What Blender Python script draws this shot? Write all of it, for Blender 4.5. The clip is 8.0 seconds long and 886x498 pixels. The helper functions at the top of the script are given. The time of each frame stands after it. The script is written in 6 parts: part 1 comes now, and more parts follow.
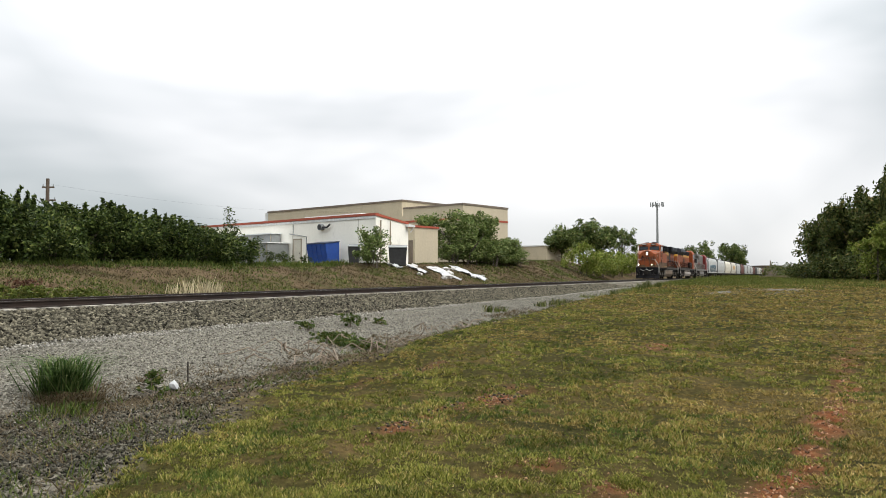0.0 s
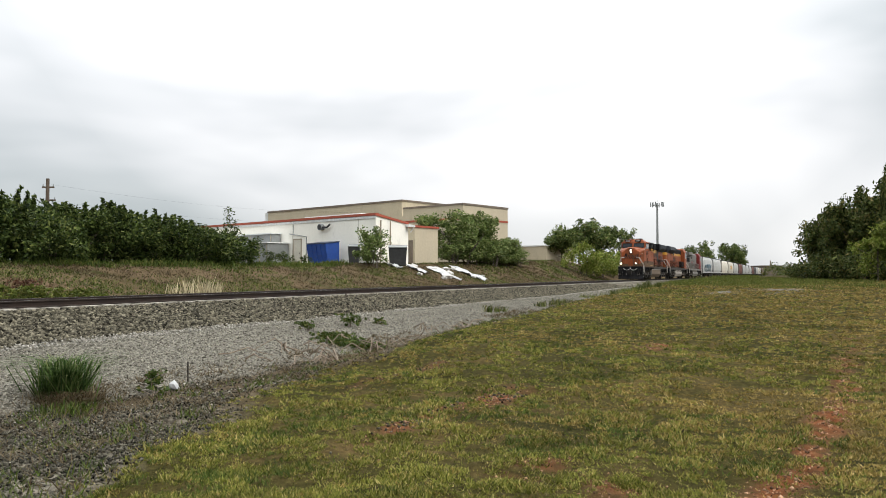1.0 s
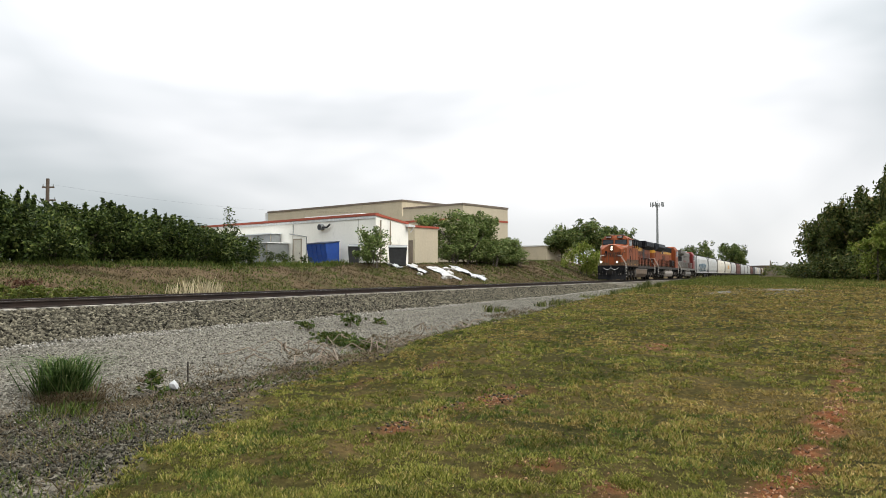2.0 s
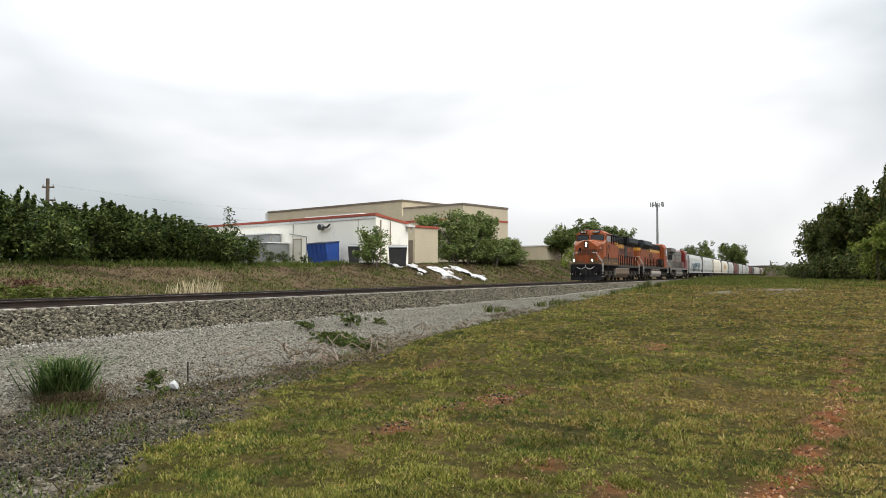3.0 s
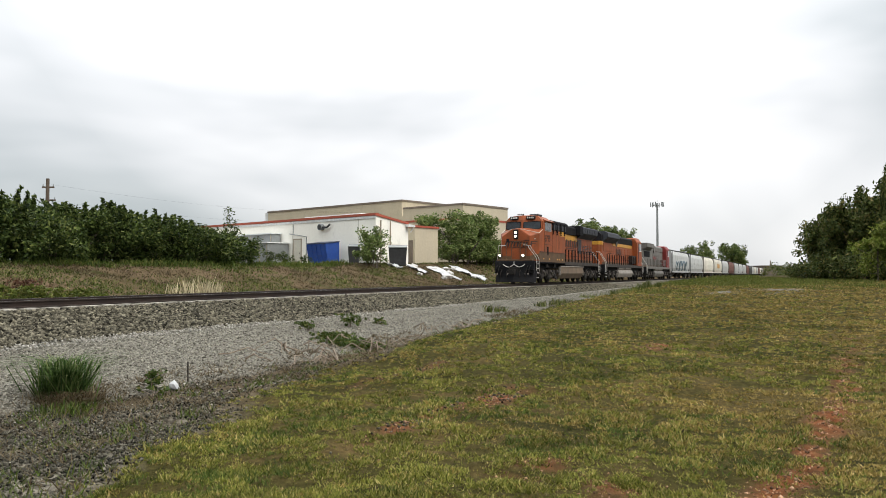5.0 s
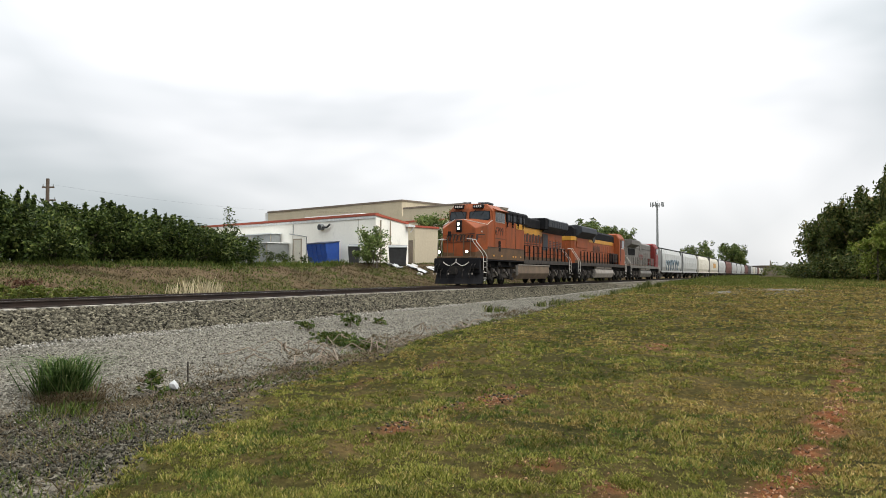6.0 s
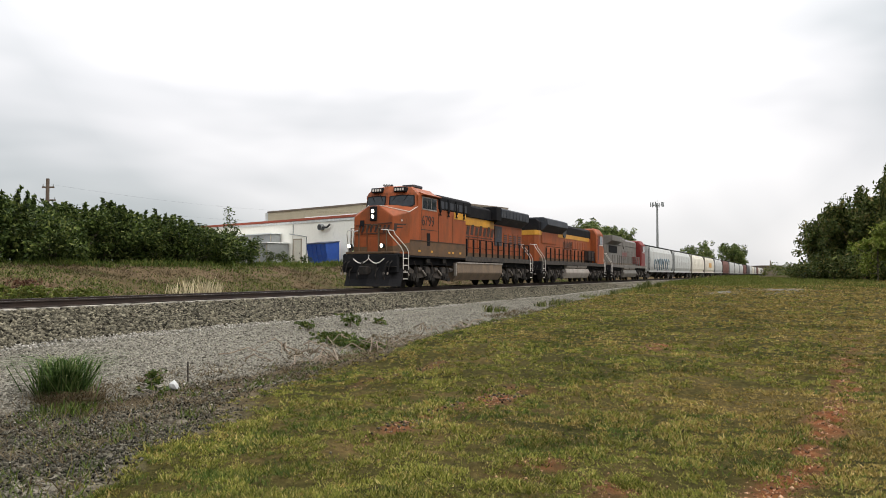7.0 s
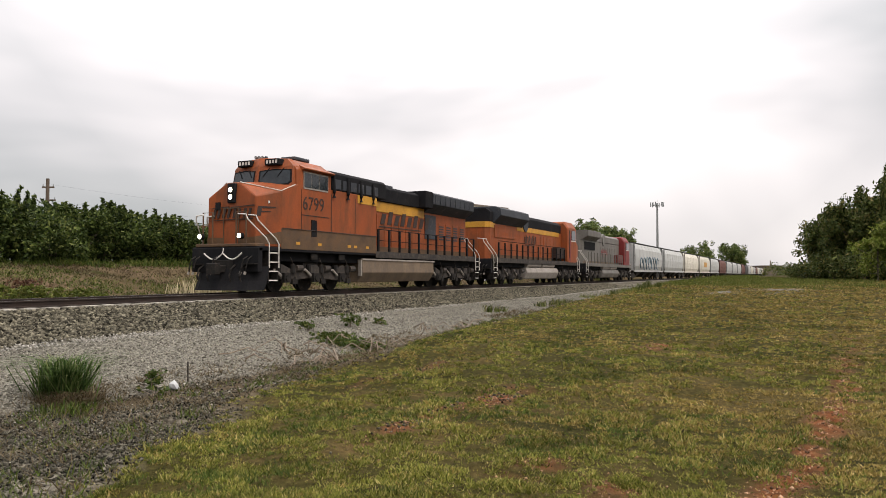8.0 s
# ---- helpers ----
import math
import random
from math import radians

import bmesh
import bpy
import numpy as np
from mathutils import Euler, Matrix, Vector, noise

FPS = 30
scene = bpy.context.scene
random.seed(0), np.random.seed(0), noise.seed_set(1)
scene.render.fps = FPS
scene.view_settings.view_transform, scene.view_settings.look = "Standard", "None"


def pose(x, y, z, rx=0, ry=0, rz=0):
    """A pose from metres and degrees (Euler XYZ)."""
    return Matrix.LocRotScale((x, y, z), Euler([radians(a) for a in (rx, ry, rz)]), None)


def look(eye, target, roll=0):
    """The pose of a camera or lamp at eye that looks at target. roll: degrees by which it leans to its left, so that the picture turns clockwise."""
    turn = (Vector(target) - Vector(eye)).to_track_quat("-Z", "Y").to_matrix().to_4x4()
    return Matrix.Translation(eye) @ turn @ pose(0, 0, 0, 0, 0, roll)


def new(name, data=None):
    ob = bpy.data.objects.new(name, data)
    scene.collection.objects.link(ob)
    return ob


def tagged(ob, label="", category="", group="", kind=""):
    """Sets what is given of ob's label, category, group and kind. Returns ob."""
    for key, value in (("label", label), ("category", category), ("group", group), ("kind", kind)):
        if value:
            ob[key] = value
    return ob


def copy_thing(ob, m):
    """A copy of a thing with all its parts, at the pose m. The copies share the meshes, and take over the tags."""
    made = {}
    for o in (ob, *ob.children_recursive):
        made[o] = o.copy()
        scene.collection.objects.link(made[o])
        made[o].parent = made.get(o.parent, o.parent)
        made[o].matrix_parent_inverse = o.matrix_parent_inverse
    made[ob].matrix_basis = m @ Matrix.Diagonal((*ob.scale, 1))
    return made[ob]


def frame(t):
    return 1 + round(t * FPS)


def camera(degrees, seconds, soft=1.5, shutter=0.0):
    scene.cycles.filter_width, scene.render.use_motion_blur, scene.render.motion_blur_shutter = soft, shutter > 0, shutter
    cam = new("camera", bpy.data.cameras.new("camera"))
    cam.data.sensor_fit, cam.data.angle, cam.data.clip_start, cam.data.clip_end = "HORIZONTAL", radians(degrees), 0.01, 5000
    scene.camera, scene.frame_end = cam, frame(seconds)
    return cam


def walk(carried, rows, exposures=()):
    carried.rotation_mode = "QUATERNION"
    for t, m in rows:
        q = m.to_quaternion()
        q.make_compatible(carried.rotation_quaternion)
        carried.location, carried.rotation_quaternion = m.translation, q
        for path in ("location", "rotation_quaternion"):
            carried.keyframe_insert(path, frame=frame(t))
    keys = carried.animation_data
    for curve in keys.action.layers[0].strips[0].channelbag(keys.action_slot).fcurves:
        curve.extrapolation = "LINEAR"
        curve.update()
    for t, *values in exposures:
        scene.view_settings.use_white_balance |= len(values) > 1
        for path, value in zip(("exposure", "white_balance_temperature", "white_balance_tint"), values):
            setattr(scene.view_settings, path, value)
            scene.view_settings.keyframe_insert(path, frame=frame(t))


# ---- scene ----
cam = camera(60.48, 8.0, soft=0.75)
# +X runs along the track away from the eye, +Y across it, z = 0 at the rail head
EYE = (0.0, 0.0, 0.666)
YAW, PITCH = radians(24.71), radians(1.916)
AIM = (math.cos(YAW) * math.cos(PITCH), math.sin(YAW) * math.cos(PITCH), EYE[2] + math.sin(PITCH))
walk(cam, [(0, look(EYE, AIM)), (8, look(EYE, AIM))],
     exposures=[(0, 0.90, 6500, 10), (6.4, 0.90, 6500, 10), (8, 0.83, 6850, 16)])

TRACK = 18.45

# ---- light: bright overcast sky, a very soft sun behind the cloud ----
SUN_EL, SUN_AZ = radians(52), radians(-105)
world = bpy.data.worlds.new("overcast_sky")
scene.world = world
world.use_nodes = True
wn, wl = world.node_tree.nodes, world.node_tree.links
wn.clear()


def nd(nodes, kind, **inputs):
    n = nodes.new(kind)
    for key, value in inputs.items():
        n.inputs[key.replace("_", " ")].default_value = value
    return n


def make_sky():
    out, bg = wn.new("ShaderNodeOutputWorld"), wn.new("ShaderNodeBackground")
    sky = wn.new("ShaderNodeTexSky")
    sky.sky_type, sky.sun_disc = "NISHITA", False
    sky.sun_elevation, sky.sun_rotation = SUN_EL, radians(90) - SUN_AZ
    dim = wn.new("ShaderNodeVectorMath")
    dim.operation = "SCALE"
    dim.inputs["Scale"].default_value = 0.1
    wl.new(sky.outputs[0], dim.inputs[0])
    tc = wn.new("ShaderNodeTexCoord")
    mp = wn.new("ShaderNodeMapping")
    mp.inputs["Scale"].default_value = (1.0, 1.0, 2.6)
    wl.new(tc.outputs["Generated"], mp.inputs[0])
    big = nd(wn, "ShaderNodeTexNoise", Scale=1.55, Detail=4.0, Roughness=0.5)
    big.inputs["Distortion"].default_value = 0.35
    wl.new(mp.outputs[0], big.inputs["Vector"])
    ramp = wn.new("ShaderNodeValToRGB")
    e = ramp.color_ramp.elements
    e[0].position, e[0].color = 0.30, (0.29, 0.325, 0.335, 1)
    e[1].position, e[1].color = 0.85, (1.0, 0.98, 0.97, 1)
    mid = ramp.color_ramp.elements.new(0.55)
    mid.color = (0.585, 0.592, 0.60, 1)
    near = wn.new("ShaderNodeVectorMath")
    near.operation = "DOT_PRODUCT"
    wl.new(tc.outputs["Generated"], near.inputs[0])
    # the thinnest cloud, a wide bright patch over the line
    near.inputs[1].default_value = (math.cos(radians(30)) * math.cos(radians(22)), math.cos(radians(30)) * math.sin(radians(22)), math.sin(radians(30)))
    veil = nd(wn, "ShaderNodeMapRange")
    veil.inputs[1].default_value, veil.inputs[2].default_value = 0.84, 0.975
    veil.inputs[3].default_value, veil.inputs[4].default_value = -0.11, 0.32
    wl.new(near.outputs["Value"], veil.inputs[0])
    both = wn.new("ShaderNodeMath")
    both.operation = "ADD"
    wl.new(big.outputs["Fac"], both.inputs[0])
    wl.new(veil.outputs[0], both.inputs[1])
    wl.new(both.outputs[0], ramp.inputs[0])
    mix = wn.new("ShaderNodeMixRGB")
    mix.inputs[0].default_value = 0.93
    wl.new(dim.outputs[0], mix.inputs[1])
    wl.new(ramp.outputs[0], mix.inputs[2])
    # an overcast sky grows brighter towards the zenith
    sep = wn.new("ShaderNodeSeparateXYZ")
    wl.new(tc.outputs["Generated"], sep.inputs[0])
    up = wn.new("ShaderNodeMath")
    up.operation, up.use_clamp = "MAXIMUM", True
    up.inputs[1].default_value = 0.0
    wl.new(sep.outputs["Z"], up.inputs[0])
    sq = wn.new("ShaderNodeMath")
    sq.operation = "POWER"
    sq.inputs[1].default_value = 2.0
    wl.new(up.outputs[0], sq.inputs[0])
    rise = wn.new("ShaderNodeMath")
    rise.operation = "MULTIPLY_ADD"
    rise.inputs[1].default_value, rise.inputs[2].default_value = 3.0, 0.75
    wl.new(sq.outputs[0], rise.inputs[0])
    wl.new(mix.outputs[0], bg.inputs[0])
    wl.new(rise.outputs[0], bg.inputs[1])
    wl.new(bg.outputs[0], out.inputs[0])


make_sky()
sun = new("sun", bpy.data.lights.new("sun", "SUN"))
sun.data.energy, sun.data.angle, sun.data.color = 1.35, radians(40), (1.0, 0.96, 0.9)
TO_SUN = Vector((math.cos(SUN_EL) * math.cos(SUN_AZ), math.cos(SUN_EL) * math.sin(SUN_AZ), math.sin(SUN_EL)))
sun.matrix_world = look(TO_SUN * 200, (0, 0, 0))


# ---- materials ----
def mat(name, a, b=None, rough=0.7, metal=0.0, scale=3.0, fine=40.0, bump=0.0, grime=None, grime_amt=0.0,
        island=0.0, streak=1.0, random_ob=0.0, spec=0.25, grit=0.5):
    """Principled surface: two base colours mixed by a broad noise, a fine grain, grime in blotches, bump."""
    m = bpy.data.materials.new(name)
    m.use_nodes = True
    n, l = m.node_tree.nodes, m.node_tree.links
    p = n["Principled BSDF"]
    p.inputs["Roughness"].default_value, p.inputs["Metallic"].default_value = rough, metal
    p.inputs["Specular IOR Level"].default_value = spec
    b = b or tuple(c * 0.8 for c in a)
    tc = n.new("ShaderNodeTexCoord")
    mp = n.new("ShaderNodeMapping")
    mp.inputs["Scale"].default_value = (1, 1, streak)
    l.new(tc.outputs["Object"], mp.inputs[0])
    broad = nd(n, "ShaderNodeTexNoise", Scale=scale, Detail=5.0, Roughness=0.6)
    grain = nd(n, "ShaderNodeTexNoise", Scale=fine, Detail=3.0, Roughness=0.6)
    l.new(mp.outputs[0], broad.inputs["Vector"])
    l.new(tc.outputs["Object"], grain.inputs["Vector"])
    ramp = n.new("ShaderNodeValToRGB")
    ramp.color_ramp.elements[0].position, ramp.color_ramp.elements[1].position = 0.35, 0.65
    ramp.color_ramp.elements[0].color, ramp.color_ramp.elements[1].color = (*a, 1), (*b, 1)
    l.new(broad.outputs["Fac"], ramp.inputs[0])
    col = ramp.outputs[0]
    g = n.new("ShaderNodeMixRGB")
    g.blend_type = "MULTIPLY"
    g.inputs[0].default_value = grit
    gr = n.new("ShaderNodeValToRGB")
    gr.color_ramp.elements[0].position, gr.color_ramp.elements[1].position = 0.3, 0.7
    gr.color_ramp.elements[0].color, gr.color_ramp.elements[1].color = (0.6, 0.6, 0.6, 1), (1.25, 1.25, 1.25, 1)
    l.new(grain.outputs["Fac"], gr.inputs[0])
    l.new(col, g.inputs[1])
    l.new(gr.outputs[0], g.inputs[2])
    col = g.outputs[0]
    if grime:
        gn = nd(n, "ShaderNodeTexNoise", Scale=scale * 2.3, Detail=8.0, Roughness=0.7)
        l.new(mp.outputs[0], gn.inputs["Vector"])
        mr = nd(n, "ShaderNodeMapRange")
        mr.inputs[1].default_value, mr.inputs[2].default_value = 0.62 - grime_amt * 0.3, 0.75
        l.new(gn.outputs["Fac"], mr.inputs[0])
        mx = n.new("ShaderNodeMixRGB")
        mx.inputs[2].default_value = (*grime, 1)
        l.new(mr.outputs[0], mx.inputs[0])
        l.new(col, mx.inputs[1])
        col = mx.outputs[0]
    if island or random_ob:
        hv = n.new("ShaderNodeHueSaturation")
        mr = nd(n, "ShaderNodeMapRange")
        amt = island or random_ob
        mr.inputs[3].default_value, mr.inputs[4].default_value = 1 - amt, 1 + amt
        if island:
            src = n.new("ShaderNodeNewGeometry").outputs["Random Per Island"]
        else:
            src = n.new("ShaderNodeObjectInfo").outputs["Random"]
        l.new(src, mr.inputs[0])
        l.new(mr.outputs[0], hv.inputs["Value"])
        l.new(col, hv.inputs["Color"])
        col = hv.outputs[0]
    l.new(col, p.inputs["Base Color"])
    if bump:
        bp = nd(n, "ShaderNodeBump", Strength=bump, Distance=0.02)
        l.new(grain.outputs["Fac"], bp.inputs["Height"])
        l.new(bp.outputs[0], p.inputs["Normal"])
    return m


def leaf_mat(name, dark, light, dry=None, thin=0.25):
    m = bpy.data.materials.new(name)
    m.use_nodes = True
    n, l = m.node_tree.nodes, m.node_tree.links
    p = n["Principled BSDF"]
    p.inputs["Roughness"].default_value = 0.55
    p.inputs["Specular IOR Level"].default_value = 0.08
    ramp = n.new("ShaderNodeValToRGB")
    e = ramp.color_ramp.elements
    e[0].color, e[1].color = (*dark, 1), (*light, 1)
    if dry:
        e[1].position = 0.8
        last = e.new(0.97)
        last.color = (*dry, 1)
    l.new(n.new("ShaderNodeNewGeometry").outputs["Random Per Island"], ramp.inputs[0])
    tc = n.new("ShaderNodeTexCoord")
    no = nd(n, "ShaderNodeTexNoise", Scale=0.9, Detail=6.0, Roughness=0.7)
    l.new(tc.outputs["Object"], no.inputs["Vector"])
    hv = n.new("ShaderNodeHueSaturation")
    mr = nd(n, "ShaderNodeMapRange")
    mr.inputs[1].default_value, mr.inputs[2].default_value = 0.3, 0.7
    mr.inputs[3].default_value, mr.inputs[4].default_value = 0.5, 1.5
    l.new(no.outputs["Fac"], mr.inputs[0])
    l.new(mr.outputs[0], hv.inputs["Value"])
    l.new(ramp.outputs[0], hv.inputs["Color"])
    l.new(hv.outputs[0], p.inputs["Base Color"])
    tr = n.new("ShaderNodeBsdfTranslucent")
    l.new(hv.outputs[0], tr.inputs["Color"])
    mx = n.new("ShaderNodeMixShader")
    mx.inputs[0].default_value = thin
    l.new(p.outputs[0], mx.inputs[1])
    l.new(tr.outputs[0], mx.inputs[2])
    l.new(mx.outputs[0], n["Material Output"].inputs[0])
    return m


def glow(name, color, strength):
    m = bpy.data.materials.new(name)
    m.use_nodes = True
    p = m.node_tree.nodes["Principled BSDF"]
    p.inputs["Base Color"].default_value = (*color, 1)
    p.inputs["Emission Color"].default_value = (*color, 1)
    p.inputs["Emission Strength"].default_value = strength
    return m


M = dict(
    orange=mat("orange_paint", (0.275, 0.066, 0.019), (0.205, 0.051, 0.016), 0.55, scale=0.8, fine=14, grime=(0.10, 0.042, 0.02), grime_amt=0.55, streak=0.35, spec=0.2, grit=0.3),
    skirt=mat("road_dirt_on_orange", (0.12, 0.068, 0.034), (0.07, 0.044, 0.027), 0.8, scale=1.2, fine=20, grime=(0.08, 0.055, 0.04), grime_amt=0.4),
    yellow=mat("yellow_paint", (0.50, 0.25, 0.03), (0.38, 0.18, 0.025), 0.5, scale=1.0, fine=20, grime=(0.2, 0.12, 0.04), grime_amt=0.25),
    black=mat("black_paint", (0.010, 0.010, 0.011), (0.016, 0.0155, 0.0165), 0.8, scale=1.0, fine=20, grime=(0.03, 0.025, 0.021), grime_amt=0.15, spec=0.06),
    slate=mat("weathered_grey_black", (0.04, 0.043, 0.05), (0.026, 0.028, 0.033), 0.65, scale=1.2, fine=16, grime=(0.1, 0.09, 0.08), grime_amt=0.2),
    silver=mat("tarnished_silver_paint", (0.17, 0.158, 0.142), (0.11, 0.10, 0.086), 0.6, metal=0.1, scale=0.9, fine=14, grime=(0.12, 0.1, 0.085), grime_amt=0.35, streak=0.4),
    red=mat("faded_red_paint", (0.19, 0.024, 0.02), (0.14, 0.02, 0.018), 0.5, scale=1.0, fine=16, grime=(0.1, 0.04, 0.035), grime_amt=0.3),
    iron=mat("greasy_iron", (0.020, 0.0175, 0.0155), (0.011, 0.010, 0.009), 0.8, scale=3, fine=30, grime=(0.05, 0.038, 0.029), grime_amt=0.3, spec=0.15),
    truck=mat("dusty_truck_iron", (0.05, 0.041, 0.034), (0.022, 0.019, 0.017), 0.85, scale=3, fine=30, grime=(0.10, 0.075, 0.055), grime_amt=0.3, spec=0.3),
    steel=mat("worn_steel", (0.28, 0.27, 0.26), (0.2, 0.18, 0.17), 0.35, metal=0.8, scale=4),
    pale=mat("off_white_handrail_paint", (0.6, 0.57, 0.52), (0.48, 0.44, 0.4), 0.5, scale=4, fine=20),
    tank=mat("dusty_fuel_tank", (0.17, 0.122, 0.082), (0.115, 0.085, 0.06), 0.8, scale=1.2, fine=20, grime=(0.1, 0.08, 0.065), grime_amt=0.4, streak=0.4),
    tank_grey=mat("grey_fuel_tank", (0.30, 0.27, 0.24), (0.24, 0.21, 0.18), 0.7, scale=1.2, fine=20, grime=(0.12, 0.1, 0.085), grime_amt=0.3),
    glass=mat("cab_glass", (0.025, 0.03, 0.035), (0.015, 0.019, 0.023), 0.06, scale=2, fine=5, spec=0.4),
    lamp=glow("lit_lamp", (1.0, 0.9, 0.68), 5.0),
    mark=mat("dark_brown_lettering_paint", (0.03, 0.019, 0.015), (0.045, 0.027, 0.021), 0.6, scale=5),
    rail=mat("rusty_rail_side", (0.018, 0.012, 0.01), (0.028, 0.018, 0.013), 0.8, scale=2, fine=30, bump=0.2),
    railtop=mat("polished_rail_head", (0.5, 0.5, 0.5), (0.4, 0.4, 0.4), 0.25, metal=1.0, scale=6),
    tie=mat("weathered_concrete", (0.42, 0.385, 0.33), (0.33, 0.30, 0.255), 0.9, scale=4, fine=50, bump=0.4, random_ob=0.2),
    white=mat("white_stucco", (0.86, 0.825, 0.74), (0.82, 0.785, 0.70), 0.85, scale=0.5, fine=6, grime=(0.55, 0.52, 0.46), grime_amt=0.15, streak=0.3, bump=0.1, grit=0.1),
    tan=mat("tan_stucco", (0.50, 0.43, 0.31), (0.455, 0.39, 0.285), 0.9, scale=0.4, fine=5, grime=(0.36, 0.31, 0.23), grime_amt=0.2, streak=0.3, bump=0.1, grit=0.15),
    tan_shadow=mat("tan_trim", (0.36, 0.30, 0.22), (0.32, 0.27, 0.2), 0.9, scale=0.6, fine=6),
    fascia=mat("brick_red_fascia", (0.36, 0.085, 0.05), (0.30, 0.075, 0.045), 0.6, scale=0.6, fine=8),
    coping=mat("grey_brown_coping", (0.20, 0.16, 0.125), (0.16, 0.13, 0.1), 0.6, scale=0.8, fine=8),
    roofing=mat("pale_roof_membrane", (0.7, 0.7, 0.68), (0.6, 0.6, 0.58), 0.7, scale=0.5, fine=6),
    blue=mat("blue_container_paint", (0.025, 0.075, 0.30), (0.02, 0.06, 0.25), 0.5, scale=1.4, fine=20, grime=(0.05, 0.06, 0.12), grime_amt=0.3),
    scrawl=mat("teal_grey_spray_paint", (0.10, 0.15, 0.18), (0.14, 0.19, 0.22), 0.6, scale=3),
    navy=mat("dark_navy_paint", (0.03, 0.045, 0.08), (0.02, 0.03, 0.055), 0.5, scale=2),
    grey=mat("galvanised_sheet", (0.26, 0.27, 0.265), (0.20, 0.21, 0.205), 0.55, metal=0.2, scale=1, fine=12, grime=(0.26, 0.25, 0.23), grime_amt=0.2),
    dark=mat("dark_fixture", (0.05, 0.05, 0.05), (0.035, 0.035, 0.035), 0.7),
    doorp=mat("cream_door_paint", (0.62, 0.58, 0.48), (0.56, 0.52, 0.44), 0.6, scale=2),
    wood=mat("weathered_pole_timber", (0.12, 0.09, 0.065), (0.085, 0.065, 0.05), 0.9, scale=2, fine=20, streak=0.2),
    bark=mat("grey_bark", (0.13, 0.105, 0.085), (0.085, 0.07, 0.055), 0.95, scale=6, fine=40, bump=0.5),
    twig=mat("dead_twig", (0.24, 0.19, 0.14), (0.16, 0.12, 0.09), 0.95, scale=8),
    debris=mat("white_plastic_sheet", (0.58, 0.58, 0.57), (0.30, 0.30, 0.30), 0.5, scale=1.5, fine=10),
    rubble=mat("broken_concrete", (0.50, 0.48, 0.45), (0.38, 0.36, 0.33), 0.9, scale=4, fine=30, bump=0.5),
    stone_dark=mat("ballast_stone", (0.15, 0.133, 0.096), (0.038, 0.035, 0.025), 0.9, scale=9, fine=60, island=0.9, bump=0.3, spec=0.05),
    stone_pale=mat("pale_gravel_stone", (0.215, 0.198, 0.162), (0.115, 0.106, 0.086), 0.9, scale=9, fine=60, island=0.55, bump=0.3, spec=0.05),
    stone_lip=mat("clean_pale_stone", (0.28, 0.262, 0.23), (0.2, 0.186, 0.16), 0.9, scale=9, fine=60, island=0.5, bump=0.3, spec=0.05),
    ditch_stone=mat("mixed_ditch_stone", (0.10, 0.09, 0.068), (0.02, 0.019, 0.015), 0.9, scale=14, fine=60, island=0.95, bump=0.3, spec=0.05),
    red_pebble=mat("earthy_pebble", (0.30, 0.19, 0.12), (0.16, 0.085, 0.05), 0.9, scale=9, fine=60, island=0.8, bump=0.3, spec=0.05),
    bank_green=leaf_mat("rank_bank_leaf", (0.03, 0.042, 0.010), (0.10, 0.12, 0.03), (0.2, 0.17, 0.07)),
    clump_blade=leaf_mat("long_grass_blade", (0.02, 0.04, 0.010), (0.08, 0.13, 0.032), (0.2, 0.22, 0.09)),
    # brown dead grass; its dark end also carries the shade between tussocks
    thatch=leaf_mat("dead_lawn_thatch", (0.026, 0.019, 0.010), (0.095, 0.066, 0.036), (0.21, 0.155, 0.09), thin=0.2),
    hedge=leaf_mat("dark_hedge_leaf", (0.009, 0.018, 0.005), (0.062, 0.088, 0.02), (0.15, 0.17, 0.05)),
    field_oak=leaf_mat("mid_green_leaf", (0.028, 0.048, 0.014), (0.12, 0.155, 0.042), (0.2, 0.19, 0.07)),
    oak=leaf_mat("deep_green_leaf", (0.02, 0.034, 0.010), (0.095, 0.112, 0.03), (0.17, 0.14, 0.05)),
    light_leaf=leaf_mat("fresh_green_leaf", (0.055, 0.085, 0.024), (0.17, 0.215, 0.065), (0.26, 0.27, 0.11)),
    lime=leaf_mat("yellow_green_leaf", (0.045, 0.06, 0.012), (0.115, 0.135, 0.028), (0.17, 0.15, 0.045)),
    grass=leaf_mat("lawn_blade", (0.045, 0.054, 0.011), (0.215, 0.215, 0.042), (0.36, 0.29, 0.115), thin=0.3),
    dry_lawn=leaf_mat("dry_lawn_blade", (0.085, 0.064, 0.018), (0.29, 0.21, 0.062), (0.42, 0.32, 0.14), thin=0.3),
    weed=leaf_mat("weed_blade", (0.025, 0.042, 0.008), (0.085, 0.115, 0.022), (0.16, 0.14, 0.045)),
    straw=leaf_mat("dry_straw", (0.30, 0.25, 0.15), (0.52, 0.45, 0.29)),
    bright_leaf=leaf_mat("spring_green_leaf", (0.075, 0.105, 0.018), (0.22, 0.26, 0.05), (0.30, 0.28, 0.09), thin=0.35),
    twiggrass=leaf_mat("brown_bank_grass", (0.05, 0.037, 0.02), (0.115, 0.085, 0.046), (0.16, 0.125, 0.07)),
    rustleaf=leaf_mat("rust_brown_dead_leaf", (0.06, 0.03, 0.018), (0.15, 0.075, 0.045)),
    clover=leaf_mat("creeping_weed_leaf", (0.025, 0.045, 0.010), (0.08, 0.11, 0.026), (0.15, 0.13, 0.04)),
)


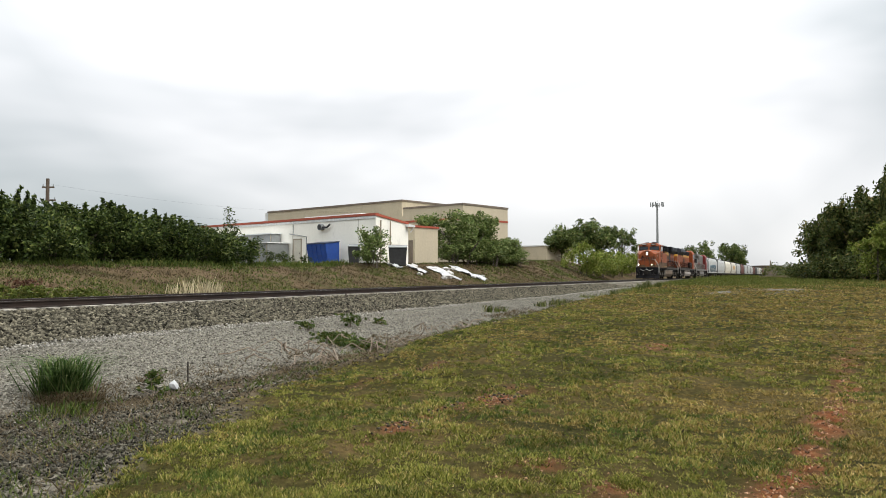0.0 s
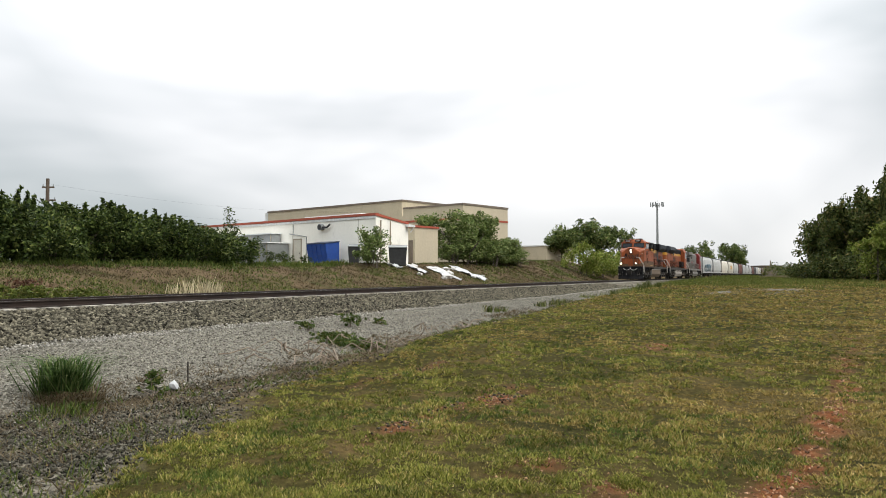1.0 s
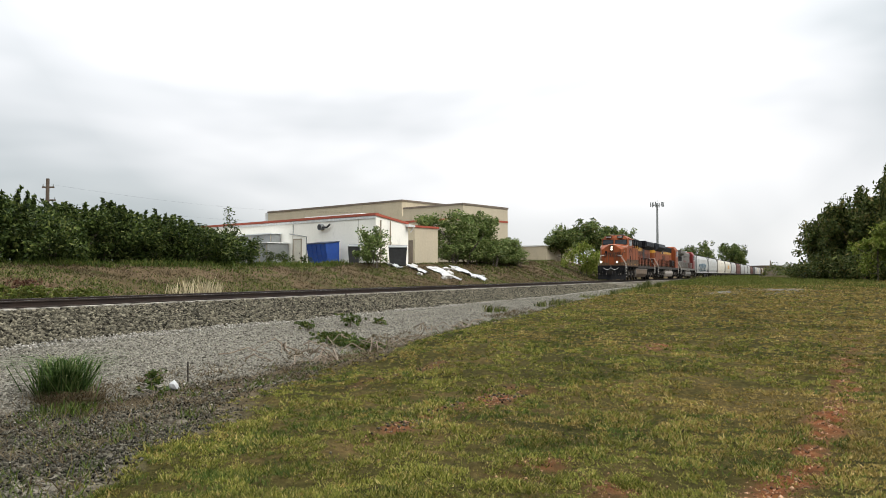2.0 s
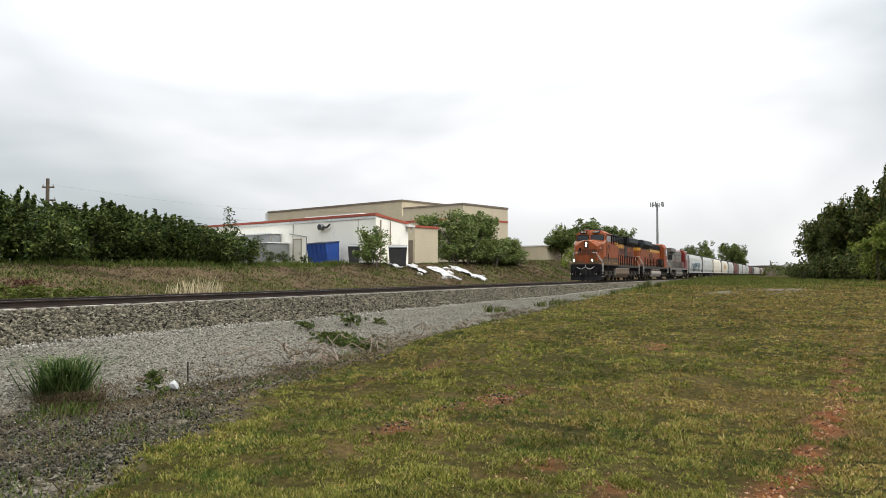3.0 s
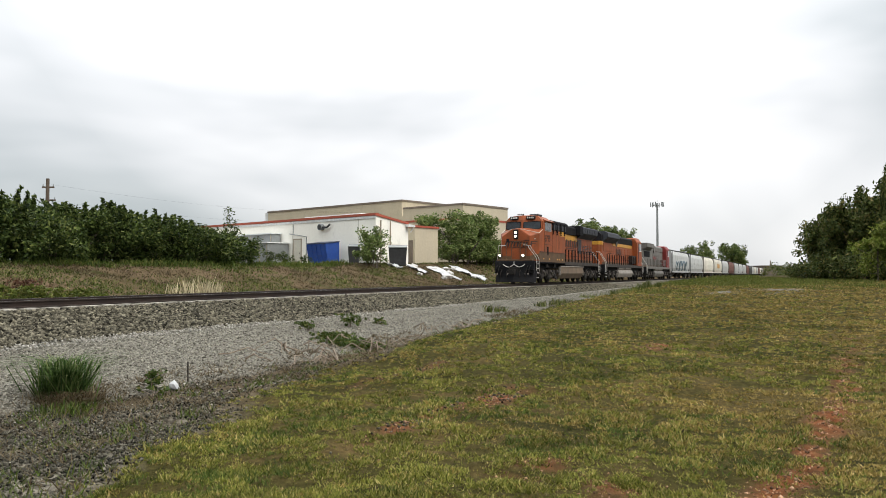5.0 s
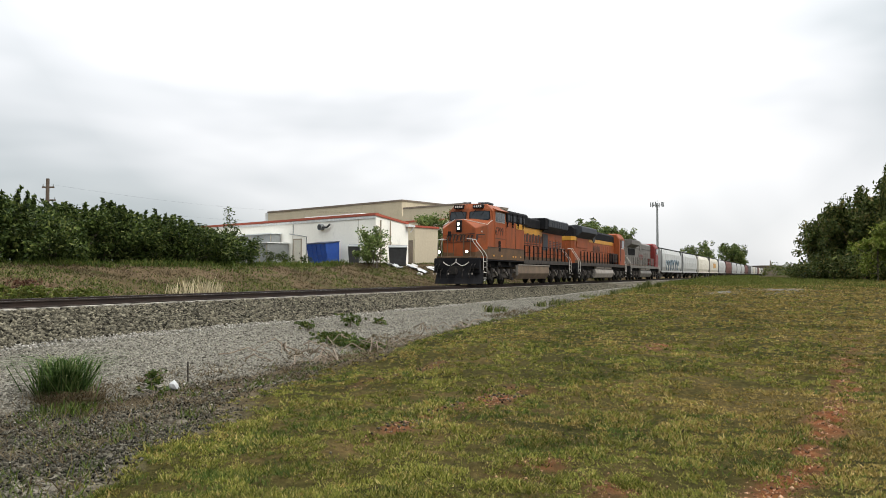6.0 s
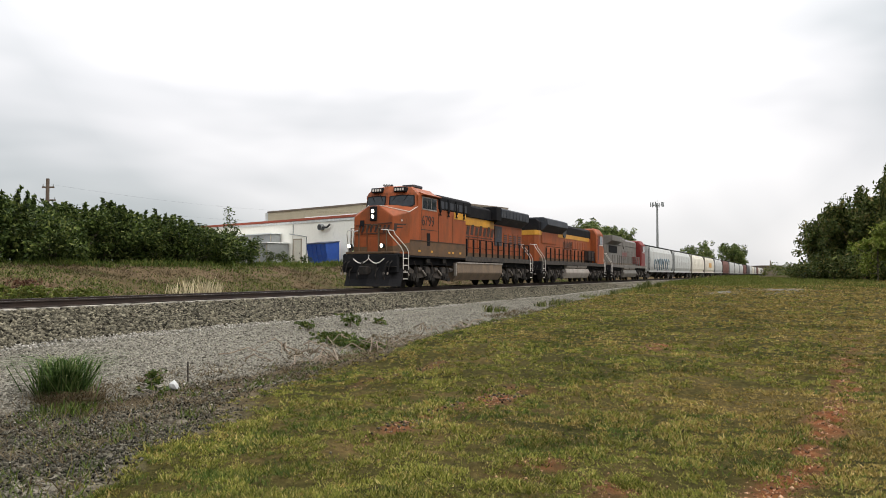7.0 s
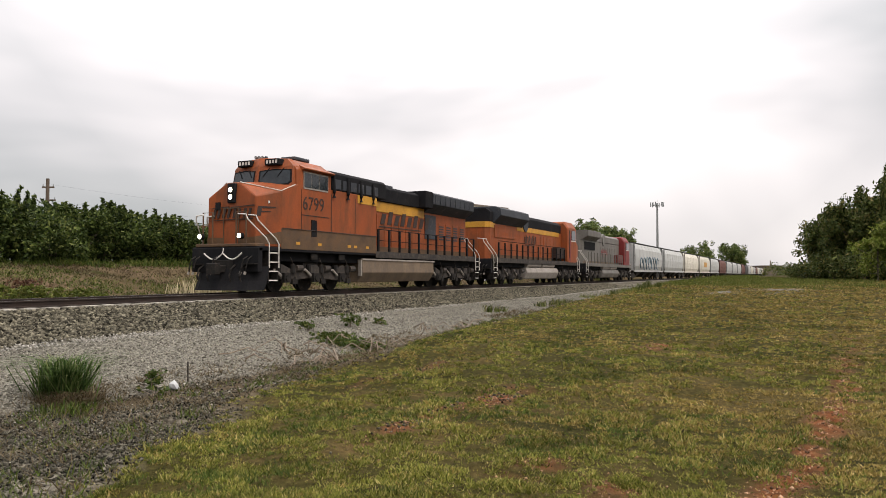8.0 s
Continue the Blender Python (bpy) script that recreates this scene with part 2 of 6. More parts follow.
# ---- mesh helpers ----
def box(bm, x0, x1, y0, y1, z0, z1, m=None):
    pts = [(x, y, z) for x in (x0, x1) for y in (y0, y1) for z in (z0, z1)]
    v = [bm.verts.new(m @ Vector(p) if m else p) for p in pts]
    for f in ((0, 1, 3, 2), (4, 6, 7, 5), (0, 4, 5, 1), (2, 3, 7, 6), (0, 2, 6, 4), (1, 5, 7, 3)):
        bm.faces.new([v[i] for i in f])


def prism(bm, ring, lo, hi, axis="x"):
    """A closed outline of (a, b) pushed from lo to hi along an axis."""
    put = {"x": lambda a, b, c: (c, a, b), "y": lambda a, b, c: (a, c, b), "z": lambda a, b, c: (a, b, c)}[axis]
    r0 = [bm.verts.new(put(a, b, lo)) for a, b in ring]
    r1 = [bm.verts.new(put(a, b, hi)) for a, b in ring]
    n = len(ring)
    for i in range(n):
        bm.faces.new((r0[i], r0[(i + 1) % n], r1[(i + 1) % n], r1[i]))
    bm.faces.new(r0[::-1])
    bm.faces.new(r1)


def loft(bm, rings):
    rows = [[bm.verts.new(p) for p in ring] for ring in rings]
    n = len(rows[0])
    for a, b in zip(rows, rows[1:]):
        for i in range(n):
            bm.faces.new((a[i], a[(i + 1) % n], b[(i + 1) % n], b[i]))
    bm.faces.new(rows[0][::-1])
    bm.faces.new(rows[-1])


def tube(bm, points, r, seg=6, r2=None):
    """A round bar along points, tapering from r to r2."""
    points = [Vector(p) for p in points]
    rows = []
    for i, p in enumerate(points):
        d = points[min(i + 1, len(points) - 1)] - points[max(i - 1, 0)]
        q = d.to_track_quat("Z", "Y")
        rad = r + ((r2 if r2 is not None else r) - r) * i / max(1, len(points) - 1)
        rows.append([p + q @ Vector((rad * math.cos(k * math.tau / seg), rad * math.sin(k * math.tau / seg), 0)) for k in range(seg)])
    loft(bm, rows)


def mesh_of(name, bm, material, bevel=0.0, smooth=False):
    bmesh.ops.recalc_face_normals(bm, faces=bm.faces)
    if bevel:
        bmesh.ops.bevel(bm, geom=bm.edges[:], offset=bevel, segments=1, affect="EDGES", clamp_overlap=True)
    me = bpy.data.meshes.new(name)
    bm.to_mesh(me)
    bm.free()
    me.materials.append(material)
    if smooth:
        me.polygons.foreach_set("use_smooth", [True] * len(me.polygons))
    return me


def part(name, bm, material, parent, label="", bevel=0.0, smooth=False):
    ob = new(name, mesh_of(name, bm, material, bevel, smooth))
    ob.parent = parent
    if label:
        ob["label"] = label
    return ob


def again(ob, x=0.0, y=0.0, z=0.0, parent=None):
    """One more part on the same mesh, moved."""
    o = new(ob.name.split(".")[0], ob.data)
    o.parent = parent or ob.parent
    o.location = ob.location + Vector((x, y, z))
    if "label" in ob:
        o["label"] = ob["label"]
    return o


def thing(name, label, category, group="", at=None, kind=""):
    ob = tagged(new(name), label, category, group, kind)
    if at is not None:
        ob.matrix_basis = at
    return ob


def np_mesh(name, verts, faces, material):
    """verts (n, 3), faces (m, k): one mesh out of computed arrays."""
    verts, faces = np.asarray(verts, np.float32), np.asarray(faces, np.int32)
    me = bpy.data.meshes.new(name)
    me.vertices.add(len(verts))
    me.vertices.foreach_set("co", verts.ravel())
    k = faces.shape[1]
    me.loops.add(faces.size)
    me.loops.foreach_set("vertex_index", faces.ravel())
    me.polygons.add(len(faces))
    me.polygons.foreach_set("loop_start", np.arange(0, faces.size, k, dtype=np.int32))
    me.update(calc_edges=True)
    me.materials.append(material)
    return me


# ---- the lie of the land ----
def lin(x, xs, ys):
    return np.interp(x, xs, ys)


def lump(u, v, seed=0.0):
    """Smooth unevenness from a few crossed waves, about -1 to 1."""
    return (np.sin(u * 0.61 + v * 0.83 + seed) + np.sin(u * 1.37 - v * 1.13 + 2.1 * seed) * 0.6
            + np.sin(u * 2.9 + v * 2.3 + 0.7 * seed) * 0.35 + np.sin(-u * 0.23 + v * 0.31 + 1.7 * seed) * 0.9) / 2.4


def patchy(u, v, scale, seed=0.0):
    """Irregular lattice noise, 0 to 1, in two octaves; scale is lumps a metre."""
    total = 0.0
    for k, amp in ((1.0, 0.65), (2.17, 0.35)):
        x, y = np.asarray(u, float) * scale * k + seed * 3.7, np.asarray(v, float) * scale * k - seed * 1.9
        i, j = np.floor(x), np.floor(y)
        fx, fy = x - i, y - j
        fx, fy = fx * fx * (3 - 2 * fx), fy * fy * (3 - 2 * fy)

        def corner(a, b):
            h = np.sin(a * 127.1 + b * 311.7 + seed * 74.7) * 43758.5453
            return h - np.floor(h)

        low = corner(i, j) * (1 - fx) + corner(i + 1, j) * fx
        high = corner(i, j + 1) * (1 - fx) + corner(i + 1, j + 1) * fx
        total = total + amp * (low * (1 - fy) + high * fy)
    return total


def turf_edge(u):
    return lin(u, [-5, 2, 5, 8.6, 11.6, 16, 22, 30, 46, 60], [2.6, 3.6, 5.1, 6.5, 7.1, 7.7, 8.0, 8.3, 8.6, 9.5])


def land(u, v):
    """Ground height; u along the track, v across."""
    u, v = np.asarray(u, float), np.asarray(v, float)
    lawn = lin(u, [-40, 9, 16, 22, 30, 46, 60, 80, 120, 3000], [-0.95, -0.93, -0.80, -0.64, -0.45, -0.22, -0.08, 0.08, 0.12, 0.12])
    lawn = lawn + 0.05 * lump(u * 0.5, v * 0.5) * np.clip(1 - u / 60, 0.3, 1)
    ditch = lin(u, [-40, 12, 18, 26, 36, 46, 60, 80, 3000], [-1.28, -1.27, -1.15, -0.98, -0.80, -0.62, -0.40, -0.22, -0.2])
    e = turf_edge(u)
    foot = lin(u, [-40, 50, 80, 3000], [-0.74, -0.74, -0.5, -0.45])
    bank = lin(u, [-40, 40, 63, 106, 150, 260, 3000], [1.1, 1.15, 1.6, 2.6, 2.2, 1.2, 1.0])
    # lawn edge -> ditch -> pale shoulder -> ballast -> formation -> far ditch -> bank
    t1 = np.clip((v - (e - 0.4)) / np.maximum(9.3 - (e - 0.4), 0.4), 0, 1)
    h = lawn + (np.minimum(ditch, lawn) - lawn) * (3 * t1 ** 2 - 2 * t1 ** 3)
    t2 = np.clip((v - 9.7) / (14.4 - 9.7), 0, 1)
    h = h + np.where(v > 9.7, (foot - ditch) * t2 ** 0.9, 0) + np.where(v > 9.7, ditch - h, 0)
    t3 = np.clip((v - 14.4) / (16.7 - 14.4), 0, 1)
    h = h + (-0.245 - foot) * t3 * (v > 14.4)
    t4 = np.clip((v - 20.2) / 2.6, 0, 1)
    h = h - 0.46 * t4
    t5 = np.clip((v - 23.0) / 8.8, 0, 1)
    h = h + (bank + 0.73) * (t5 * 0.75 + 0.25 * (3 * t5 ** 2 - 2 * t5 ** 3))
    t6 = np.clip((v - 36) / 25, 0, 1)
    h = h + t6 * 0.5
    rough = np.where((v > 23.5) | (v < 9), 0.035, 0.015) * lump(u * 2.1, v * 2.3, 3.0)
    rough = rough + np.where(v > 24, 0.12, 0) * lump(u * 0.55, v * 0.6, 5.0)
    near = np.clip((40 - np.hypot(u, v)) / 10, 0, 1) * (v < 10.2)
    rough = rough + near * (0.075 * (patchy(u, v, 1.5, 2.0) - 0.5) + 0.05 * (patchy(u, v, 3.6, 5.0) - 0.5))
    rough = np.where((v > 16.3) & (v < 20.6), 0.0, rough)
    return h + rough


def land1(u, v):
    return float(land(np.array([u]), np.array([v]))[0])


def axis_steps(parts):
    out = []
    for lo, hi, step in parts:
        out += list(np.arange(lo, hi, step))
    return np.array(out + [parts[-1][1]], float)


def fields(u, v):
    """How far each ground cover holds at a place: ballast, pale gravel, red soil, turf, dry bank, straw."""
    wob = 0.45 * lump(u * 1.1, v * 1.3, 1.0) + 0.25 * lump(u * 3.1, v * 2.7, 4.0)
    e = turf_edge(u) + wob * 0.7
    turf = np.clip((e - v) / 0.5 + 0.5, 0, 1)
    ballast = np.clip((v - (14.3 + wob * 0.22)) / 0.3 + 0.5, 0, 1) * np.clip((22.6 + wob - v) / 0.6 + 0.5, 0, 1)
    pale = np.clip((v - (9.5 + wob * 0.5)) / 0.5 + 0.5, 0, 1) * (1 - np.clip((v - (14.3 + wob * 0.22)) / 0.3 + 0.5, 0, 1))
    dark_patch = np.clip((7.5 - u) / 3.0 + 0.3 + 0.4 * wob, 0, 1) * (v > 3) * np.clip((11.0 - v) / 1.0, 0, 1) * (1 - turf)
    ballast = np.maximum(ballast, dark_patch)
    pale = pale * (1 - dark_patch)
    pale = pale * np.clip(1.15 - np.clip((u - 22) / 30, 0, 1) * np.clip((11.6 - v) / 1.5, 0, 1), 0, 1)
    worn = np.exp(-(((u - 47) / 5) ** 2 + ((v - 0.6) / 1.4) ** 2)) + np.exp(-(((u - 42) / 2.5) ** 2 + ((v - 3.2) / 0.7) ** 2))
    worn = np.clip(worn * (2.4 * patchy(u, v, 0.7, 4.0) - 0.5), 0, 1)
    pale = np.maximum(pale, worn)
    turf = turf * (1 - worn)
    far = np.clip((u - 85) / 25 + 0.4 * wob, 0, 1) * (v < 14)
    pale = pale * (1 - far)
    turf = np.maximum(turf, far * 0.9)
    # bare red earth: a worn wheel path and a few scabs
    path = np.exp(-((v - np.interp(u, [3, 6.0, 9.2, 12, 16, 21.4], [0.95, 0.14, -0.35, -0.64, -0.9, -1.3]) - 0.22 * (patchy(u, v, 1.1, 9.0) - 0.5)) / (0.15 + 0.002 * u)) ** 2) * np.clip((22 - u) / 13, 0, 1)
    scab = 0.9 * np.exp(-(((u - 9.4) / 0.8) ** 2 + ((v - 3.6) / 0.35) ** 2)) + 0.9 * np.exp(-(((u - 6.0) / 0.35) ** 2 + ((v - 2.0) / 0.22) ** 2))
    scab = scab + 0.7 * np.exp(-(((u - 5.7) / 0.25) ** 2 + ((v - 1.2) / 0.25) ** 2)) + 0.75 * np.exp(-(((u - 7.6) / 1.0) ** 2 + ((v - 3.75) / 0.16) ** 2))
    scab = scab + 0.8 * np.exp(-(((u - 16.2) / 0.8) ** 2 + ((v - 2.6) / 0.4) ** 2)) + 0.8 * np.exp(-(((u - 11.0) / 1.3) ** 2 + ((v - 5.7) / 0.16) ** 2))
    scab = scab + 0.6 * np.exp(-(((u - 46) / 1.4) ** 2 + ((v - 0.2) / 2.2) ** 2))
    red = np.clip((path * 1.1 + scab) * (2.9 * patchy(u, v, 3.0, 3.0) - 0.7), 0, 1) * turf
    turf = turf * (1 - red * 0.85)
    dry = np.clip((v - 22.8) / 0.8, 0, 1)
    return ballast, pale, red, turf, dry


def make_ground():
    us = axis_steps([(-2500, -100, 400), (-100, -12, 8), (-12, 2, 0.5), (2, 13, 0.09), (13, 24, 0.16), (24, 60, 0.4), (60, 130, 1.2), (130, 300, 6), (300, 3500, 200)])
    vs = axis_steps([(-2500, -100, 400), (-100, -20, 6), (-20, -8, 0.6), (-8, -4, 0.2), (-4, 9, 0.1), (9, 18, 0.16), (18, 40, 0.35), (40, 80, 1.6), (80, 200, 12), (200, 3000, 280)])
    U, V = np.meshgrid(us, vs, indexing="ij")
    Z = land(U, V)
    nu, nv = U.shape
    idx = np.arange(nu * nv).reshape(nu, nv)
    faces = np.stack([idx[:-1, :-1], idx[1:, :-1], idx[1:, 1:], idx[:-1, 1:]], -1).reshape(-1, 4)
    verts = np.stack([U, V, Z], -1).reshape(-1, 3)
    me = np_mesh("ground", verts, faces, ground_mat())
    me.polygons.foreach_set("use_smooth", np.ones(len(faces), bool))
    b, p, r, t, d = fields(U.ravel(), V.ravel())
    for name, chans in (("stone", (b, p, r)), ("cover", (t, d, d * 0))):
        at = me.color_attributes.new(name, "FLOAT_COLOR", "POINT")
        at.data.foreach_set("color", np.stack([*chans, np.ones_like(b)], -1).astype(np.float32).ravel())
    tagged(new("ground", me), "uneven ground with worn lawn, gravel shoulder and grassy bank", "ground", kind="structure")


def ground_mat():
    m = bpy.data.materials.new("ground")
    m.use_nodes = True
    n, l = m.node_tree.nodes, m.node_tree.links
    p = n["Principled BSDF"]
    p.inputs["Roughness"].default_value = 0.95
    p.inputs["Specular IOR Level"].default_value = 0.02
    tc = n.new("ShaderNodeTexCoord")

    def noise_tex(scale, detail=5.0, rough=0.6):
        t = nd(n, "ShaderNodeTexNoise", Scale=scale, Detail=detail, Roughness=rough)
        l.new(tc.outputs["Object"], t.inputs["Vector"])
        return t.outputs["Fac"]

    def ramp(fac, *stops):
        r = n.new("ShaderNodeValToRGB")
        els = r.color_ramp.elements
        while len(els) < len(stops):
            els.new(0.5)
        for el, (pos, col) in zip(els, stops):
            el.position, el.color = pos, (*col, 1)
        l.new(fac, r.inputs[0])
        return r.outputs[0]

    def mixc(fac, a, b, how="MIX"):
        x = n.new("ShaderNodeMixRGB")
        x.blend_type = how
        if isinstance(fac, float):
            x.inputs[0].default_value = fac
        else:
            l.new(fac, x.inputs[0])
        l.new(a, x.inputs[1])
        l.new(b, x.inputs[2])
        return x.outputs[0]

    def chan(attr):
        a = n.new("ShaderNodeAttribute")
        a.attribute_name = attr
        s = n.new("ShaderNodeSeparateColor")
        l.new(a.outputs["Color"], s.inputs[0])
        return s.outputs

    st, cv = chan("stone"), chan("cover")
    vor = nd(n, "ShaderNodeTexVoronoi", Scale=21.0)
    l.new(tc.outputs["Object"], vor.inputs["Vector"])
    vor2 = nd(n, "ShaderNodeTexVoronoi", Scale=30.0)
    l.new(tc.outputs["Object"], vor2.inputs["Vector"])
    soil = ramp(noise_tex(1.3), (0.3, (0.04, 0.03, 0.018)), (0.5, (0.075, 0.055, 0.034)), (0.7, (0.12, 0.093, 0.064)))
    soil = mixc(0.6, soil, ramp(noise_tex(30), (0.3, (0.45, 0.45, 0.45)), (0.7, (1.35, 1.35, 1.35))), "MULTIPLY")
    bal = ramp(vor.outputs["Color"], (0.12, (0.022, 0.02, 0.015)), (0.5, (0.088, 0.079, 0.062)), (0.95, (0.23, 0.21, 0.17)))
    bal = mixc(0.6, bal, ramp(noise_tex(0.6), (0.35, (0.8, 0.78, 0.75)), (0.65, (1.2, 1.15, 1.1))), "MULTIPLY")
    pal = ramp(vor2.outputs["Color"], (0.1, (0.05, 0.047, 0.038)), (0.5, (0.132, 0.123, 0.102)), (0.95, (0.25, 0.235, 0.195)))
    pal = mixc(0.7, pal, ramp(noise_tex(0.5), (0.35, (0.82, 0.80, 0.78)), (0.65, (1.12, 1.1, 1.08))), "MULTIPLY")
    red = ramp(noise_tex(9, 6, 0.7), (0.3, (0.04, 0.018, 0.008)), (0.5, (0.12, 0.042, 0.016)), (0.72, (0.20, 0.085, 0.038)))
    # the dark stops also put the shade between tufts into the ground colour
    tur = ramp(noise_tex(0.55, 6, 0.65), (0.32, (0.018, 0.018, 0.006)), (0.5, (0.038, 0.033, 0.011)), (0.68, (0.08, 0.056, 0.023)))
    tur = mixc(0.9, tur, ramp(noise_tex(14, 8, 0.75), (0.34, (0.2, 0.2, 0.18)), (0.66, (1.7, 1.7, 1.6))), "MULTIPLY")
    dry = ramp(noise_tex(0.35, 6, 0.6), (0.32, (0.036, 0.038, 0.011)), (0.46, (0.075, 0.055, 0.03)), (0.64, (0.105, 0.073, 0.045)))
    dry = mixc(0.8, dry, ramp(noise_tex(6, 8, 0.75), (0.3, (0.5, 0.5, 0.48)), (0.7, (1.4, 1.4, 1.35))), "MULTIPLY")
    col = soil
    col = mixc(cv[1], col, dry)
    col = mixc(cv[0], col, tur)
    col = mixc(st[2], col, red)
    col = mixc(st[1], col, pal)
    col = mixc(st[0], col, bal)
    l.new(col, p.inputs["Base Color"])
    bp = nd(n, "ShaderNodeBump", Strength=0.7, Distance=0.03)
    l.new(noise_tex(22, 6, 0.7), bp.inputs["Height"])
    l.new(bp.outputs[0], p.inputs["Normal"])
    return m


make_ground()


# ---- the railway line ----
RAIL_RING = [(-0.075, -0.175), (0.075, -0.175), (0.075, -0.155), (0.012, -0.135), (0.012, -0.045), (0.037, -0.035), (0.037, -0.006),
             (0.03, 0.0), (-0.03, 0.0), (-0.037, -0.006), (-0.037, -0.035), (-0.012, -0.045), (-0.012, -0.135), (-0.075, -0.155)]


def make_track():
    line = thing("railway_track", "single railway line on pale concrete ties and ballast", "railway track", at=pose(0, TRACK, 0), kind="structure")
    for side in (-0.755, 0.755):
        bm = bmesh.new()
        prism(bm, [(a + side, b) for a, b in RAIL_RING], -300, 1500, "x")
        rail = part("rail", bm, M["rail"], line, "dark rusty steel rail")
        bm = bmesh.new()
        box(bm, -300, 1500, side - 0.026, side + 0.026, 0.0005, 0.003)
        part("running_surface", bm, M["railtop"], rail, "polished rail head")
    bm = bmesh.new()
    prism(bm, [(-0.13, -0.42), (0.13, -0.42), (0.11, -0.18), (-0.11, -0.18)], -1.28, 1.28, "y")
    first = part("tie", bm, M["tie"], line)
    first.location.x = -12
    for i in range(1, 290):
        again(first, 0.61 * i)
    bm = bmesh.new()
    for i in range(290, 900):
        prism(bm, [(-12 + 0.61 * i - 0.12, -0.3), (-12 + 0.61 * i + 0.12, -0.3), (-12 + 0.61 * i + 0.12, -0.18), (-12 + 0.61 * i - 0.12, -0.18)], -1.28, 1.28, "y")
    tagged(part("far_ties", bm, M["tie"], line), kind="stuff")


make_track()


# ---- the train; in each vehicle's own space x runs back from its leading coupler, y < 0 is the side towards the lawn ----
SPEED_ROWS = [(0, 108.4), (0.5, 102.4), (1, 96.6), (1.5, 91.1), (2.8, 76.3), (3, 74.0), (3.5, 68.9), (4, 63.5), (4.5, 58.3),
              (6, 42.55), (6.5, 37.5), (7, 32.15), (7.5, 27.25), (8, 21.9)]
MOVERS, WHEELS = [], []


def wheelset(parent, x, r=0.53, spin=False):
    bm = bmesh.new()
    for y in (-0.755, 0.755):
        s = math.copysign(1, y)
        bmesh.ops.create_cone(bm, cap_ends=True, segments=28, radius1=r, radius2=r, depth=0.12, matrix=Matrix.Translation((0, y, 0)) @ Matrix.Rotation(radians(90), 4, "X"))
        bmesh.ops.create_cone(bm, cap_ends=True, segments=28, radius1=r + 0.025, radius2=r + 0.025, depth=0.03, matrix=Matrix.Translation((0, y - s * 0.075, 0)) @ Matrix.Rotation(radians(90), 4, "X"))
        bmesh.ops.create_cone(bm, cap_ends=True, segments=12, radius1=r * 0.3, radius2=r * 0.22, depth=0.2, matrix=Matrix.Translation((0, y + s * 0.1, 0)) @ Matrix.Rotation(radians(90), 4, "X"))
    tube(bm, [(0, -0.75, 0), (0, 0.75, 0)], 0.09, 10)
    ob = part("wheelset", bm, M["iron"], parent, "pair of dark steel wheels on an axle")
    ob.location = (x, 0, r)
    if spin:
        WHEELS.append((ob, x, r))
    return ob


def six_wheel_truck(loco, xs):
    mid = xs[1]
    bm = bmesh.new()
    lo, hi = xs[0] - mid - 0.75, xs[2] - mid + 0.75
    for y in (-1.2, 1.2):
        ring = [(lo, 0.55), (lo + 0.1, 0.98), (lo + 0.55, 1.05), (xs[0] - mid + 0.5, 0.82), (xs[1] - mid - 0.5, 0.82), (xs[1] - mid - 0.25, 1.02),
                (xs[1] - mid + 0.25, 1.02), (xs[1] - mid + 0.5, 0.82), (xs[2] - mid - 0.5, 0.82), (hi - 0.55, 1.05), (hi - 0.1, 0.98), (hi, 0.55),
                (xs[2] - mid - 0.35, 0.42), (xs[1] - mid + 0.4, 0.52), (xs[1] - mid - 0.4, 0.52), (xs[0] - mid + 0.35, 0.42)]
        prism(bm, ring, y - 0.09, y + 0.09, "y")
    box(bm, -0.5, 0.5, -1.1, 1.1, 0.65, 1.15)
    box(bm, lo + 0.2, lo + 0.5, -1.1, 1.1, 0.6, 0.85)
    box(bm, hi - 0.5, hi - 0.2, -1.1, 1.1, 0.6, 0.85)
    truck = part("truck", bm, M["truck"], loco, "dusty cast-iron six-wheel truck", bevel=0.02)
    truck.location.x = mid
    for x in xs:
        for y in (-1.33, 1.33):
            bm = bmesh.new()
            box(bm, -0.2, 0.2, y - 0.08, y + 0.08, 0.36, 0.72)
            tube(bm, [(0, y - 0.12, 0.53), (0, y + 0.12, 0.53)], 0.13, 10)
            part("axle_box", bm, M["iron"], truck).location.x = x - mid
            for dx in (-0.42, 0.42):
                bm = bmesh.new()
                tube(bm, [(dx, y * 0.98, 0.72), (dx, y * 0.98, 1.05)], 0.1, 8)
                part("spring", bm, M["iron"], truck).location.x = x - mid
            bm = bmesh.new()
            tube(bm, [(-0.35, y * 1.02, 0.62), (-0.75, y * 1.02, 0.86)], 0.05, 6)
            part("damper", bm, M["tank_grey"], truck).location.x = x - mid
            bm = bmesh.new()
            tube(bm, [(0.62, y * 0.98, 0.9), (1.0, y * 0.98, 0.9)], 0.13, 10)
            part("brake_cylinder", bm, M["truck"], truck).location.x = x - mid
            bm = bmesh.new()
            tube(bm, [(0.2, y * 1.03, 1.3), (0.5, y * 1.03, 0.9), (0.62, y * 0.98, 0.2)], 0.022, 6)
            part("sand_pipe", bm, M["truck"], truck).location.x = x - mid
            bm = bmesh.new()
            box(bm, 0.3, 0.62, y - 0.08, y + 0.04, 0.3, 0.5)
            part("brake_shoe", bm, M["iron"], truck).location.x = x - mid


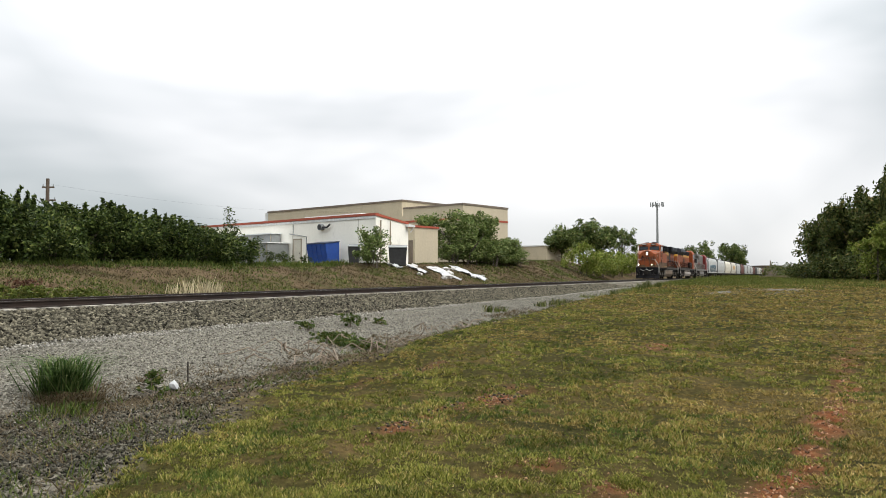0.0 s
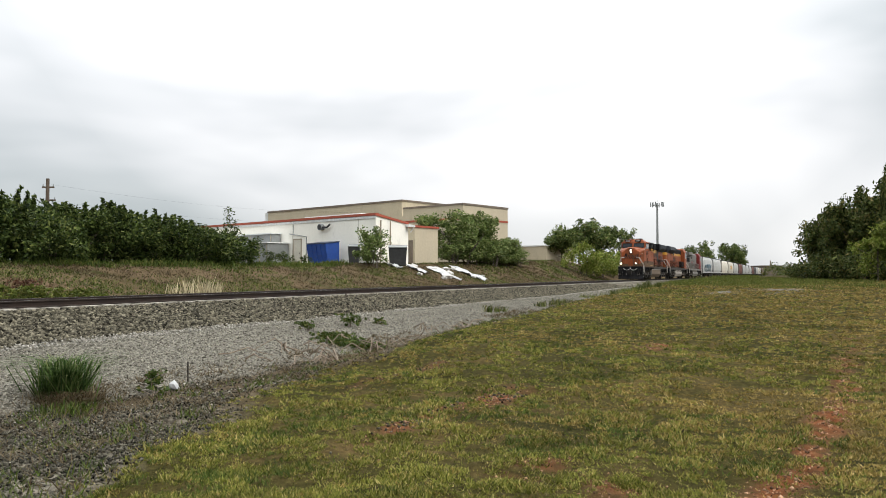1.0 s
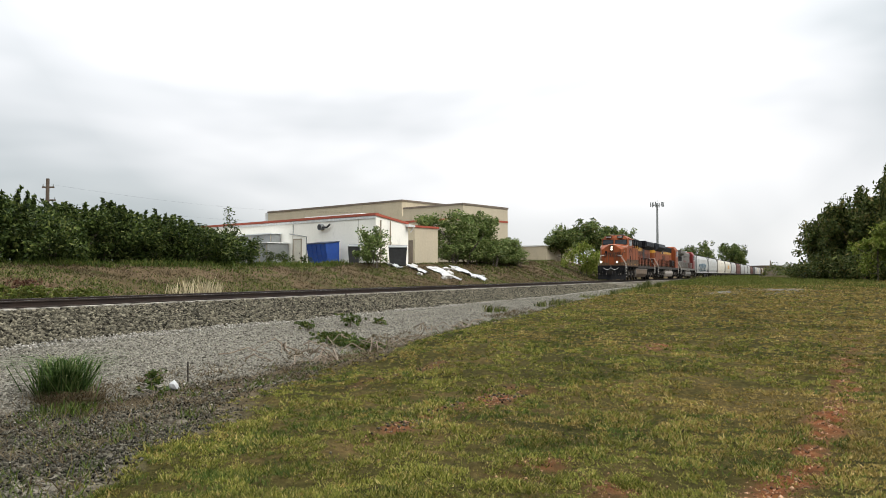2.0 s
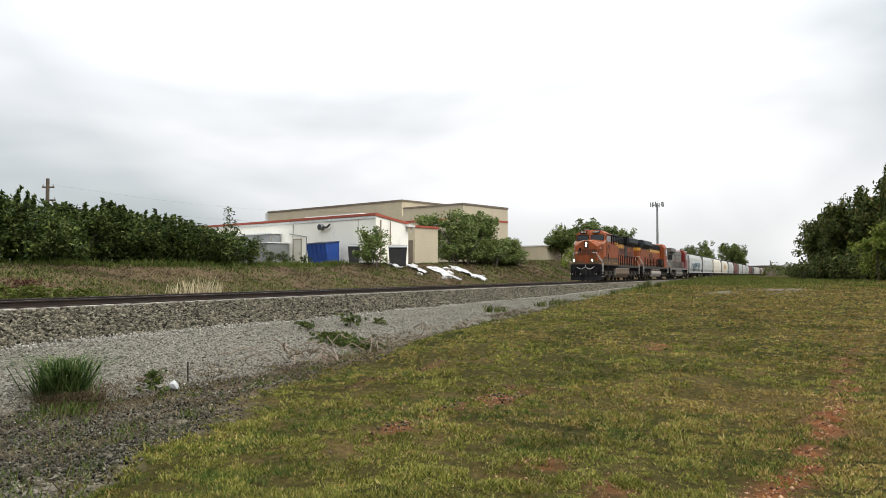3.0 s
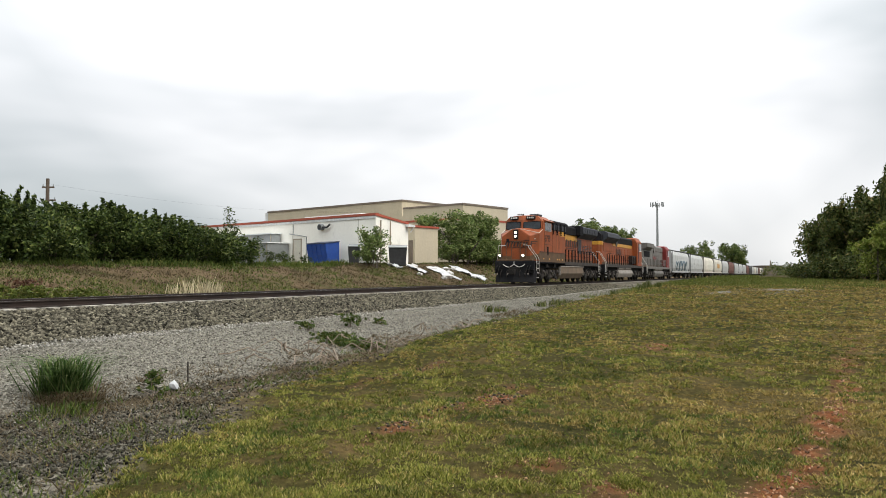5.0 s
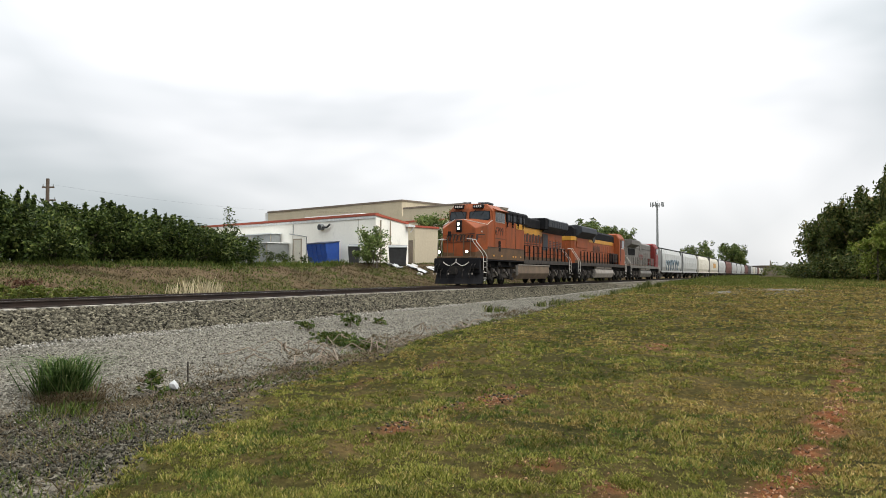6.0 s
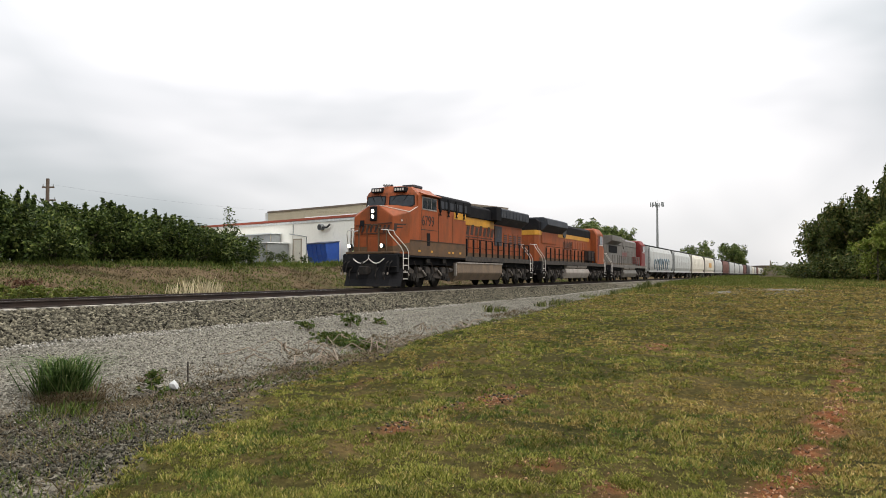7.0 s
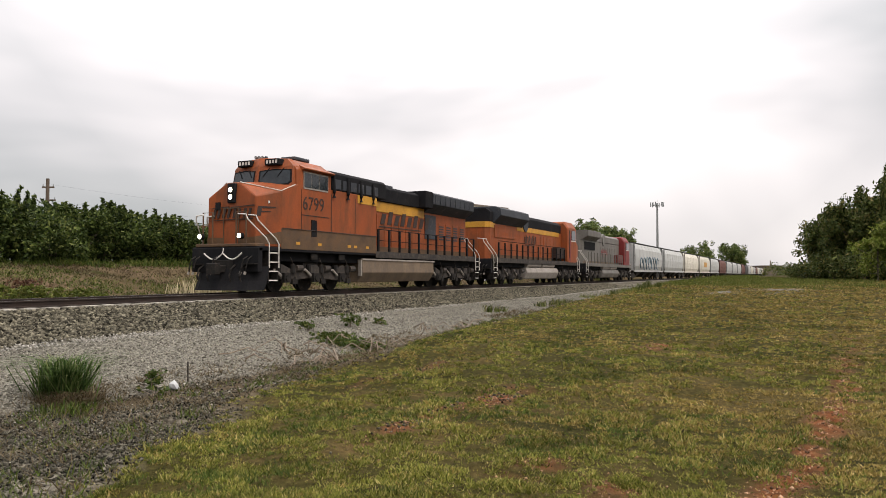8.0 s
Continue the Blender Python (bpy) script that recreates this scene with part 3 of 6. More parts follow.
def stairs(loco, x0, y0, away):
    """Corner steps: four treads in a dark well with sides."""
    s = math.copysign(1, y0)
    bm = bmesh.new()
    box(bm, x0, x0 + 0.5, min(y0, y0 - s * 0.3), max(y0, y0 - s * 0.3), 0.43, 0.47)
    ob = part("tread", bm, M["pale"], loco, "worn pale step tread")
    for k in range(1, 4):
        again(ob, 0, 0, 0.33 * k)
    bm = bmesh.new()
    box(bm, x0 - 0.04, x0, min(y0, y0 - s * 0.4), max(y0, y0 - s * 0.4), 0.35, 1.62)
    box(bm, x0 + 0.5, x0 + 0.54, min(y0, y0 - s * 0.4), max(y0, y0 - s * 0.4), 0.35, 1.62)
    box(bm, x0, x0 + 0.5, y0 - s * 0.42, y0 - s * 0.38, 0.35, 1.62)
    part("step_well", bm, M["iron"], loco)
    for x in (x0 - 0.02, x0 + 0.54):
        bm = bmesh.new()
        y = y0 + s * 0.02
        pts = [(x, y, 0.9), (x, y, 1.75), (x + away * 0.12, y - s * 0.05, 1.95), (x + away * 0.75, y - s * 0.35, 2.55), (x + away * 0.8, y - s * 0.4, 2.72), (x + away * 0.8, y - s * 0.75, 2.75)]
        tube(bm, pts, 0.024, 6)
        part("handrail", bm, M["pale"], loco, "white-painted steel handrail")


def coupler(loco, x, d):
    bm = bmesh.new()
    box(bm, min(x, x + d * 0.75), max(x, x + d * 0.75), -0.14, 0.14, 0.72, 1.0)
    box(bm, min(x - d * 0.02, x + d * 0.25), max(x - d * 0.02, x + d * 0.25), -0.28, 0.16, 0.66, 1.06)
    part("coupler", bm, M["iron"], loco, "black knuckle coupler", bevel=0.03)


def pilot(loco, plough=True):
    """Front end below the deck: buffer plate, snow plough, hoses."""
    bm = bmesh.new()
    box(bm, 0.75, 1.0, -1.5, 1.5, 0.75, 1.62)
    part("pilot_plate", bm, M["black"], loco, bevel=0.02)
    if plough:
        bm = bmesh.new()
        rings = []
        for y, x in ((-1.55, 0.95), (-1.1, 0.6), (-0.35, 0.42), (0, 0.36), (0.35, 0.42), (1.1, 0.6), (1.55, 0.95)):
            rings.append([(x, y, 0.1), (x + 0.16, y, 0.45), (x + 0.3, y, 0.95), (x + 0.36, y, 0.95), (x + 0.24, y, 0.4), (x + 0.1, y, 0.1)])
        loft(bm, rings)
        part("plough", bm, M["black"], loco, "black steel snow plough")
    for y in (-0.95, -0.5, 0.5, 0.95):
        bm = bmesh.new()
        tube(bm, [(0.75, y, 1.0), (0.5, y, 0.85), (0.42, y, 0.6), (0.5, y, 0.42)], 0.035, 6)
        part("air_hose", bm, M["iron"], loco)
    for y in (-1.25, -1.05, 0.3, 1.1, 1.3):
        bm = bmesh.new()
        tube(bm, [(0.72, y, 1.3), (0.52, y, 1.2), (0.46, y + 0.05, 0.9), (0.52, y + 0.12, 0.74)], 0.028, 6)
        hose = part("brake_hose", bm, M["iron"], loco)
        bm = bmesh.new()
        tube(bm, [(0.52, y + 0.12, 0.76), (0.5, y + 0.14, 0.66)], 0.045, 8)
        part("hose_coupling", bm, M["tank_grey"], hose)
    for y in (-1.2, 1.2):
        bm = bmesh.new()
        box(bm, 0.55, 0.8, y - 0.28, y + 0.28, 1.02, 1.06)
        part("pilot_step", bm, M["iron"], loco)
    bm = bmesh.new()
    box(bm, 0.68, 0.76, -0.42, 0.42, 0.6, 1.18)
    part("draft_pocket", bm, M["iron"], loco, "rusty coupler pocket", bevel=0.03)
    bm = bmesh.new()
    pts = [(0.66, -0.85 + 0.85 * 2 * k / 12, 1.42 - 0.22 * math.sin(math.pi * ((k / 6) % 1))) for k in range(13)]
    tube(bm, pts, 0.025, 6)
    tube(bm, [(0.66, 0, 1.42), (0.7, 0, 1.6)], 0.02, 6)
    part("uncoupling_rod", bm, M["pale"], loco, "pale bent uncoupling rod")


def posts_and_rail(loco, x0, x1, y, deck, n, material):
    bm = bmesh.new()
    box(bm, -0.06, 0.06, -0.035, 0.035, 0, 1.05)
    first = part("stanchion", bm, material, loco)
    first.location = (x0, y, deck)
    for k in range(1, n):
        again(first, (x1 - x0) * k / (n - 1))
    bm = bmesh.new()
    tube(bm, [(x0, y, deck + 1.0), (x1, y, deck + 1.0)], 0.02, 6)
    tube(bm, [(x0, y, deck + 0.52), (x1, y, deck + 0.52)], 0.014, 5)
    part("walkway_rail", bm, material, loco)


def slanted_bars(bm, x0, z0, n, w, h, gap, y, lean=0.12):
    """Plain leaning bars in place of a painted name."""
    for k in range(n):
        a = x0 + k * (w + gap)
        tall = h * (0.8 + 0.2 * (k % 2))
        prism(bm, [(a, z0), (a + w, z0), (a + w - lean, z0 + tall), (a - lean, z0 + tall)], y - 0.006, y, "y")
    prism(bm, [(x0 - 0.1, z0 - 0.14), (x0 + n * (w + gap) * 0.8, z0 - 0.14), (x0 + n * (w + gap) * 0.8, z0 - 0.09), (x0 - 0.1, z0 - 0.09)], y - 0.006, y, "y")


def words(text, size, material, parent, m, name="number", depth=0.004):
    cu = bpy.data.curves.new(name, "FONT")
    cu.body, cu.size, cu.extrude = text, size, depth
    cu.align_x = "CENTER"
    tmp = bpy.data.objects.new(name, cu)
    scene.collection.objects.link(tmp)
    me = bpy.data.meshes.new_from_object(tmp.evaluated_get(bpy.context.evaluated_depsgraph_get()))
    bpy.data.objects.remove(tmp)
    me.materials.clear()
    me.materials.append(material)
    ob = new(name, me)
    ob.parent = parent
    ob.location, ob.rotation_euler = m.translation, m.to_euler()
    return ob


def lamp_disc(parent, x, y, z, r=0.11, housing=True, name="headlight"):
    bm = bmesh.new()
    tube(bm, [(x + 0.14, y, z), (x - 0.03, y, z)], r * 1.25, 14)
    h = part(name, bm, M["black"], parent)
    bm = bmesh.new()
    bmesh.ops.create_uvsphere(bm, u_segments=14, v_segments=8, radius=r, matrix=Matrix.Translation((x - 0.03, y, z)) @ Matrix.Diagonal((0.4, 1, 1, 1)))
    part("lens", bm, M["lamp"], h, "lit warm-white lamp")


def lead_loco():
    lo = thing("lead_locomotive", "orange, yellow and black diesel freight locomotive with lit headlights", "locomotive", "locomotives of the train")
    L, DECK = 22.3, 1.66
    # underframe and skirts
    bm = bmesh.new()
    box(bm, 0.8, L - 0.8, -1.2, 1.2, 1.15, 1.5)
    box(bm, 0.8, L - 0.8, -1.5, 1.5, 1.5, DECK)
    part("underframe", bm, M["black"], lo, bevel=0.02)
    pilot(lo)
    coupler(lo, 0.0, 1)
    coupler(lo, L, -1)
    # nose: flat centre, swept corners, a hipped top rising to the windscreens
    bm = bmesh.new()
    near, far = [], []
    for s, side in ((-1, near), (1, far)):
        for p in ((1.1, 1.08, DECK), (2.05, 1.5, DECK), (3.1, 1.5, DECK), (1.12, 1.08, 3.38), (2.05, 1.5, 3.62), (3.1, 1.5, 3.98), (1.2, 0.28, 3.9), (2.5, 0.28, 4.03)):
            side.append(bm.verts.new((p[0], s * p[1], p[2])))
    for q in (near, far):
        for ids in ((0, 1, 4, 3), (1, 2, 5, 4), (3, 4, 6), (4, 7, 6), (4, 5, 7)):
            bm.faces.new([q[i] for i in ids])
    bm.faces.new([near[0], far[0], far[3], far[6], near[6], near[3]])
    bm.faces.new([near[6], far[6], far[7], near[7]])
    bm.faces.new([near[2], far[2], far[5], far[7], near[7], near[5]])
    bm.faces.new([near[0], near[1], near[2], far[2], far[1], far[0]])
    nose = part("nose", bm, M["orange"], lo, bevel=0.03)
    for s in (-1, 1):
        bm = bmesh.new()
        tube(bm, [(1.19, s * 0.3, 3.905), (2.04, s * 1.495, 3.63), (2.9, s * 1.5, 3.93)], 0.018, 6)
        part("edge_line", bm, M["pale"], nose, "pale line along the nose edge")
        # dirt thrown up over the foot of the nose
        bm = bmesh.new()
        loft(bm, [[(1.085, s * 0.36, DECK + 0.1), (1.085, s * 0.36, 1.98), (1.125, s * 0.36, 1.98), (1.125, s * 0.36, DECK + 0.1)],
                  [(1.085, s * 1.085, DECK + 0.1), (1.085, s * 1.085, 2.0), (1.125, s * 1.06, 2.0), (1.125, s * 1.06, DECK + 0.1)],
                  [(2.05, s * 1.512, DECK + 0.1), (2.05, s * 1.512, 2.2), (2.05, s * 1.46, 2.2), (2.05, s * 1.46, DECK + 0.1)]])
        part("lower_nose_panel", bm, M["skirt"], nose)
        bm = bmesh.new()
        box(bm, 1.55, 1.6, s * 1.31 - 0.03, s * 1.31 + 0.03, 3.16, 3.24)
        part("marker_lamp", bm, M["pale"], nose)
    bm = bmesh.new()
    for y in (-0.34, 0.34):
        box(bm, 1.082, 1.105, y - 0.02, y + 0.02, 1.7, 3.0)
    box(bm, 1.075, 1.11, -0.34, 0.34, 2.98, 3.02)
    part("door_edge", bm, M["skirt"], nose)
    bm = bmesh.new()
    box(bm, 1.075, 1.11, 0.5, 0.72, 2.95, 3.22)
    part("nose_hatch", bm, M["black"], nose)
    # dark winged mark on the nose, as plain slanted strokes and streaks
    for y in (0.86, 0.66, 0.42, 0.2, -0.06, -0.26, -0.52, -0.74):
        bm = bmesh.new()
        prism(bm, [(y, 2.66), (y - 0.10, 2.66), (y - 0.2, 2.98), (y - 0.08, 2.98)], 1.084, 1.102, "x")
        part("nose_stroke", bm, M["mark"], nose)
    for a, b, z in ((0.98, -0.98, 2.57), (0.95, 0.12, 2.99), (0.0, -1.04, 3.02)):
        bm = bmesh.new()
        prism(bm, [(a, z), (b, z + 0.03), (b, z + 0.075), (a, z + 0.02)], 1.084, 1.102, "x")
        part("nose_streak", bm, M["mark"], nose)
    for f0, f1, z0, z1 in ((0.04, 0.2, 2.7, 3.05), (0.22, 0.75, 2.98, 3.05), (0.2, 0.55, 2.84, 2.89)):
        ring = [(1.1 + 0.95 * f, -1.08 - 0.42 * f, z) for f, z in ((f0, z0), (f1, z0 + 0.02), (f1 + 0.06, z1), (f0 + 0.06, z1))]
        bm = bmesh.new()
        loft(bm, [[(x, y - 0.012, z) for x, y, z in ring], [(x, y + 0.01, z) for x, y, z in ring]])
        part("nose_stroke", bm, M["mark"], nose)
    # headlight cluster standing on the nose centre
    bm = bmesh.new()
    box(bm, 1.06, 1.4, -0.18, 0.18, 3.18, 3.86)
    hl = part("headlight_housing", bm, M["black"], lo, bevel=0.03)
    lamp_disc(hl, 1.06, 0, 3.63, 0.085)
    lamp_disc(hl, 1.06, 0, 3.38, 0.085)
    for y in (-0.68, 1.12):
        lamp_disc(lo, 0.74, y, 2.02, 0.085, name="ditch_light")
    bm = bmesh.new()
    box(bm, 0.78, 1.32, -1.35, 1.35, DECK, DECK + 0.1)
    part("front_deck", bm, M["skirt"], lo, "dirty yellow-brown deck edge", bevel=0.015)
    # cab: side profile with chamfered roof
    bm = bmesh.new()

    def cab_ring(x, shrink=0.0):
        w, t = 1.5 - shrink, 4.92 - shrink
        return [(x, -w, DECK), (x, -w, 4.5), (x, -w + 0.12, 4.66), (x, -w + 0.5, t), (x, -w + 1.0, t + 0.06), (x, w - 1.0, t + 0.06), (x, w - 0.5, t), (x, w - 0.12, 4.66), (x, w, 4.5), (x, w, DECK)]

    loft(bm, [cab_ring(3.0, 0.02), cab_ring(3.35), cab_ring(5.35)])
    cab = part("cab", bm, M["orange"], lo, bevel=0.02)

    def screen(s, a, h, out=0.0):
        """A place on the cab front: a from the centre post to the corner, h up the leaning face."""
        return (2.38 + 0.36 * a + 0.2 * h - out, s * a * (1.44 - 0.05 * h), 3.6 + 1.02 * h)

    bm = bmesh.new()
    loft(bm, [[screen(-1, 1, 0), screen(1, 0, 0), screen(1, 1, 0), (3.2, 1.48, 3.6), (3.2, -1.48, 3.6)],
              [screen(-1, 1, 1), screen(1, 0, 1), screen(1, 1, 1), (3.2, 1.42, 4.62), (3.2, -1.42, 4.62)],
              [(2.98, -1.08, 4.9), (2.76, 0, 4.96), (2.98, 1.08, 4.9), (3.2, 1.1, 4.92), (3.2, -1.1, 4.92)]])
    part("cab_front", bm, M["orange"], cab, bevel=0.015)
    # windscreens lean back on both sides of the centre post
    for s in (-1, 1):
        ring = [(0.07, 0.42), (0.07, 0.84), (0.5, 0.90), (0.96, 0.88), (0.985, 0.42), (0.90, 0.33), (0.55, 0.29)]
        bm = bmesh.new()
        loft(bm, [[screen(s, a, h, 0.012) for a, h in ring], [screen(s, a, h, -0.05) for a, h in ring]])
        fr = part("windscreen_frame", bm, M["black"], cab)
        ring = [(0.53 + (a - 0.53) * 0.91, 0.6 + (h - 0.6) * 0.84) for a, h in ring]
        bm = bmesh.new()
        loft(bm, [[screen(s, a, h, 0.022) for a, h in ring], [screen(s, a, h, -0.02) for a, h in ring]])
        part("windscreen", bm, M["glass"], fr, "dark reflecting windscreen")
        for a in (0.35, 0.75):
            bm = bmesh.new()
            tube(bm, [screen(s, a, 0.92, 0.04), screen(s, a - 0.16, 0.62, 0.035)], 0.014, 5)
            part("wiper", bm, M["black"], fr)
    for y in (-0.62, 0.66):
        bm = bmesh.new()
        box(bm, 2.6, 3.1, y - 0.33, y + 0.33, 4.65, 4.88)
        nb = part("number_board", bm, M["black"], cab, bevel=0.02)
        bm = bmesh.new()
        for k in range(4):
            box(bm, 2.592, 2.602, y - 0.26 + k * 0.14, y - 0.17 + k * 0.14, 4.71, 4.83)
        part("digit_bar", bm, M["pale"], nb, "pale bars on the number board")
    # side windows
    for s in (-1, 1):
        bm = bmesh.new()
        box(bm, 3.42, 5.1, s * 1.5 - 0.02, s * 1.5 + 0.02, 3.84, 4.48)
        fr = part("side_window_frame", bm, M["tank_grey"], cab)
        for a, b in ((3.46, 3.92), (3.97, 4.42), (4.47, 5.06)):
            bm = bmesh.new()
            box(bm, a, b, s * 1.5 - 0.032, s * 1.5 + 0.032, 3.90, 4.42)
            part("side_window", bm, M["glass"], fr, "dark cab side window")
        bm = bmesh.new()
        prism(bm, [(s * 1.48, 4.5), (s * 1.66, 4.54), (s * 1.66, 4.58), (s * 1.36, 4.7)], 3.3, 5.4, "x")
        part("sunshade", bm, M["orange"], cab, bevel=0.008)
        bm = bmesh.new()
        box(bm, 3.95, 4.32, s * 1.5 - 0.02, s * 1.5 + 0.02, 2.1, 2.72)
        part("cab_side_vent", bm, M["black"], cab)
        bm = bmesh.new()
        box(bm, 3.3, 5.2, s * 1.5 - 0.012, s * 1.5 + 0.012, 2.86, 2.89)
        part("stripe", bm, M["mark"], cab)
        bm = bmesh.new()
        box(bm, 2.06, 9.0, s * 1.5 - 0.012, s * 1.5 + 0.012, DECK - 0.06, 2.32)
        sk = part("lower_side_panel", bm, M["skirt"], lo, "dirt-browned lower side panel", bevel=0.01)
        for x in (2.95, 4.4, 6.6, 7.1, 8.1):
            bm = bmesh.new()
            box(bm, x, x + 0.25, s * 1.515 - 0.006, s * 1.515 + 0.006, 1.78, 1.88)
            part("yellow_mark", bm, M["yellow"], sk)
        bm = bmesh.new()
        tube(bm, [(2.1, s * 1.53, 2.33), (9.0, s * 1.53, 2.33)], 0.014, 6)
        part("grab_rail", bm, M["mark"], sk)
        for x in (3.3, 5.35, 7.2):
            bm = bmesh.new()
            box(bm, x, x + 0.025, s * 1.5 - 0.008, s * 1.5 + 0.008, 2.34, 3.8)
            part("panel_seam", bm, M["mark"], cab if x < 5 else lo)
        for x, z in ((2.35, 1.78), (4.1, 1.48), (6.1, 1.5)):
            bm = bmesh.new()
            box(bm, x, x + 0.42, s * 1.38 - 0.05, s * 1.38 + 0.05, z - 0.25, z)
            part("junction_box", bm, M["iron"], sk, bevel=0.02)
    words("6799", 0.74, M["mark"], cab, pose(4.1, -1.512, 3.08, 90, 0, 0))
    words("6799", 0.74, M["mark"], cab, pose(4.1, 1.512, 3.08, 90, 0, 180))
    bm = bmesh.new()
    box(bm, 3.7, 4.7, -0.9, -0.2, 4.96, 5.1)
    box(bm, 3.2, 3.35, 0.1, 0.2, 4.96, 5.1)
    part("roof_unit", bm, M["slate"], cab, bevel=0.03)
    bm = bmesh.new()
    for k in range(3):
        tube(bm, [(3.35, 0.25 + k * 0.12, 5.03), (3.15 - 0.05 * k, 0.25 + k * 0.12, 5.05)], 0.03, 8, 0.06)
    part("horn", bm, M["steel"], cab)
    # equipment cabin behind the cab: full width, orange below, black above
    bm = bmesh.new()
    box(bm, 5.35, 9.05, -1.5, 1.5, DECK, 3.98)
    part("equipment_cabin", bm, M["orange"], lo, bevel=0.02)
    bm = bmesh.new()
    prism(bm, [(-1.5, 3.985), (-1.5, 4.62), (-1.35, 4.74), (1.35, 4.74), (1.5, 4.62), (1.5, 3.985)], 5.4, 9.9, "x")
    up = part("inverter_housing", bm, M["black"], lo, bevel=0.02)
    for s in (-1, 1):
        for k in range(6):
            bm = bmesh.new()
            box(bm, 5.6 + k * 0.62, 6.05 + k * 0.62, s * 1.5 - 0.02, s * 1.5 + 0.02, 4.05, 4.42)
            part("grille", bm, M["slate"], up)
        for k in range(4):
            bm = bmesh.new()
            tube(bm, [(5.5 + k * 1.06, s * 1.55, 3.68), (5.5 + k * 1.06, s * 1.56, 3.9), (5.5 + k * 1.06, s * 1.52, 4.55)], 0.085, 8, 0.06)
            part("drain_pipe", bm, M["black"], up)
    # long hood, narrower, with a yellow upper band and black roof
    bm = bmesh.new()
    box(bm, 9.05, 20.6, -0.93, 0.93, DECK, 3.85)
    hood = part("long_hood", bm, M["orange"], lo, bevel=0.02)
    bm = bmesh.new()
    box(bm, 9.06, 15.0, -0.96, 0.96, 3.5, 3.965)
    box(bm, 7.4, 9.06, -1.515, 1.515, 3.62, 3.97)
    part("yellow_band", bm, M["yellow"], lo, bevel=0.01)
    bm = bmesh.new()
    prism(bm, [(-1.05, 3.97), (-1.05, 4.55), (-0.9, 4.68), (0.9, 4.68), (1.05, 4.55), (1.05, 3.97)], 9.9, 15.3, "x")
    rf = part("hood_roof", bm, M["black"], lo, bevel=0.02)
    bm = bmesh.new()
    box(bm, 11.6, 12.7, -0.35, 0.35, 4.68, 4.9)
    part("exhaust_stack", bm, M["slate"], rf, bevel=0.03)
    for s in (-1, 1):
        for k in range(8):
            bm = bmesh.new()
            box(bm, 9.3 + k * 0.72, 9.95 + k * 0.72, s * 0.945 - 0.012, s * 0.945 + 0.012, 1.85, 3.4)
            part("hood_door", bm, M["orange"], hood, bevel=0.006)
        bm = bmesh.new()
        if s < 0:
            slanted_bars(bm, 10.3, 2.96, 8, 0.4, 0.6, 0.27, -0.975, -0.22)
            part("side_mark", bm, M["mark"], hood, "dark painted mark as plain bars")
        bm = bmesh.new()
        box(bm, 15.1, 16.4, s * 0.95 - 0.02, s * 0.95 + 0.02, 2.5, 3.7)
        part("hood_grille", bm, M["slate"], hood)
        bm = bmesh.new()
        box(bm, 9.06, 20.5, s * 0.962 - 0.004, s * 0.962 + 0.004, DECK, 1.95)
        part("lower_hood_dirt", bm, M["skirt"], hood)
        for k in range(4):
            bm = bmesh.new()
            box(bm, 16.75 + k * 0.95, 17.5 + k * 0.95, s * 0.945 - 0.012, s * 0.945 + 0.012, 1.9, 3.35)
            vent = part("vent_door", bm, M["orange"], hood, bevel=0.006)
            for j in range(6):
                bm = bmesh.new()
                box(bm, 16.85 + k * 0.95, 17.4 + k * 0.95, s * 0.962 - 0.01, s * 0.962 + 0.01, 2.5 + j * 0.13, 2.57 + j * 0.13)
                part("louvre", bm, M["slate"], vent)
    # radiator wings over the rear, full width
    bm = bmesh.new()
    prism(bm, [(-0.95, 3.8), (-1.5, 4.2), (-1.52, 4.7), (-1.4, 4.78), (1.4, 4.78), (1.52, 4.7), (1.5, 4.2), (0.95, 3.8)], 15.0, 20.5, "x")
    rad = part("radiator_wing", bm, M["slate"], lo, "grey-black radiator housing", bevel=0.02)
    for k in range(8):
        bm = bmesh.new()
        box(bm, 15.2 + k * 0.65, 15.24 + k * 0.65, -1.53, 1.53, 4.24, 4.66)
        part("radiator_rib", bm, M["slate"], rad)
    bm = bmesh.new()
    box(bm, 14.2, 15.05, -1.45, 1.45, 3.97, 4.8)
    part("radiator_hood_front", bm, M["black"], rad, bevel=0.03)
    for s in (-1, 1):
        posts_and_rail(lo, 9.3, 20.6, s * 1.45, DECK, 12, M["black"])
        bm = bmesh.new()
        tube(bm, [(9.0, s * 1.45, DECK + 0.9), (9.15, s * 1.2, DECK + 2.2)], 0.03, 6)
        part("brace_bar", bm, M["black"], lo)
        stairs(lo, 1.36, s * 1.5, -1 if s < 0 else -1)
        stairs(lo, 20.75, s * 1.5, -1)
        bm = bmesh.new()
        box(bm, 9.0, 20.7, s * 1.5 - 0.015, s * 1.5 + 0.015, 1.42, 1.70)
        part("side_sill", bm, M["truck"], lo)
    # front end handrails
    for y in (-0.62, 0.9):
        bm = bmesh.new()
        tube(bm, [(0.9, y - 0.22, DECK), (0.9, y - 0.22, 2.85), (0.9, y + 0.22, 2.85), (0.9, y + 0.22, DECK)], 0.03, 6)
        part("end_rail", bm, M["skirt"], lo)
    # tank
    bm = bmesh.new()
    prism(bm, [(-1.45, 1.32), (-1.48, 0.75), (-1.2, 0.33), (1.2, 0.33), (1.48, 0.75), (1.45, 1.32)], 7.9, 15.1, "x")
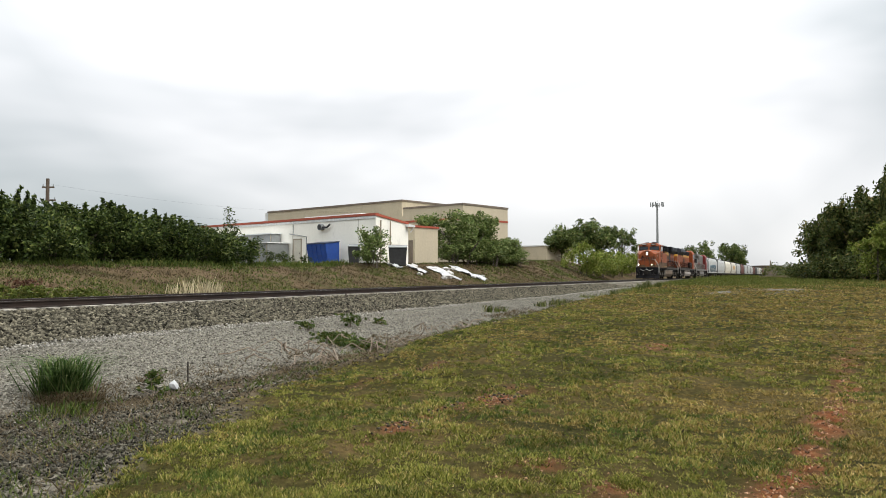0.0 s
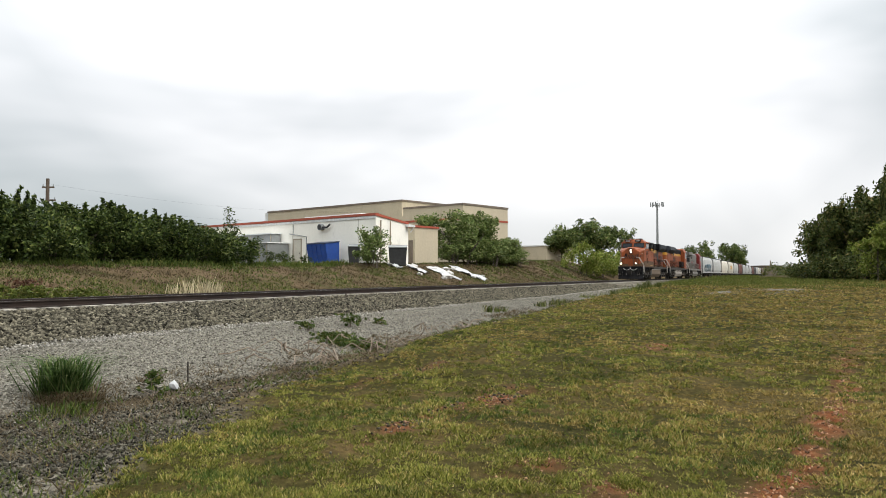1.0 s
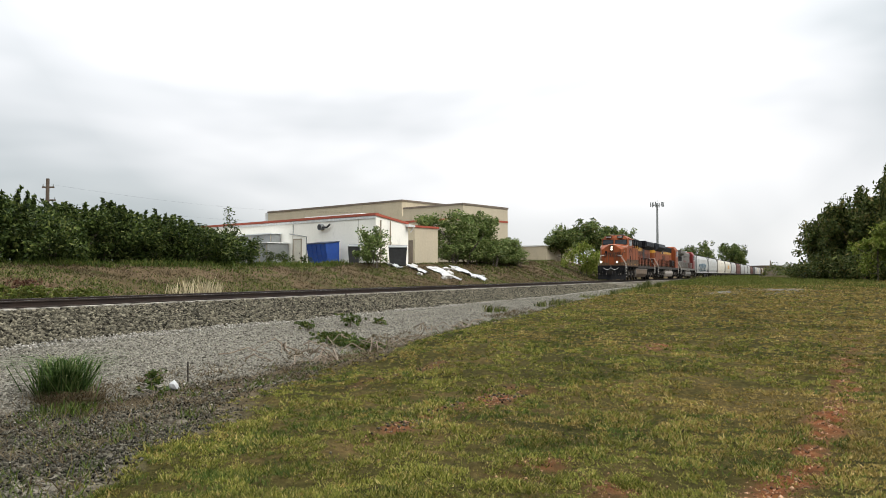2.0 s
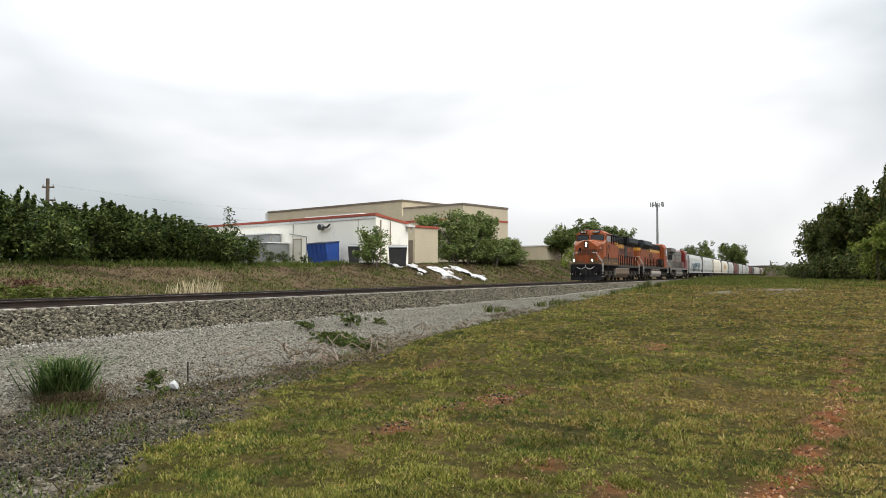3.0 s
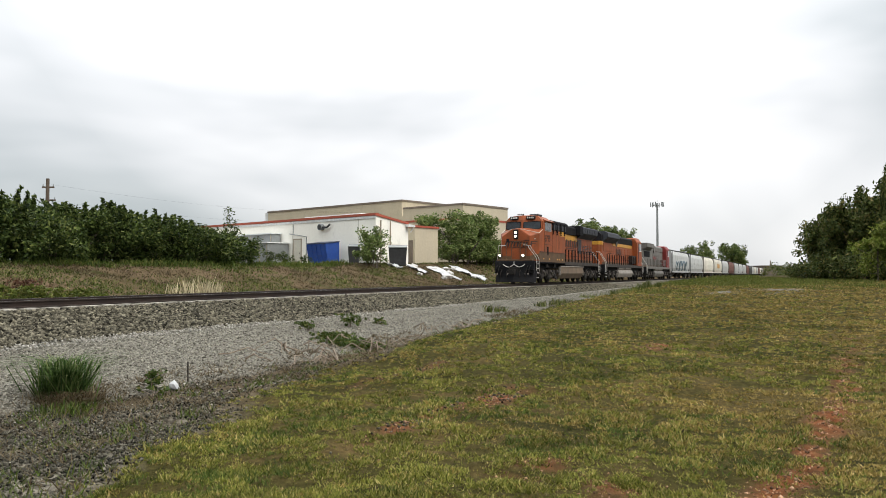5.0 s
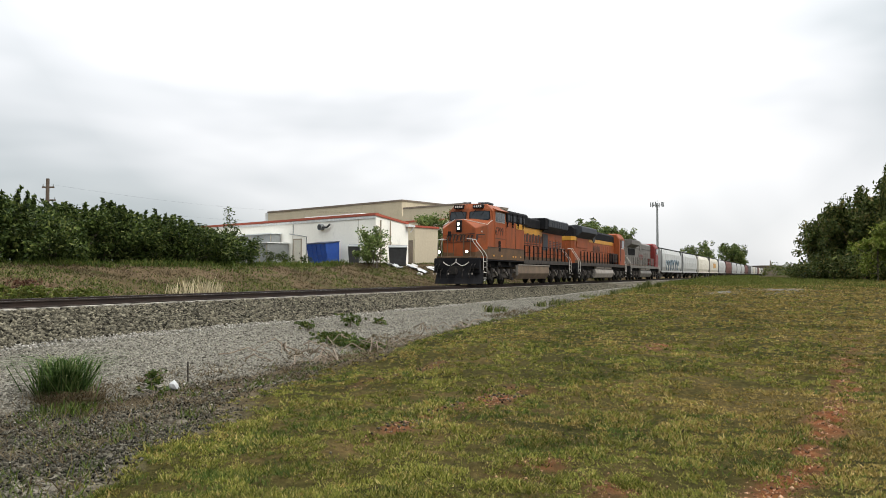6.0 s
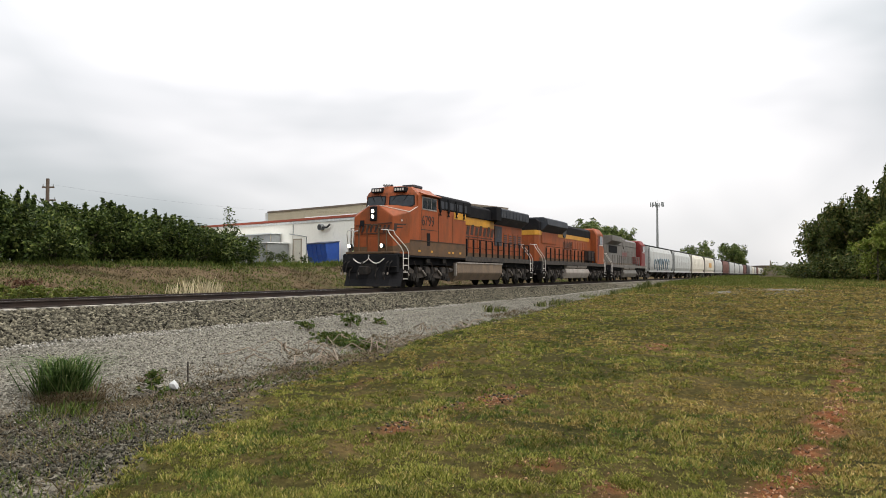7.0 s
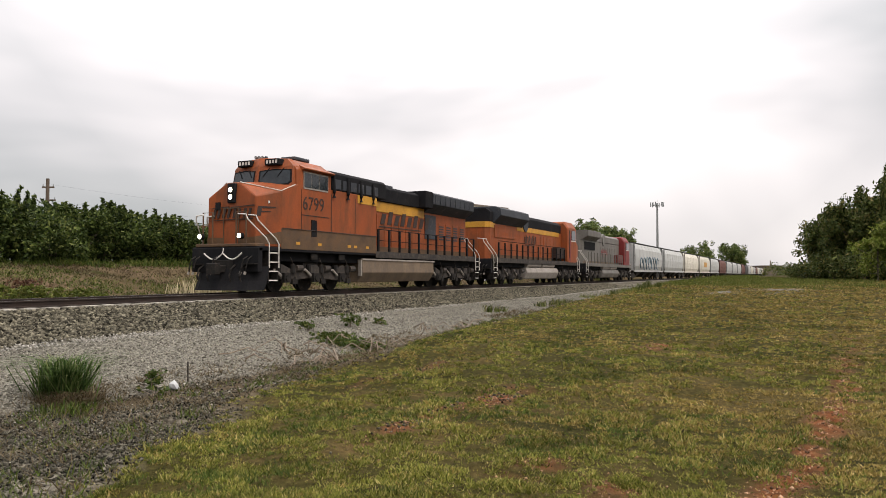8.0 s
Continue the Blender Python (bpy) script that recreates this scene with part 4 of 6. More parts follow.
    tk = part("fuel_tank", bm, M["tank"], lo, "dusty brown fuel tank", bevel=0.03)
    bm = bmesh.new()
    for s in (-1, 1):
        box(bm, 7.85, 15.15, s * 1.46 - 0.03, s * 1.46 + 0.03, 1.29, 1.36)
        box(bm, 7.8, 7.88, s * 1.38 - 0.08, s * 1.38 + 0.08, 0.6, 1.28)
    part("tank_rim", bm, M["tank_grey"], tk)
    six_wheel_truck(lo, (2.6, 4.5, 6.4))
    six_wheel_truck(lo, (15.9, 17.8, 19.7))
    for x in (2.6, 4.5, 6.4, 15.9, 17.8, 19.7):
        wheelset(lo, x, 0.53, spin=True)
    stretch_upper(lo, 1.05)
    return lo


def stretch_upper(lo, k):
    """Raises what stands above the deck by the factor k, in the meshes themselves."""
    done = set()
    for o in lo.children_recursive:
        if o.name.startswith("number") and o.rotation_euler.x:
            o.location.z = 1.66 + (o.location.z - 1.66) * k
        elif o.location.z < 0.1 and o.data not in done:
            done.add(o.data)
            for vert in o.data.vertices:
                if vert.co.z > 1.66:
                    vert.co.z = 1.66 + (vert.co.z - 1.66) * k


def trailing_loco(name, label, hood_mat, cab_mat, band, tank_mat, flare):
    """A hood unit running long end first: x = 0 is its hood end."""
    lo = thing(name, label, "locomotive", "locomotives of the train")
    L, DECK = 22.4, 1.66
    bm = bmesh.new()
    box(bm, 0.8, L - 0.8, -1.2, 1.2, 1.15, 1.5)
    box(bm, 0.8, L - 0.8, -1.5, 1.5, 1.5, DECK)
    part("underframe", bm, M["black"], lo, bevel=0.02)
    bm = bmesh.new()
    for s in (-1, 1):
        box(bm, 1.4, L - 1.2, s * 1.5 - 0.015, s * 1.5 + 0.015, 1.42, 1.72)
    part("side_sill", bm, M["truck"] if band else M["silver"], lo)
    pilot(lo, False)
    coupler(lo, 0.0, 1)
    coupler(lo, L, -1)
    bm = bmesh.new()
    w = 0.92
    ring0 = [(-w + 0.25, DECK), (w - 0.25, DECK), (w - 0.25, 3.7), (-w + 0.25, 3.7)]
    loft(bm, [[(1.75, a, b) for a, b in ring0],
              [(2.05, a, b) for a, b in ((-w, DECK), (w, DECK), (w, 3.72), (-w, 3.72))],
              [(17.7, a, b) for a, b in ((-w, DECK), (w, DECK), (w, 3.72), (-w, 3.72))]])
    hood = part("long_hood", bm, hood_mat, lo, bevel=0.02)
    bm = bmesh.new()
    box(bm, 1.735, 1.75, -0.2, 0.45, 1.8, 3.3)
    part("end_door", bm, hood_mat, hood)
    if band:
        bm = bmesh.new()
        loft(bm, [[(1.72, -w + 0.23, z) for z in (3.42,)] + [(1.72, w - 0.23, 3.42), (1.72, w - 0.23, 3.74), (1.72, -w + 0.23, 3.74)],
                  [(2.03, -w - 0.02, 3.42), (2.03, w + 0.02, 3.42), (2.03, w + 0.02, 3.74), (2.03, -w - 0.02, 3.74)],
                  [(2.9, -w - 0.02, 3.42), (2.9, w + 0.02, 3.42), (2.9, w + 0.02, 3.74), (2.9, -w - 0.02, 3.74)]])
        box(bm, 7.0, 17.0, -w - 0.025, w + 0.025, 3.45, 4.0)
        part("yellow_band", bm, M["yellow"], hood, bevel=0.008)
    roof_mat = M["black"] if band else hood_mat
    bm = bmesh.new()
    prism(bm, [(-w - 0.03, 3.74), (-w - 0.03, 4.3), (-w + 0.25, 4.5), (w - 0.25, 4.5), (w + 0.03, 4.3), (w + 0.03, 3.74)], 1.95, 17.5, "x")
    part("hood_roof", bm, roof_mat, lo, bevel=0.02)
    # flared radiators
    bm = bmesh.new()
    if flare:
        prism(bm, [(-w, 3.66), (-1.52, 4.1), (-1.45, 4.5), (-1.1, 4.62), (1.1, 4.62), (1.45, 4.5), (1.52, 4.1), (w, 3.66)], 2.5, 8.0, "x")
        rm = M["slate"]
    else:
        prism(bm, [(-w, 3.72), (-1.48, 4.05), (-1.5, 4.55), (1.5, 4.55), (1.48, 4.05), (w, 3.72)], 1.9, 6.8, "x")
        rm = M["silver"]
    rad = part("radiator_wing", bm, rm, lo, bevel=0.02)
    bm = bmesh.new()
    for s in (-1, 1):
        box(bm, 2.7, 6.6, s * 0.95 - 0.02, s * 0.95 + 0.02, 2.9, 3.6)
    part("radiator_grille", bm, M["black"] if not flare else hood_mat, hood)
    bm = bmesh.new()
    bmesh.ops.create_cone(bm, cap_ends=True, segments=24, radius1=0.55, radius2=0.55, depth=2 * w + 0.16, matrix=Matrix.Translation((8.7 if flare else 10.2, 0, 4.0)) @ Matrix.Rotation(radians(90), 4, "X"))
    part("blower_housing", bm, M["slate"] if flare else M["silver"], hood)
    # cab at the far end
    bm = bmesh.new()

    def ring(x, w2, top):
        return [(x, -w2, DECK), (x, -w2, top - 0.45), (x, -w2 + 0.35, top), (x, w2 - 0.35, top), (x, w2, top - 0.45), (x, w2, DECK)]

    loft(bm, [ring(17.6, 1.5, 4.5), ring(17.8, 1.52, 4.62), ring(20.1, 1.52, 4.62), ring(20.25, 1.5, 4.3)])
    cab = part("cab", bm, cab_mat, lo, bevel=0.02)
    bm = bmesh.new()
    loft(bm, [ring(20.25, 1.47, 3.75), ring(21.5, 1.3, 3.4)])
    part("nose", bm, cab_mat, lo, bevel=0.03)
    for s in (-1, 1):
        bm = bmesh.new()
        box(bm, 18.7, 19.9, s * 1.52 - 0.03, s * 1.52 + 0.03, 3.3, 4.0)
        part("side_window", bm, M["glass"], cab, "dark cab side window")
        bm = bmesh.new()
        box(bm, 18.0, 18.2, s * 1.53 - 0.02, s * 1.53 + 0.02, 2.0, 4.0)
        part("cab_door_edge", bm, M["mark"], cab)
        for k in range(9):
            bm = bmesh.new()
            box(bm, 8.9 + k * 0.82, 9.62 + k * 0.82, s * (w + 0.012) - 0.012, s * (w + 0.012) + 0.012, 1.85, 3.3)
            part("hood_door", bm, hood_mat, hood, bevel=0.006)
        bm = bmesh.new()
        box(bm, 2.1, 17.6, s * (w + 0.03) - 0.004, s * (w + 0.03) + 0.004, DECK, 1.92)
        part("lower_hood_dirt", bm, M["skirt"] if band else M["tank"], hood)
        bm = bmesh.new()
        box(bm, 17.95, 18.5, s * 1.525 - 0.012, s * 1.525 + 0.012, DECK + 0.1, 3.75)
        part("cab_door", bm, M["red"], cab, "dark red cab side door")
        bm = bmesh.new()
        box(bm, 18.62, 20.0, s * 1.525 - 0.01, s * 1.525 + 0.01, 3.2, 3.27)
        part("window_ledge", bm, M["pale"], cab)
        posts_and_rail(lo, 2.2, 16.9, s * 1.45, DECK, 14, M["black"] if band else M["silver"])
        stairs(lo, 1.2, s * 1.5, -1)
        stairs(lo, L - 1.75, s * 1.5, -1)
    bm = bmesh.new()
    slanted_bars(bm, 8.6 if band else 9.3, 2.75 if band else 2.6, 8, 0.2, 0.5, 0.14, -w - 0.03)
    part("side_mark", bm, M["mark"] if band else M["red"], hood, "painted mark as plain bars")
    bm = bmesh.new()
    box(bm, 15.2, 17.5, -1.35, 1.35, 1.9, 2.7)
    part("equipment_box", bm, M["red"] if not band else M["mark"], lo, bevel=0.03)
    bm = bmesh.new()
    prism(bm, [(-1.4, 1.15), (-1.5, 0.8), (-1.3, 0.35), (1.3, 0.35), (1.5, 0.8), (1.4, 1.15)], 7.6, 15.0, "x")
    part("fuel_tank", bm, tank_mat, lo, bevel=0.05)
    for s in (-1, 1):
        for x in (7.8, 11.2):
            bm = bmesh.new()
            tube(bm, [(x, s * 1.25, 1.36), (x + 0.1, s * 1.25, 1.36), (x + 2.9, s * 1.25, 1.36), (x + 3.0, s * 1.25, 1.36)], 0.2, 12)
            part("air_reservoir", bm, M["tank_grey"], lo, "pale grey air tank", smooth=False)
    six_wheel_truck(lo, (2.7, 4.4, 6.1))
    six_wheel_truck(lo, (16.3, 18.0, 19.7))
    for x in (2.7, 4.4, 6.1, 16.3, 18.0, 19.7):
        wheelset(lo, x, 0.53, spin=False)
    stretch_upper(lo, 1.15 if flare else 1.07)
    return lo


def hopper_car(body_mat, label, spray=False, patch=None):
    """Covered hopper: bulging sides, sloped ends, running board, bottom chutes, two four-wheel trucks."""
    hc = thing("hopper_wagon", label, "railway wagon", "hopper wagons of the train")
    L = 22.1
    bm = bmesh.new()

    def ring(x, k):
        pts = [(-1.30, 1.15), (-1.52, 1.7), (-1.58, 2.7), (-1.5, 3.7), (-1.2, 4.3), (-0.6, 4.52), (0.6, 4.52), (1.2, 4.3), (1.5, 3.7), (1.58, 2.7), (1.52, 1.7), (1.30, 1.15)]
        return [(x, y, 1.15 + (z - 1.15)) for y, z in pts]

    loft(bm, [ring(1.35, 1), ring(1.6, 1), ring(L - 1.6, 1), ring(L - 1.35, 1)])
    body = part("body", bm, body_mat, hc, smooth=False)
    for s in (-1, 1):
        bm = bmesh.new()
        box(bm, 0.7, L - 0.7, s * 1.5 - 0.06, s * 1.5 + 0.06, 0.98, 1.2)
        part("side_sill", bm, body_mat, hc)
        for x in (1.1, L - 1.1):
            bm = bmesh.new()
            for dx in (-0.28, 0.28):
                tube(bm, [(x + dx, s * 1.45, 0.95), (x + dx, s * 1.45, 4.3)], 0.03, 5)
            for k in range(8):
                tube(bm, [(x - 0.28, s * 1.45, 1.3 + k * 0.4), (x + 0.28, s * 1.45, 1.3 + k * 0.4)], 0.02, 5)
            part("ladder", bm, M["iron"], hc)
        for k in range(1, 8):
            x = 1.6 + k * (L - 3.2) / 8
            bm = bmesh.new()
            rib = [(1.53, 1.7), (1.592, 2.7), (1.512, 3.7), (1.22, 4.3)]
            loft(bm, [[(x - 0.03, s * y, z), (x + 0.03, s * y, z), (x + 0.03, s * (y - 0.06), z), (x - 0.03, s * (y - 0.06), z)] for y, z in rib])
            part("side_seam", bm, body_mat, hc)
    bm = bmesh.new()
    box(bm, 0.9, L - 0.9, -0.55, 0.55, 4.58, 4.64)
    for k in range(12):
        box(bm, 1.6 + k * 1.7, 1.7 + k * 1.7, -0.9, 0.9, 4.5, 4.6)
    box(bm, 1.2, L - 1.2, -1.0, -0.85, 4.42, 4.56)
    part("running_board", bm, M["iron"], hc, "dark roof running board")
    for x in (1.35, L - 1.35):
        d = 1 if x < 5 else -1
        bm = bmesh.new()
        prism(bm, [(x - d * 0.9, 1.0), (x + d * 1.6, 1.0), (x - d * 0.02, 3.2)], -0.7, 0.7, "y")
        part("slope_sheet", bm, M["iron"], hc)
        coupler(hc, 0.0 if d > 0 else L, d)
    for k in range(3):
        bm = bmesh.new()
        x = 6.2 + k * 4.85
        loft(bm, [[(x - 1.7, -1.25, 1.15), (x + 1.7, -1.25, 1.15), (x + 1.7, 1.25, 1.15), (x - 1.7, 1.25, 1.15)],
                  [(x - 0.4, -0.55, 0.35), (x + 0.4, -0.55, 0.35), (x + 0.4, 0.55, 0.35), (x - 0.4, 0.55, 0.35)]])
        part("chute", bm, M["iron"] if k % 2 else M["truck"], hc)
    if spray:
        rnd = random.Random(7)
        bm = bmesh.new()
        for k in range(7):
            x, z = 5.0 + k * 1.9, 1.75
            pts = [(x + rnd.uniform(-0.3, 0.3) + 0.75 * math.cos(a), -1.6 - 0.012 * rnd.random(), z + 0.35 + 0.62 * math.sin(a) * (1 + 0.4 * rnd.random())) for a in np.linspace(0, 5.2, 9)]
            pts = [(px, -1.535 - 0.05 * math.sin(math.pi * min(1, max(0, (pz - 1.2) / 2.6))) - 0.03, pz) for px, _, pz in pts]
            tube(bm, pts, 0.06, 5)
        part("sprayed_scrawl", bm, M["scrawl"], body, "blue-grey sprayed scrawl")
    if patch:
        bm = bmesh.new()
        box(bm, 8.5, 14.0, -1.61, -1.55, 2.2, 3.2)
        part("painted_panel", bm, patch, body)
    for x in (2.3, L - 2.3):
        bm = bmesh.new()
        for s in (-1, 1):
            prism(bm, [(-1.25, 0.4), (-1.2, 0.62), (-0.4, 0.86), (0.4, 0.86), (1.2, 0.62), (1.25, 0.4), (0.5, 0.22), (-0.5, 0.22)], s * 1.02 - 0.07, s * 1.02 + 0.07, "y")
        box(bm, -0.2, 0.2, -1.1, 1.1, 0.5, 0.95)
        tr = part("truck", bm, M["truck"], hc)
        tr.location.x = x
        for dx in (-0.88, 0.88):
            wheelset(hc, x + dx, 0.46)
    return hc


def make_train():
    lead = lead_loco()
    MOVERS.append((lead, -1.25))
    second = trailing_loco("second_locomotive", "orange and black diesel locomotive with yellow band, running hood first", M["orange"], M["orange"], True, M["tank_grey"], True)
    second.scale.x = 1.045
    MOVERS.append((second, -1.25 + 22.5))
    third = trailing_loco("third_locomotive", "tarnished silver and red diesel locomotive behind the orange pair", M["silver"], M["red"], False, M["silver"], False)
    third.scale.x = 1.03
    MOVERS.append((third, -1.25 + 46.0))
    hop = dict(a=mat("grey_white_wagon_paint", (0.42, 0.42, 0.40), (0.34, 0.34, 0.325), 0.6, scale=0.7, fine=10, grime=(0.3, 0.28, 0.25), grime_amt=0.35, streak=0.3, random_ob=0.12),
               b=mat("cream_wagon_paint", (0.60, 0.56, 0.47), (0.5, 0.46, 0.38), 0.6, scale=0.7, fine=10, grime=(0.3, 0.25, 0.2), grime_amt=0.3, streak=0.3, random_ob=0.1),
               c=mat("rust_red_wagon_paint", (0.13, 0.05, 0.035), (0.1, 0.04, 0.03), 0.7, scale=0.8, fine=10, grime=(0.06, 0.04, 0.03), grime_amt=0.3),
               d=mat("black_wagon_paint", (0.03, 0.03, 0.032), (0.045, 0.042, 0.04), 0.6, scale=0.8, fine=10, grime=(0.1, 0.08, 0.06), grime_amt=0.3))
    kinds = dict(a=hopper_car(hop["a"], "weathered pale grey covered hopper wagon with sprayed scrawl", spray=True),
                 b=hopper_car(hop["b"], "weathered cream covered hopper wagon"),
                 o=hopper_car(hop["b"], "cream covered hopper wagon with faded orange panel", patch=M["yellow"]),
                 g=hopper_car(hop["a"], "weathered pale grey covered hopper wagon"),
                 c=hopper_car(hop["c"], "rust-red covered hopper wagon"),
                 d=hopper_car(hop["d"], "black covered hopper wagon"))
    used = set()
    for i, k in enumerate("agboacgggcdgbgcbgabgdggbgcgbgdgg"):
        if i and k == "a":
            k = "g"
        x = -1.25 + 69.2 + i * 22.95
        ob = kinds[k] if k not in used else copy_thing(kinds[k], Matrix.Identity(4))
        used.add(k)
        ob.scale.x = 1.028
        MOVERS.append((ob, x))


make_train()


def motions():
    for ob, off in MOVERS:
        walk(ob, [(t, pose(u + off, TRACK, 0)) for t, u in SPEED_ROWS])
    ts, us = [t for t, _ in SPEED_ROWS], [u for _, u in SPEED_ROWS]
    times = [k / 15 for k in range(121)]
    for ob, x, r in WHEELS:
        walk(ob, [(t, pose(x, 0, r, 0, math.degrees((np.interp(t, ts, us) - us[0]) / r), 0)) for t in times])


# ---- buildings; local x runs along the long wall away from the near corner, y along the short wall ----
def building_pose(x, y, z):
    """Near corner at (x, y): local +x heads 73.7 degrees from the track, local -y along the short side."""
    return pose(x, y, z, 0, 0, 73.7)


def make_white_building():
    b = thing("white_commercial_building", "low white stucco building with brick-red roof edge", "building", at=building_pose(57.5, 32.9, 1.3))
    H, LONG, DEEP = 4.52, 34.0, 4.1
    drop = [(0.0, H), (-4.0, H - 0.62), (-DEEP, H - 0.62), (-DEEP, 0), (0, 0)]
    bm = bmesh.new()
    prism(bm, drop, 0, LONG, "x")
    box(bm, 5.5, LONG, -12, -4.1, 0, H - 0.7)
    wall = part("wall", bm, M["white"], b)
    bm = bmesh.new()
    prism(bm, [(0.1, H - 0.02), (0.1, H + 0.2), (-0.3, H + 0.2), (-0.3, H - 0.02)], -0.08, LONG + 0.1, "x")
    prism(bm, [(0.1, H - 0.02), (-4.1, H - 0.64), (-4.1, H - 0.44), (0.1, H + 0.2)], -0.09, 0.15, "x")
    part("roof_edge", bm, M["fascia"], b, "brick-red metal roof edge")
    bm = bmesh.new()
    box(bm, -0.04, LONG, 0.0, 0.06, H - 0.26, H - 0.04)
    part("gutter", bm, M["roofing"], b, "pale gutter under the roof edge")
    bm = bmesh.new()
    box(bm, 3.0, 11.0, -3.0, -1.0, H - 0.3, H + 0.42)
    part("roof_unit", bm, M["roofing"], b)
    # panel joints
    for x in (2.2, 11.5):
        bm = bmesh.new()
        box(bm, x, x + 0.05, 0.0, 0.012, 0.3, H - 0.3)
        part("wall_joint", bm, M["tan_shadow"], wall)
    # door with frame
    bm = bmesh.new()
    for a, c, z0, z1 in ((10.15, 10.25, 0.35, 2.8), (11.35, 11.45, 0.35, 2.8), (10.15, 11.45, 2.7, 2.8)):
        box(bm, a, c, 0.0, 0.06, z0, z1)
    door = part("door", bm, M["tan_shadow"], b, "cream steel door")
    bm = bmesh.new()
    box(bm, 10.25, 11.35, 0.0, 0.035, 0.35, 2.7)
    part("door_leaf", bm, M["doorp"], door)
    bm = bmesh.new()
    box(bm, 10.35, 10.45, 0.035, 0.1, 1.35, 1.45)
    part("handle", bm, M["dark"], door)
    bm = bmesh.new()
    tube(bm, [(12.0, 0.06, 3.3), (9.4, 0.06, 2.95), (9.4, 0.06, 1.2)], 0.04, 6)
    part("conduit", bm, M["grey"], b)
    bm = bmesh.new()
    tube(bm, [(11.4, 0.06, 3.3), (11.4, 0.06, 4.2)], 0.03, 6)
    part("conduit", bm, M["grey"], b)
    # wall fan with its hood
    bm = bmesh.new()
    tube(bm, [(7.1, 0.0, 3.75), (7.1, 0.4, 3.75)], 0.3, 14)
    fan = part("wall_fan", bm, M["grey"], b, "grey round wall fan with duct arm")
    bm = bmesh.new()
    tube(bm, [(7.1, 0.35, 3.75), (7.1, 0.42, 3.75)], 0.24, 14)
    part("fan_mouth", bm, M["dark"], fan)
    bm = bmesh.new()
    tube(bm, [(6.9, 0.25, 3.72), (6.2, 0.25, 3.7), (5.8, 0.25, 3.95)], 0.09, 8)
    part("duct_arm", bm, M["dark"], fan)
    # short side: downpipes and a stain line
    for y, w in ((-0.55, 0.06), (-1.75, 0.05)):
        bm = bmesh.new()
        tube(bm, [(-0.07, y, 0.4), (-0.07, y, H - 0.4)], w, 8)
        part("downpipe", bm, M["tan_shadow"], b)
    bm = bmesh.new()
    box(bm, -0.015, 0.0, -4.0, -0.1, 1.98, 2.02)
    part("wall_joint", bm, M["tan_shadow"], wall)
    bm = bmesh.new()
    prism(bm, [(-3.7, H - 0.85), (-4.5, H - 0.85), (-4.5, H - 0.7), (-3.7, H - 0.62)], -0.5, 0.0, "x")
    tube(bm, [(-0.45, -4.4, H - 0.85), (0, -4.4, H - 1.3)], 0.05, 6)
    part("side_canopy", bm, M["roofing"], b)


def make_lean_to():
    """Grey sheet-metal sheds against the white wall."""
    for x0, x1, z1, d, label in ((13.3, 23.0, 3.15, 1.2, "long grey galvanised equipment box with louvred side"), (12.0, 25.0, 2.2, 2.6, "low grey sheet-metal enclosure with dark vents")):
        s = thing("metal_enclosure", label, "metal enclosure", at=building_pose(57.5, 32.9, 1.45))
        bm = bmesh.new()
        box(bm, x0, x1, 0.1, d, 0, z1)
        body = part("body", bm, M["grey"], s, bevel=0.03)
        bm = bmesh.new()
        box(bm, x0 - 0.1, x1 + 0.1, 0.08, d + 0.1, z1 + 0.003, z1 + 0.1)
        part("lid", bm, M["roofing"], s)
        for k in range(int((x1 - x0) / 1.1)):
            bm = bmesh.new()
            box(bm, x0 + 0.1 + k * 1.1, x0 + 0.14 + k * 1.1, d, d + 0.03, 0.05, z1 - 0.05)
            part("seam", bm, M["tan_shadow"], body)
        if d > 2:
            for x in (14.5, 18.0, 22.0):
                bm = bmesh.new()
                tube(bm, [(x, d, 1.1), (x, d + 0.04, 1.1)], 0.28, 12)
                part("vent", bm, M["dark"], body)


def make_tan_building():
    b = thing("tan_warehouse", "large tan stucco building with grey-brown coping and red band", "building", at=building_pose(87.2, 37.35, 2.0))
    H = 7.4
    bm = bmesh.new()
    box(bm, 0, 10.4, -9.4, 0, 0, H)
    front = part("front_block", bm, M["tan"], b)
    bm = bmesh.new()
    box(bm, -0.08, 10.4, -9.48, 0.08, H - 0.001, H + 0.22)
    part("coping", bm, M["coping"], front)
    bm = bmesh.new()
    box(bm, -0.05, 10.4, -9.45, 0.05, H - 1.85, H - 1.6)
    part("band", bm, M["fascia"], front, "thin red band")
    bm = bmesh.new()
    for y in (-3.1, -6.2):
        box(bm, -0.015, 0, y, y + 0.05, 0, H - 1.9)
    for x in (3.4, 6.9):
        box(bm, x, x + 0.05, 0, 0.015, 0, H - 1.9)
    part("wall_joint", bm, M["tan_shadow"], front)
    # taller hall behind
    bm = bmesh.new()
    box(bm, 17.5, 50.2, -24.0, -7.1, 0, 9.45)
    hall = part("rear_hall", bm, M["tan"], b)
    bm = bmesh.new()
    box(bm, 17.4, 50.3, -24.1, -7.0, 9.452, 9.7)
    part("coping", bm, M["coping"], hall)
    bm = bmesh.new()
    box(bm, 50.3, 51.4, -11, -7.4, 7.5, 9.5)
    part("parapet_box", bm, M["roofing"], hall)
    bm = bmesh.new()
    box(bm, 10.4, 17.45, -9.2, -1.0, 0, 6.6)
    part("link", bm, M["tan"], b)


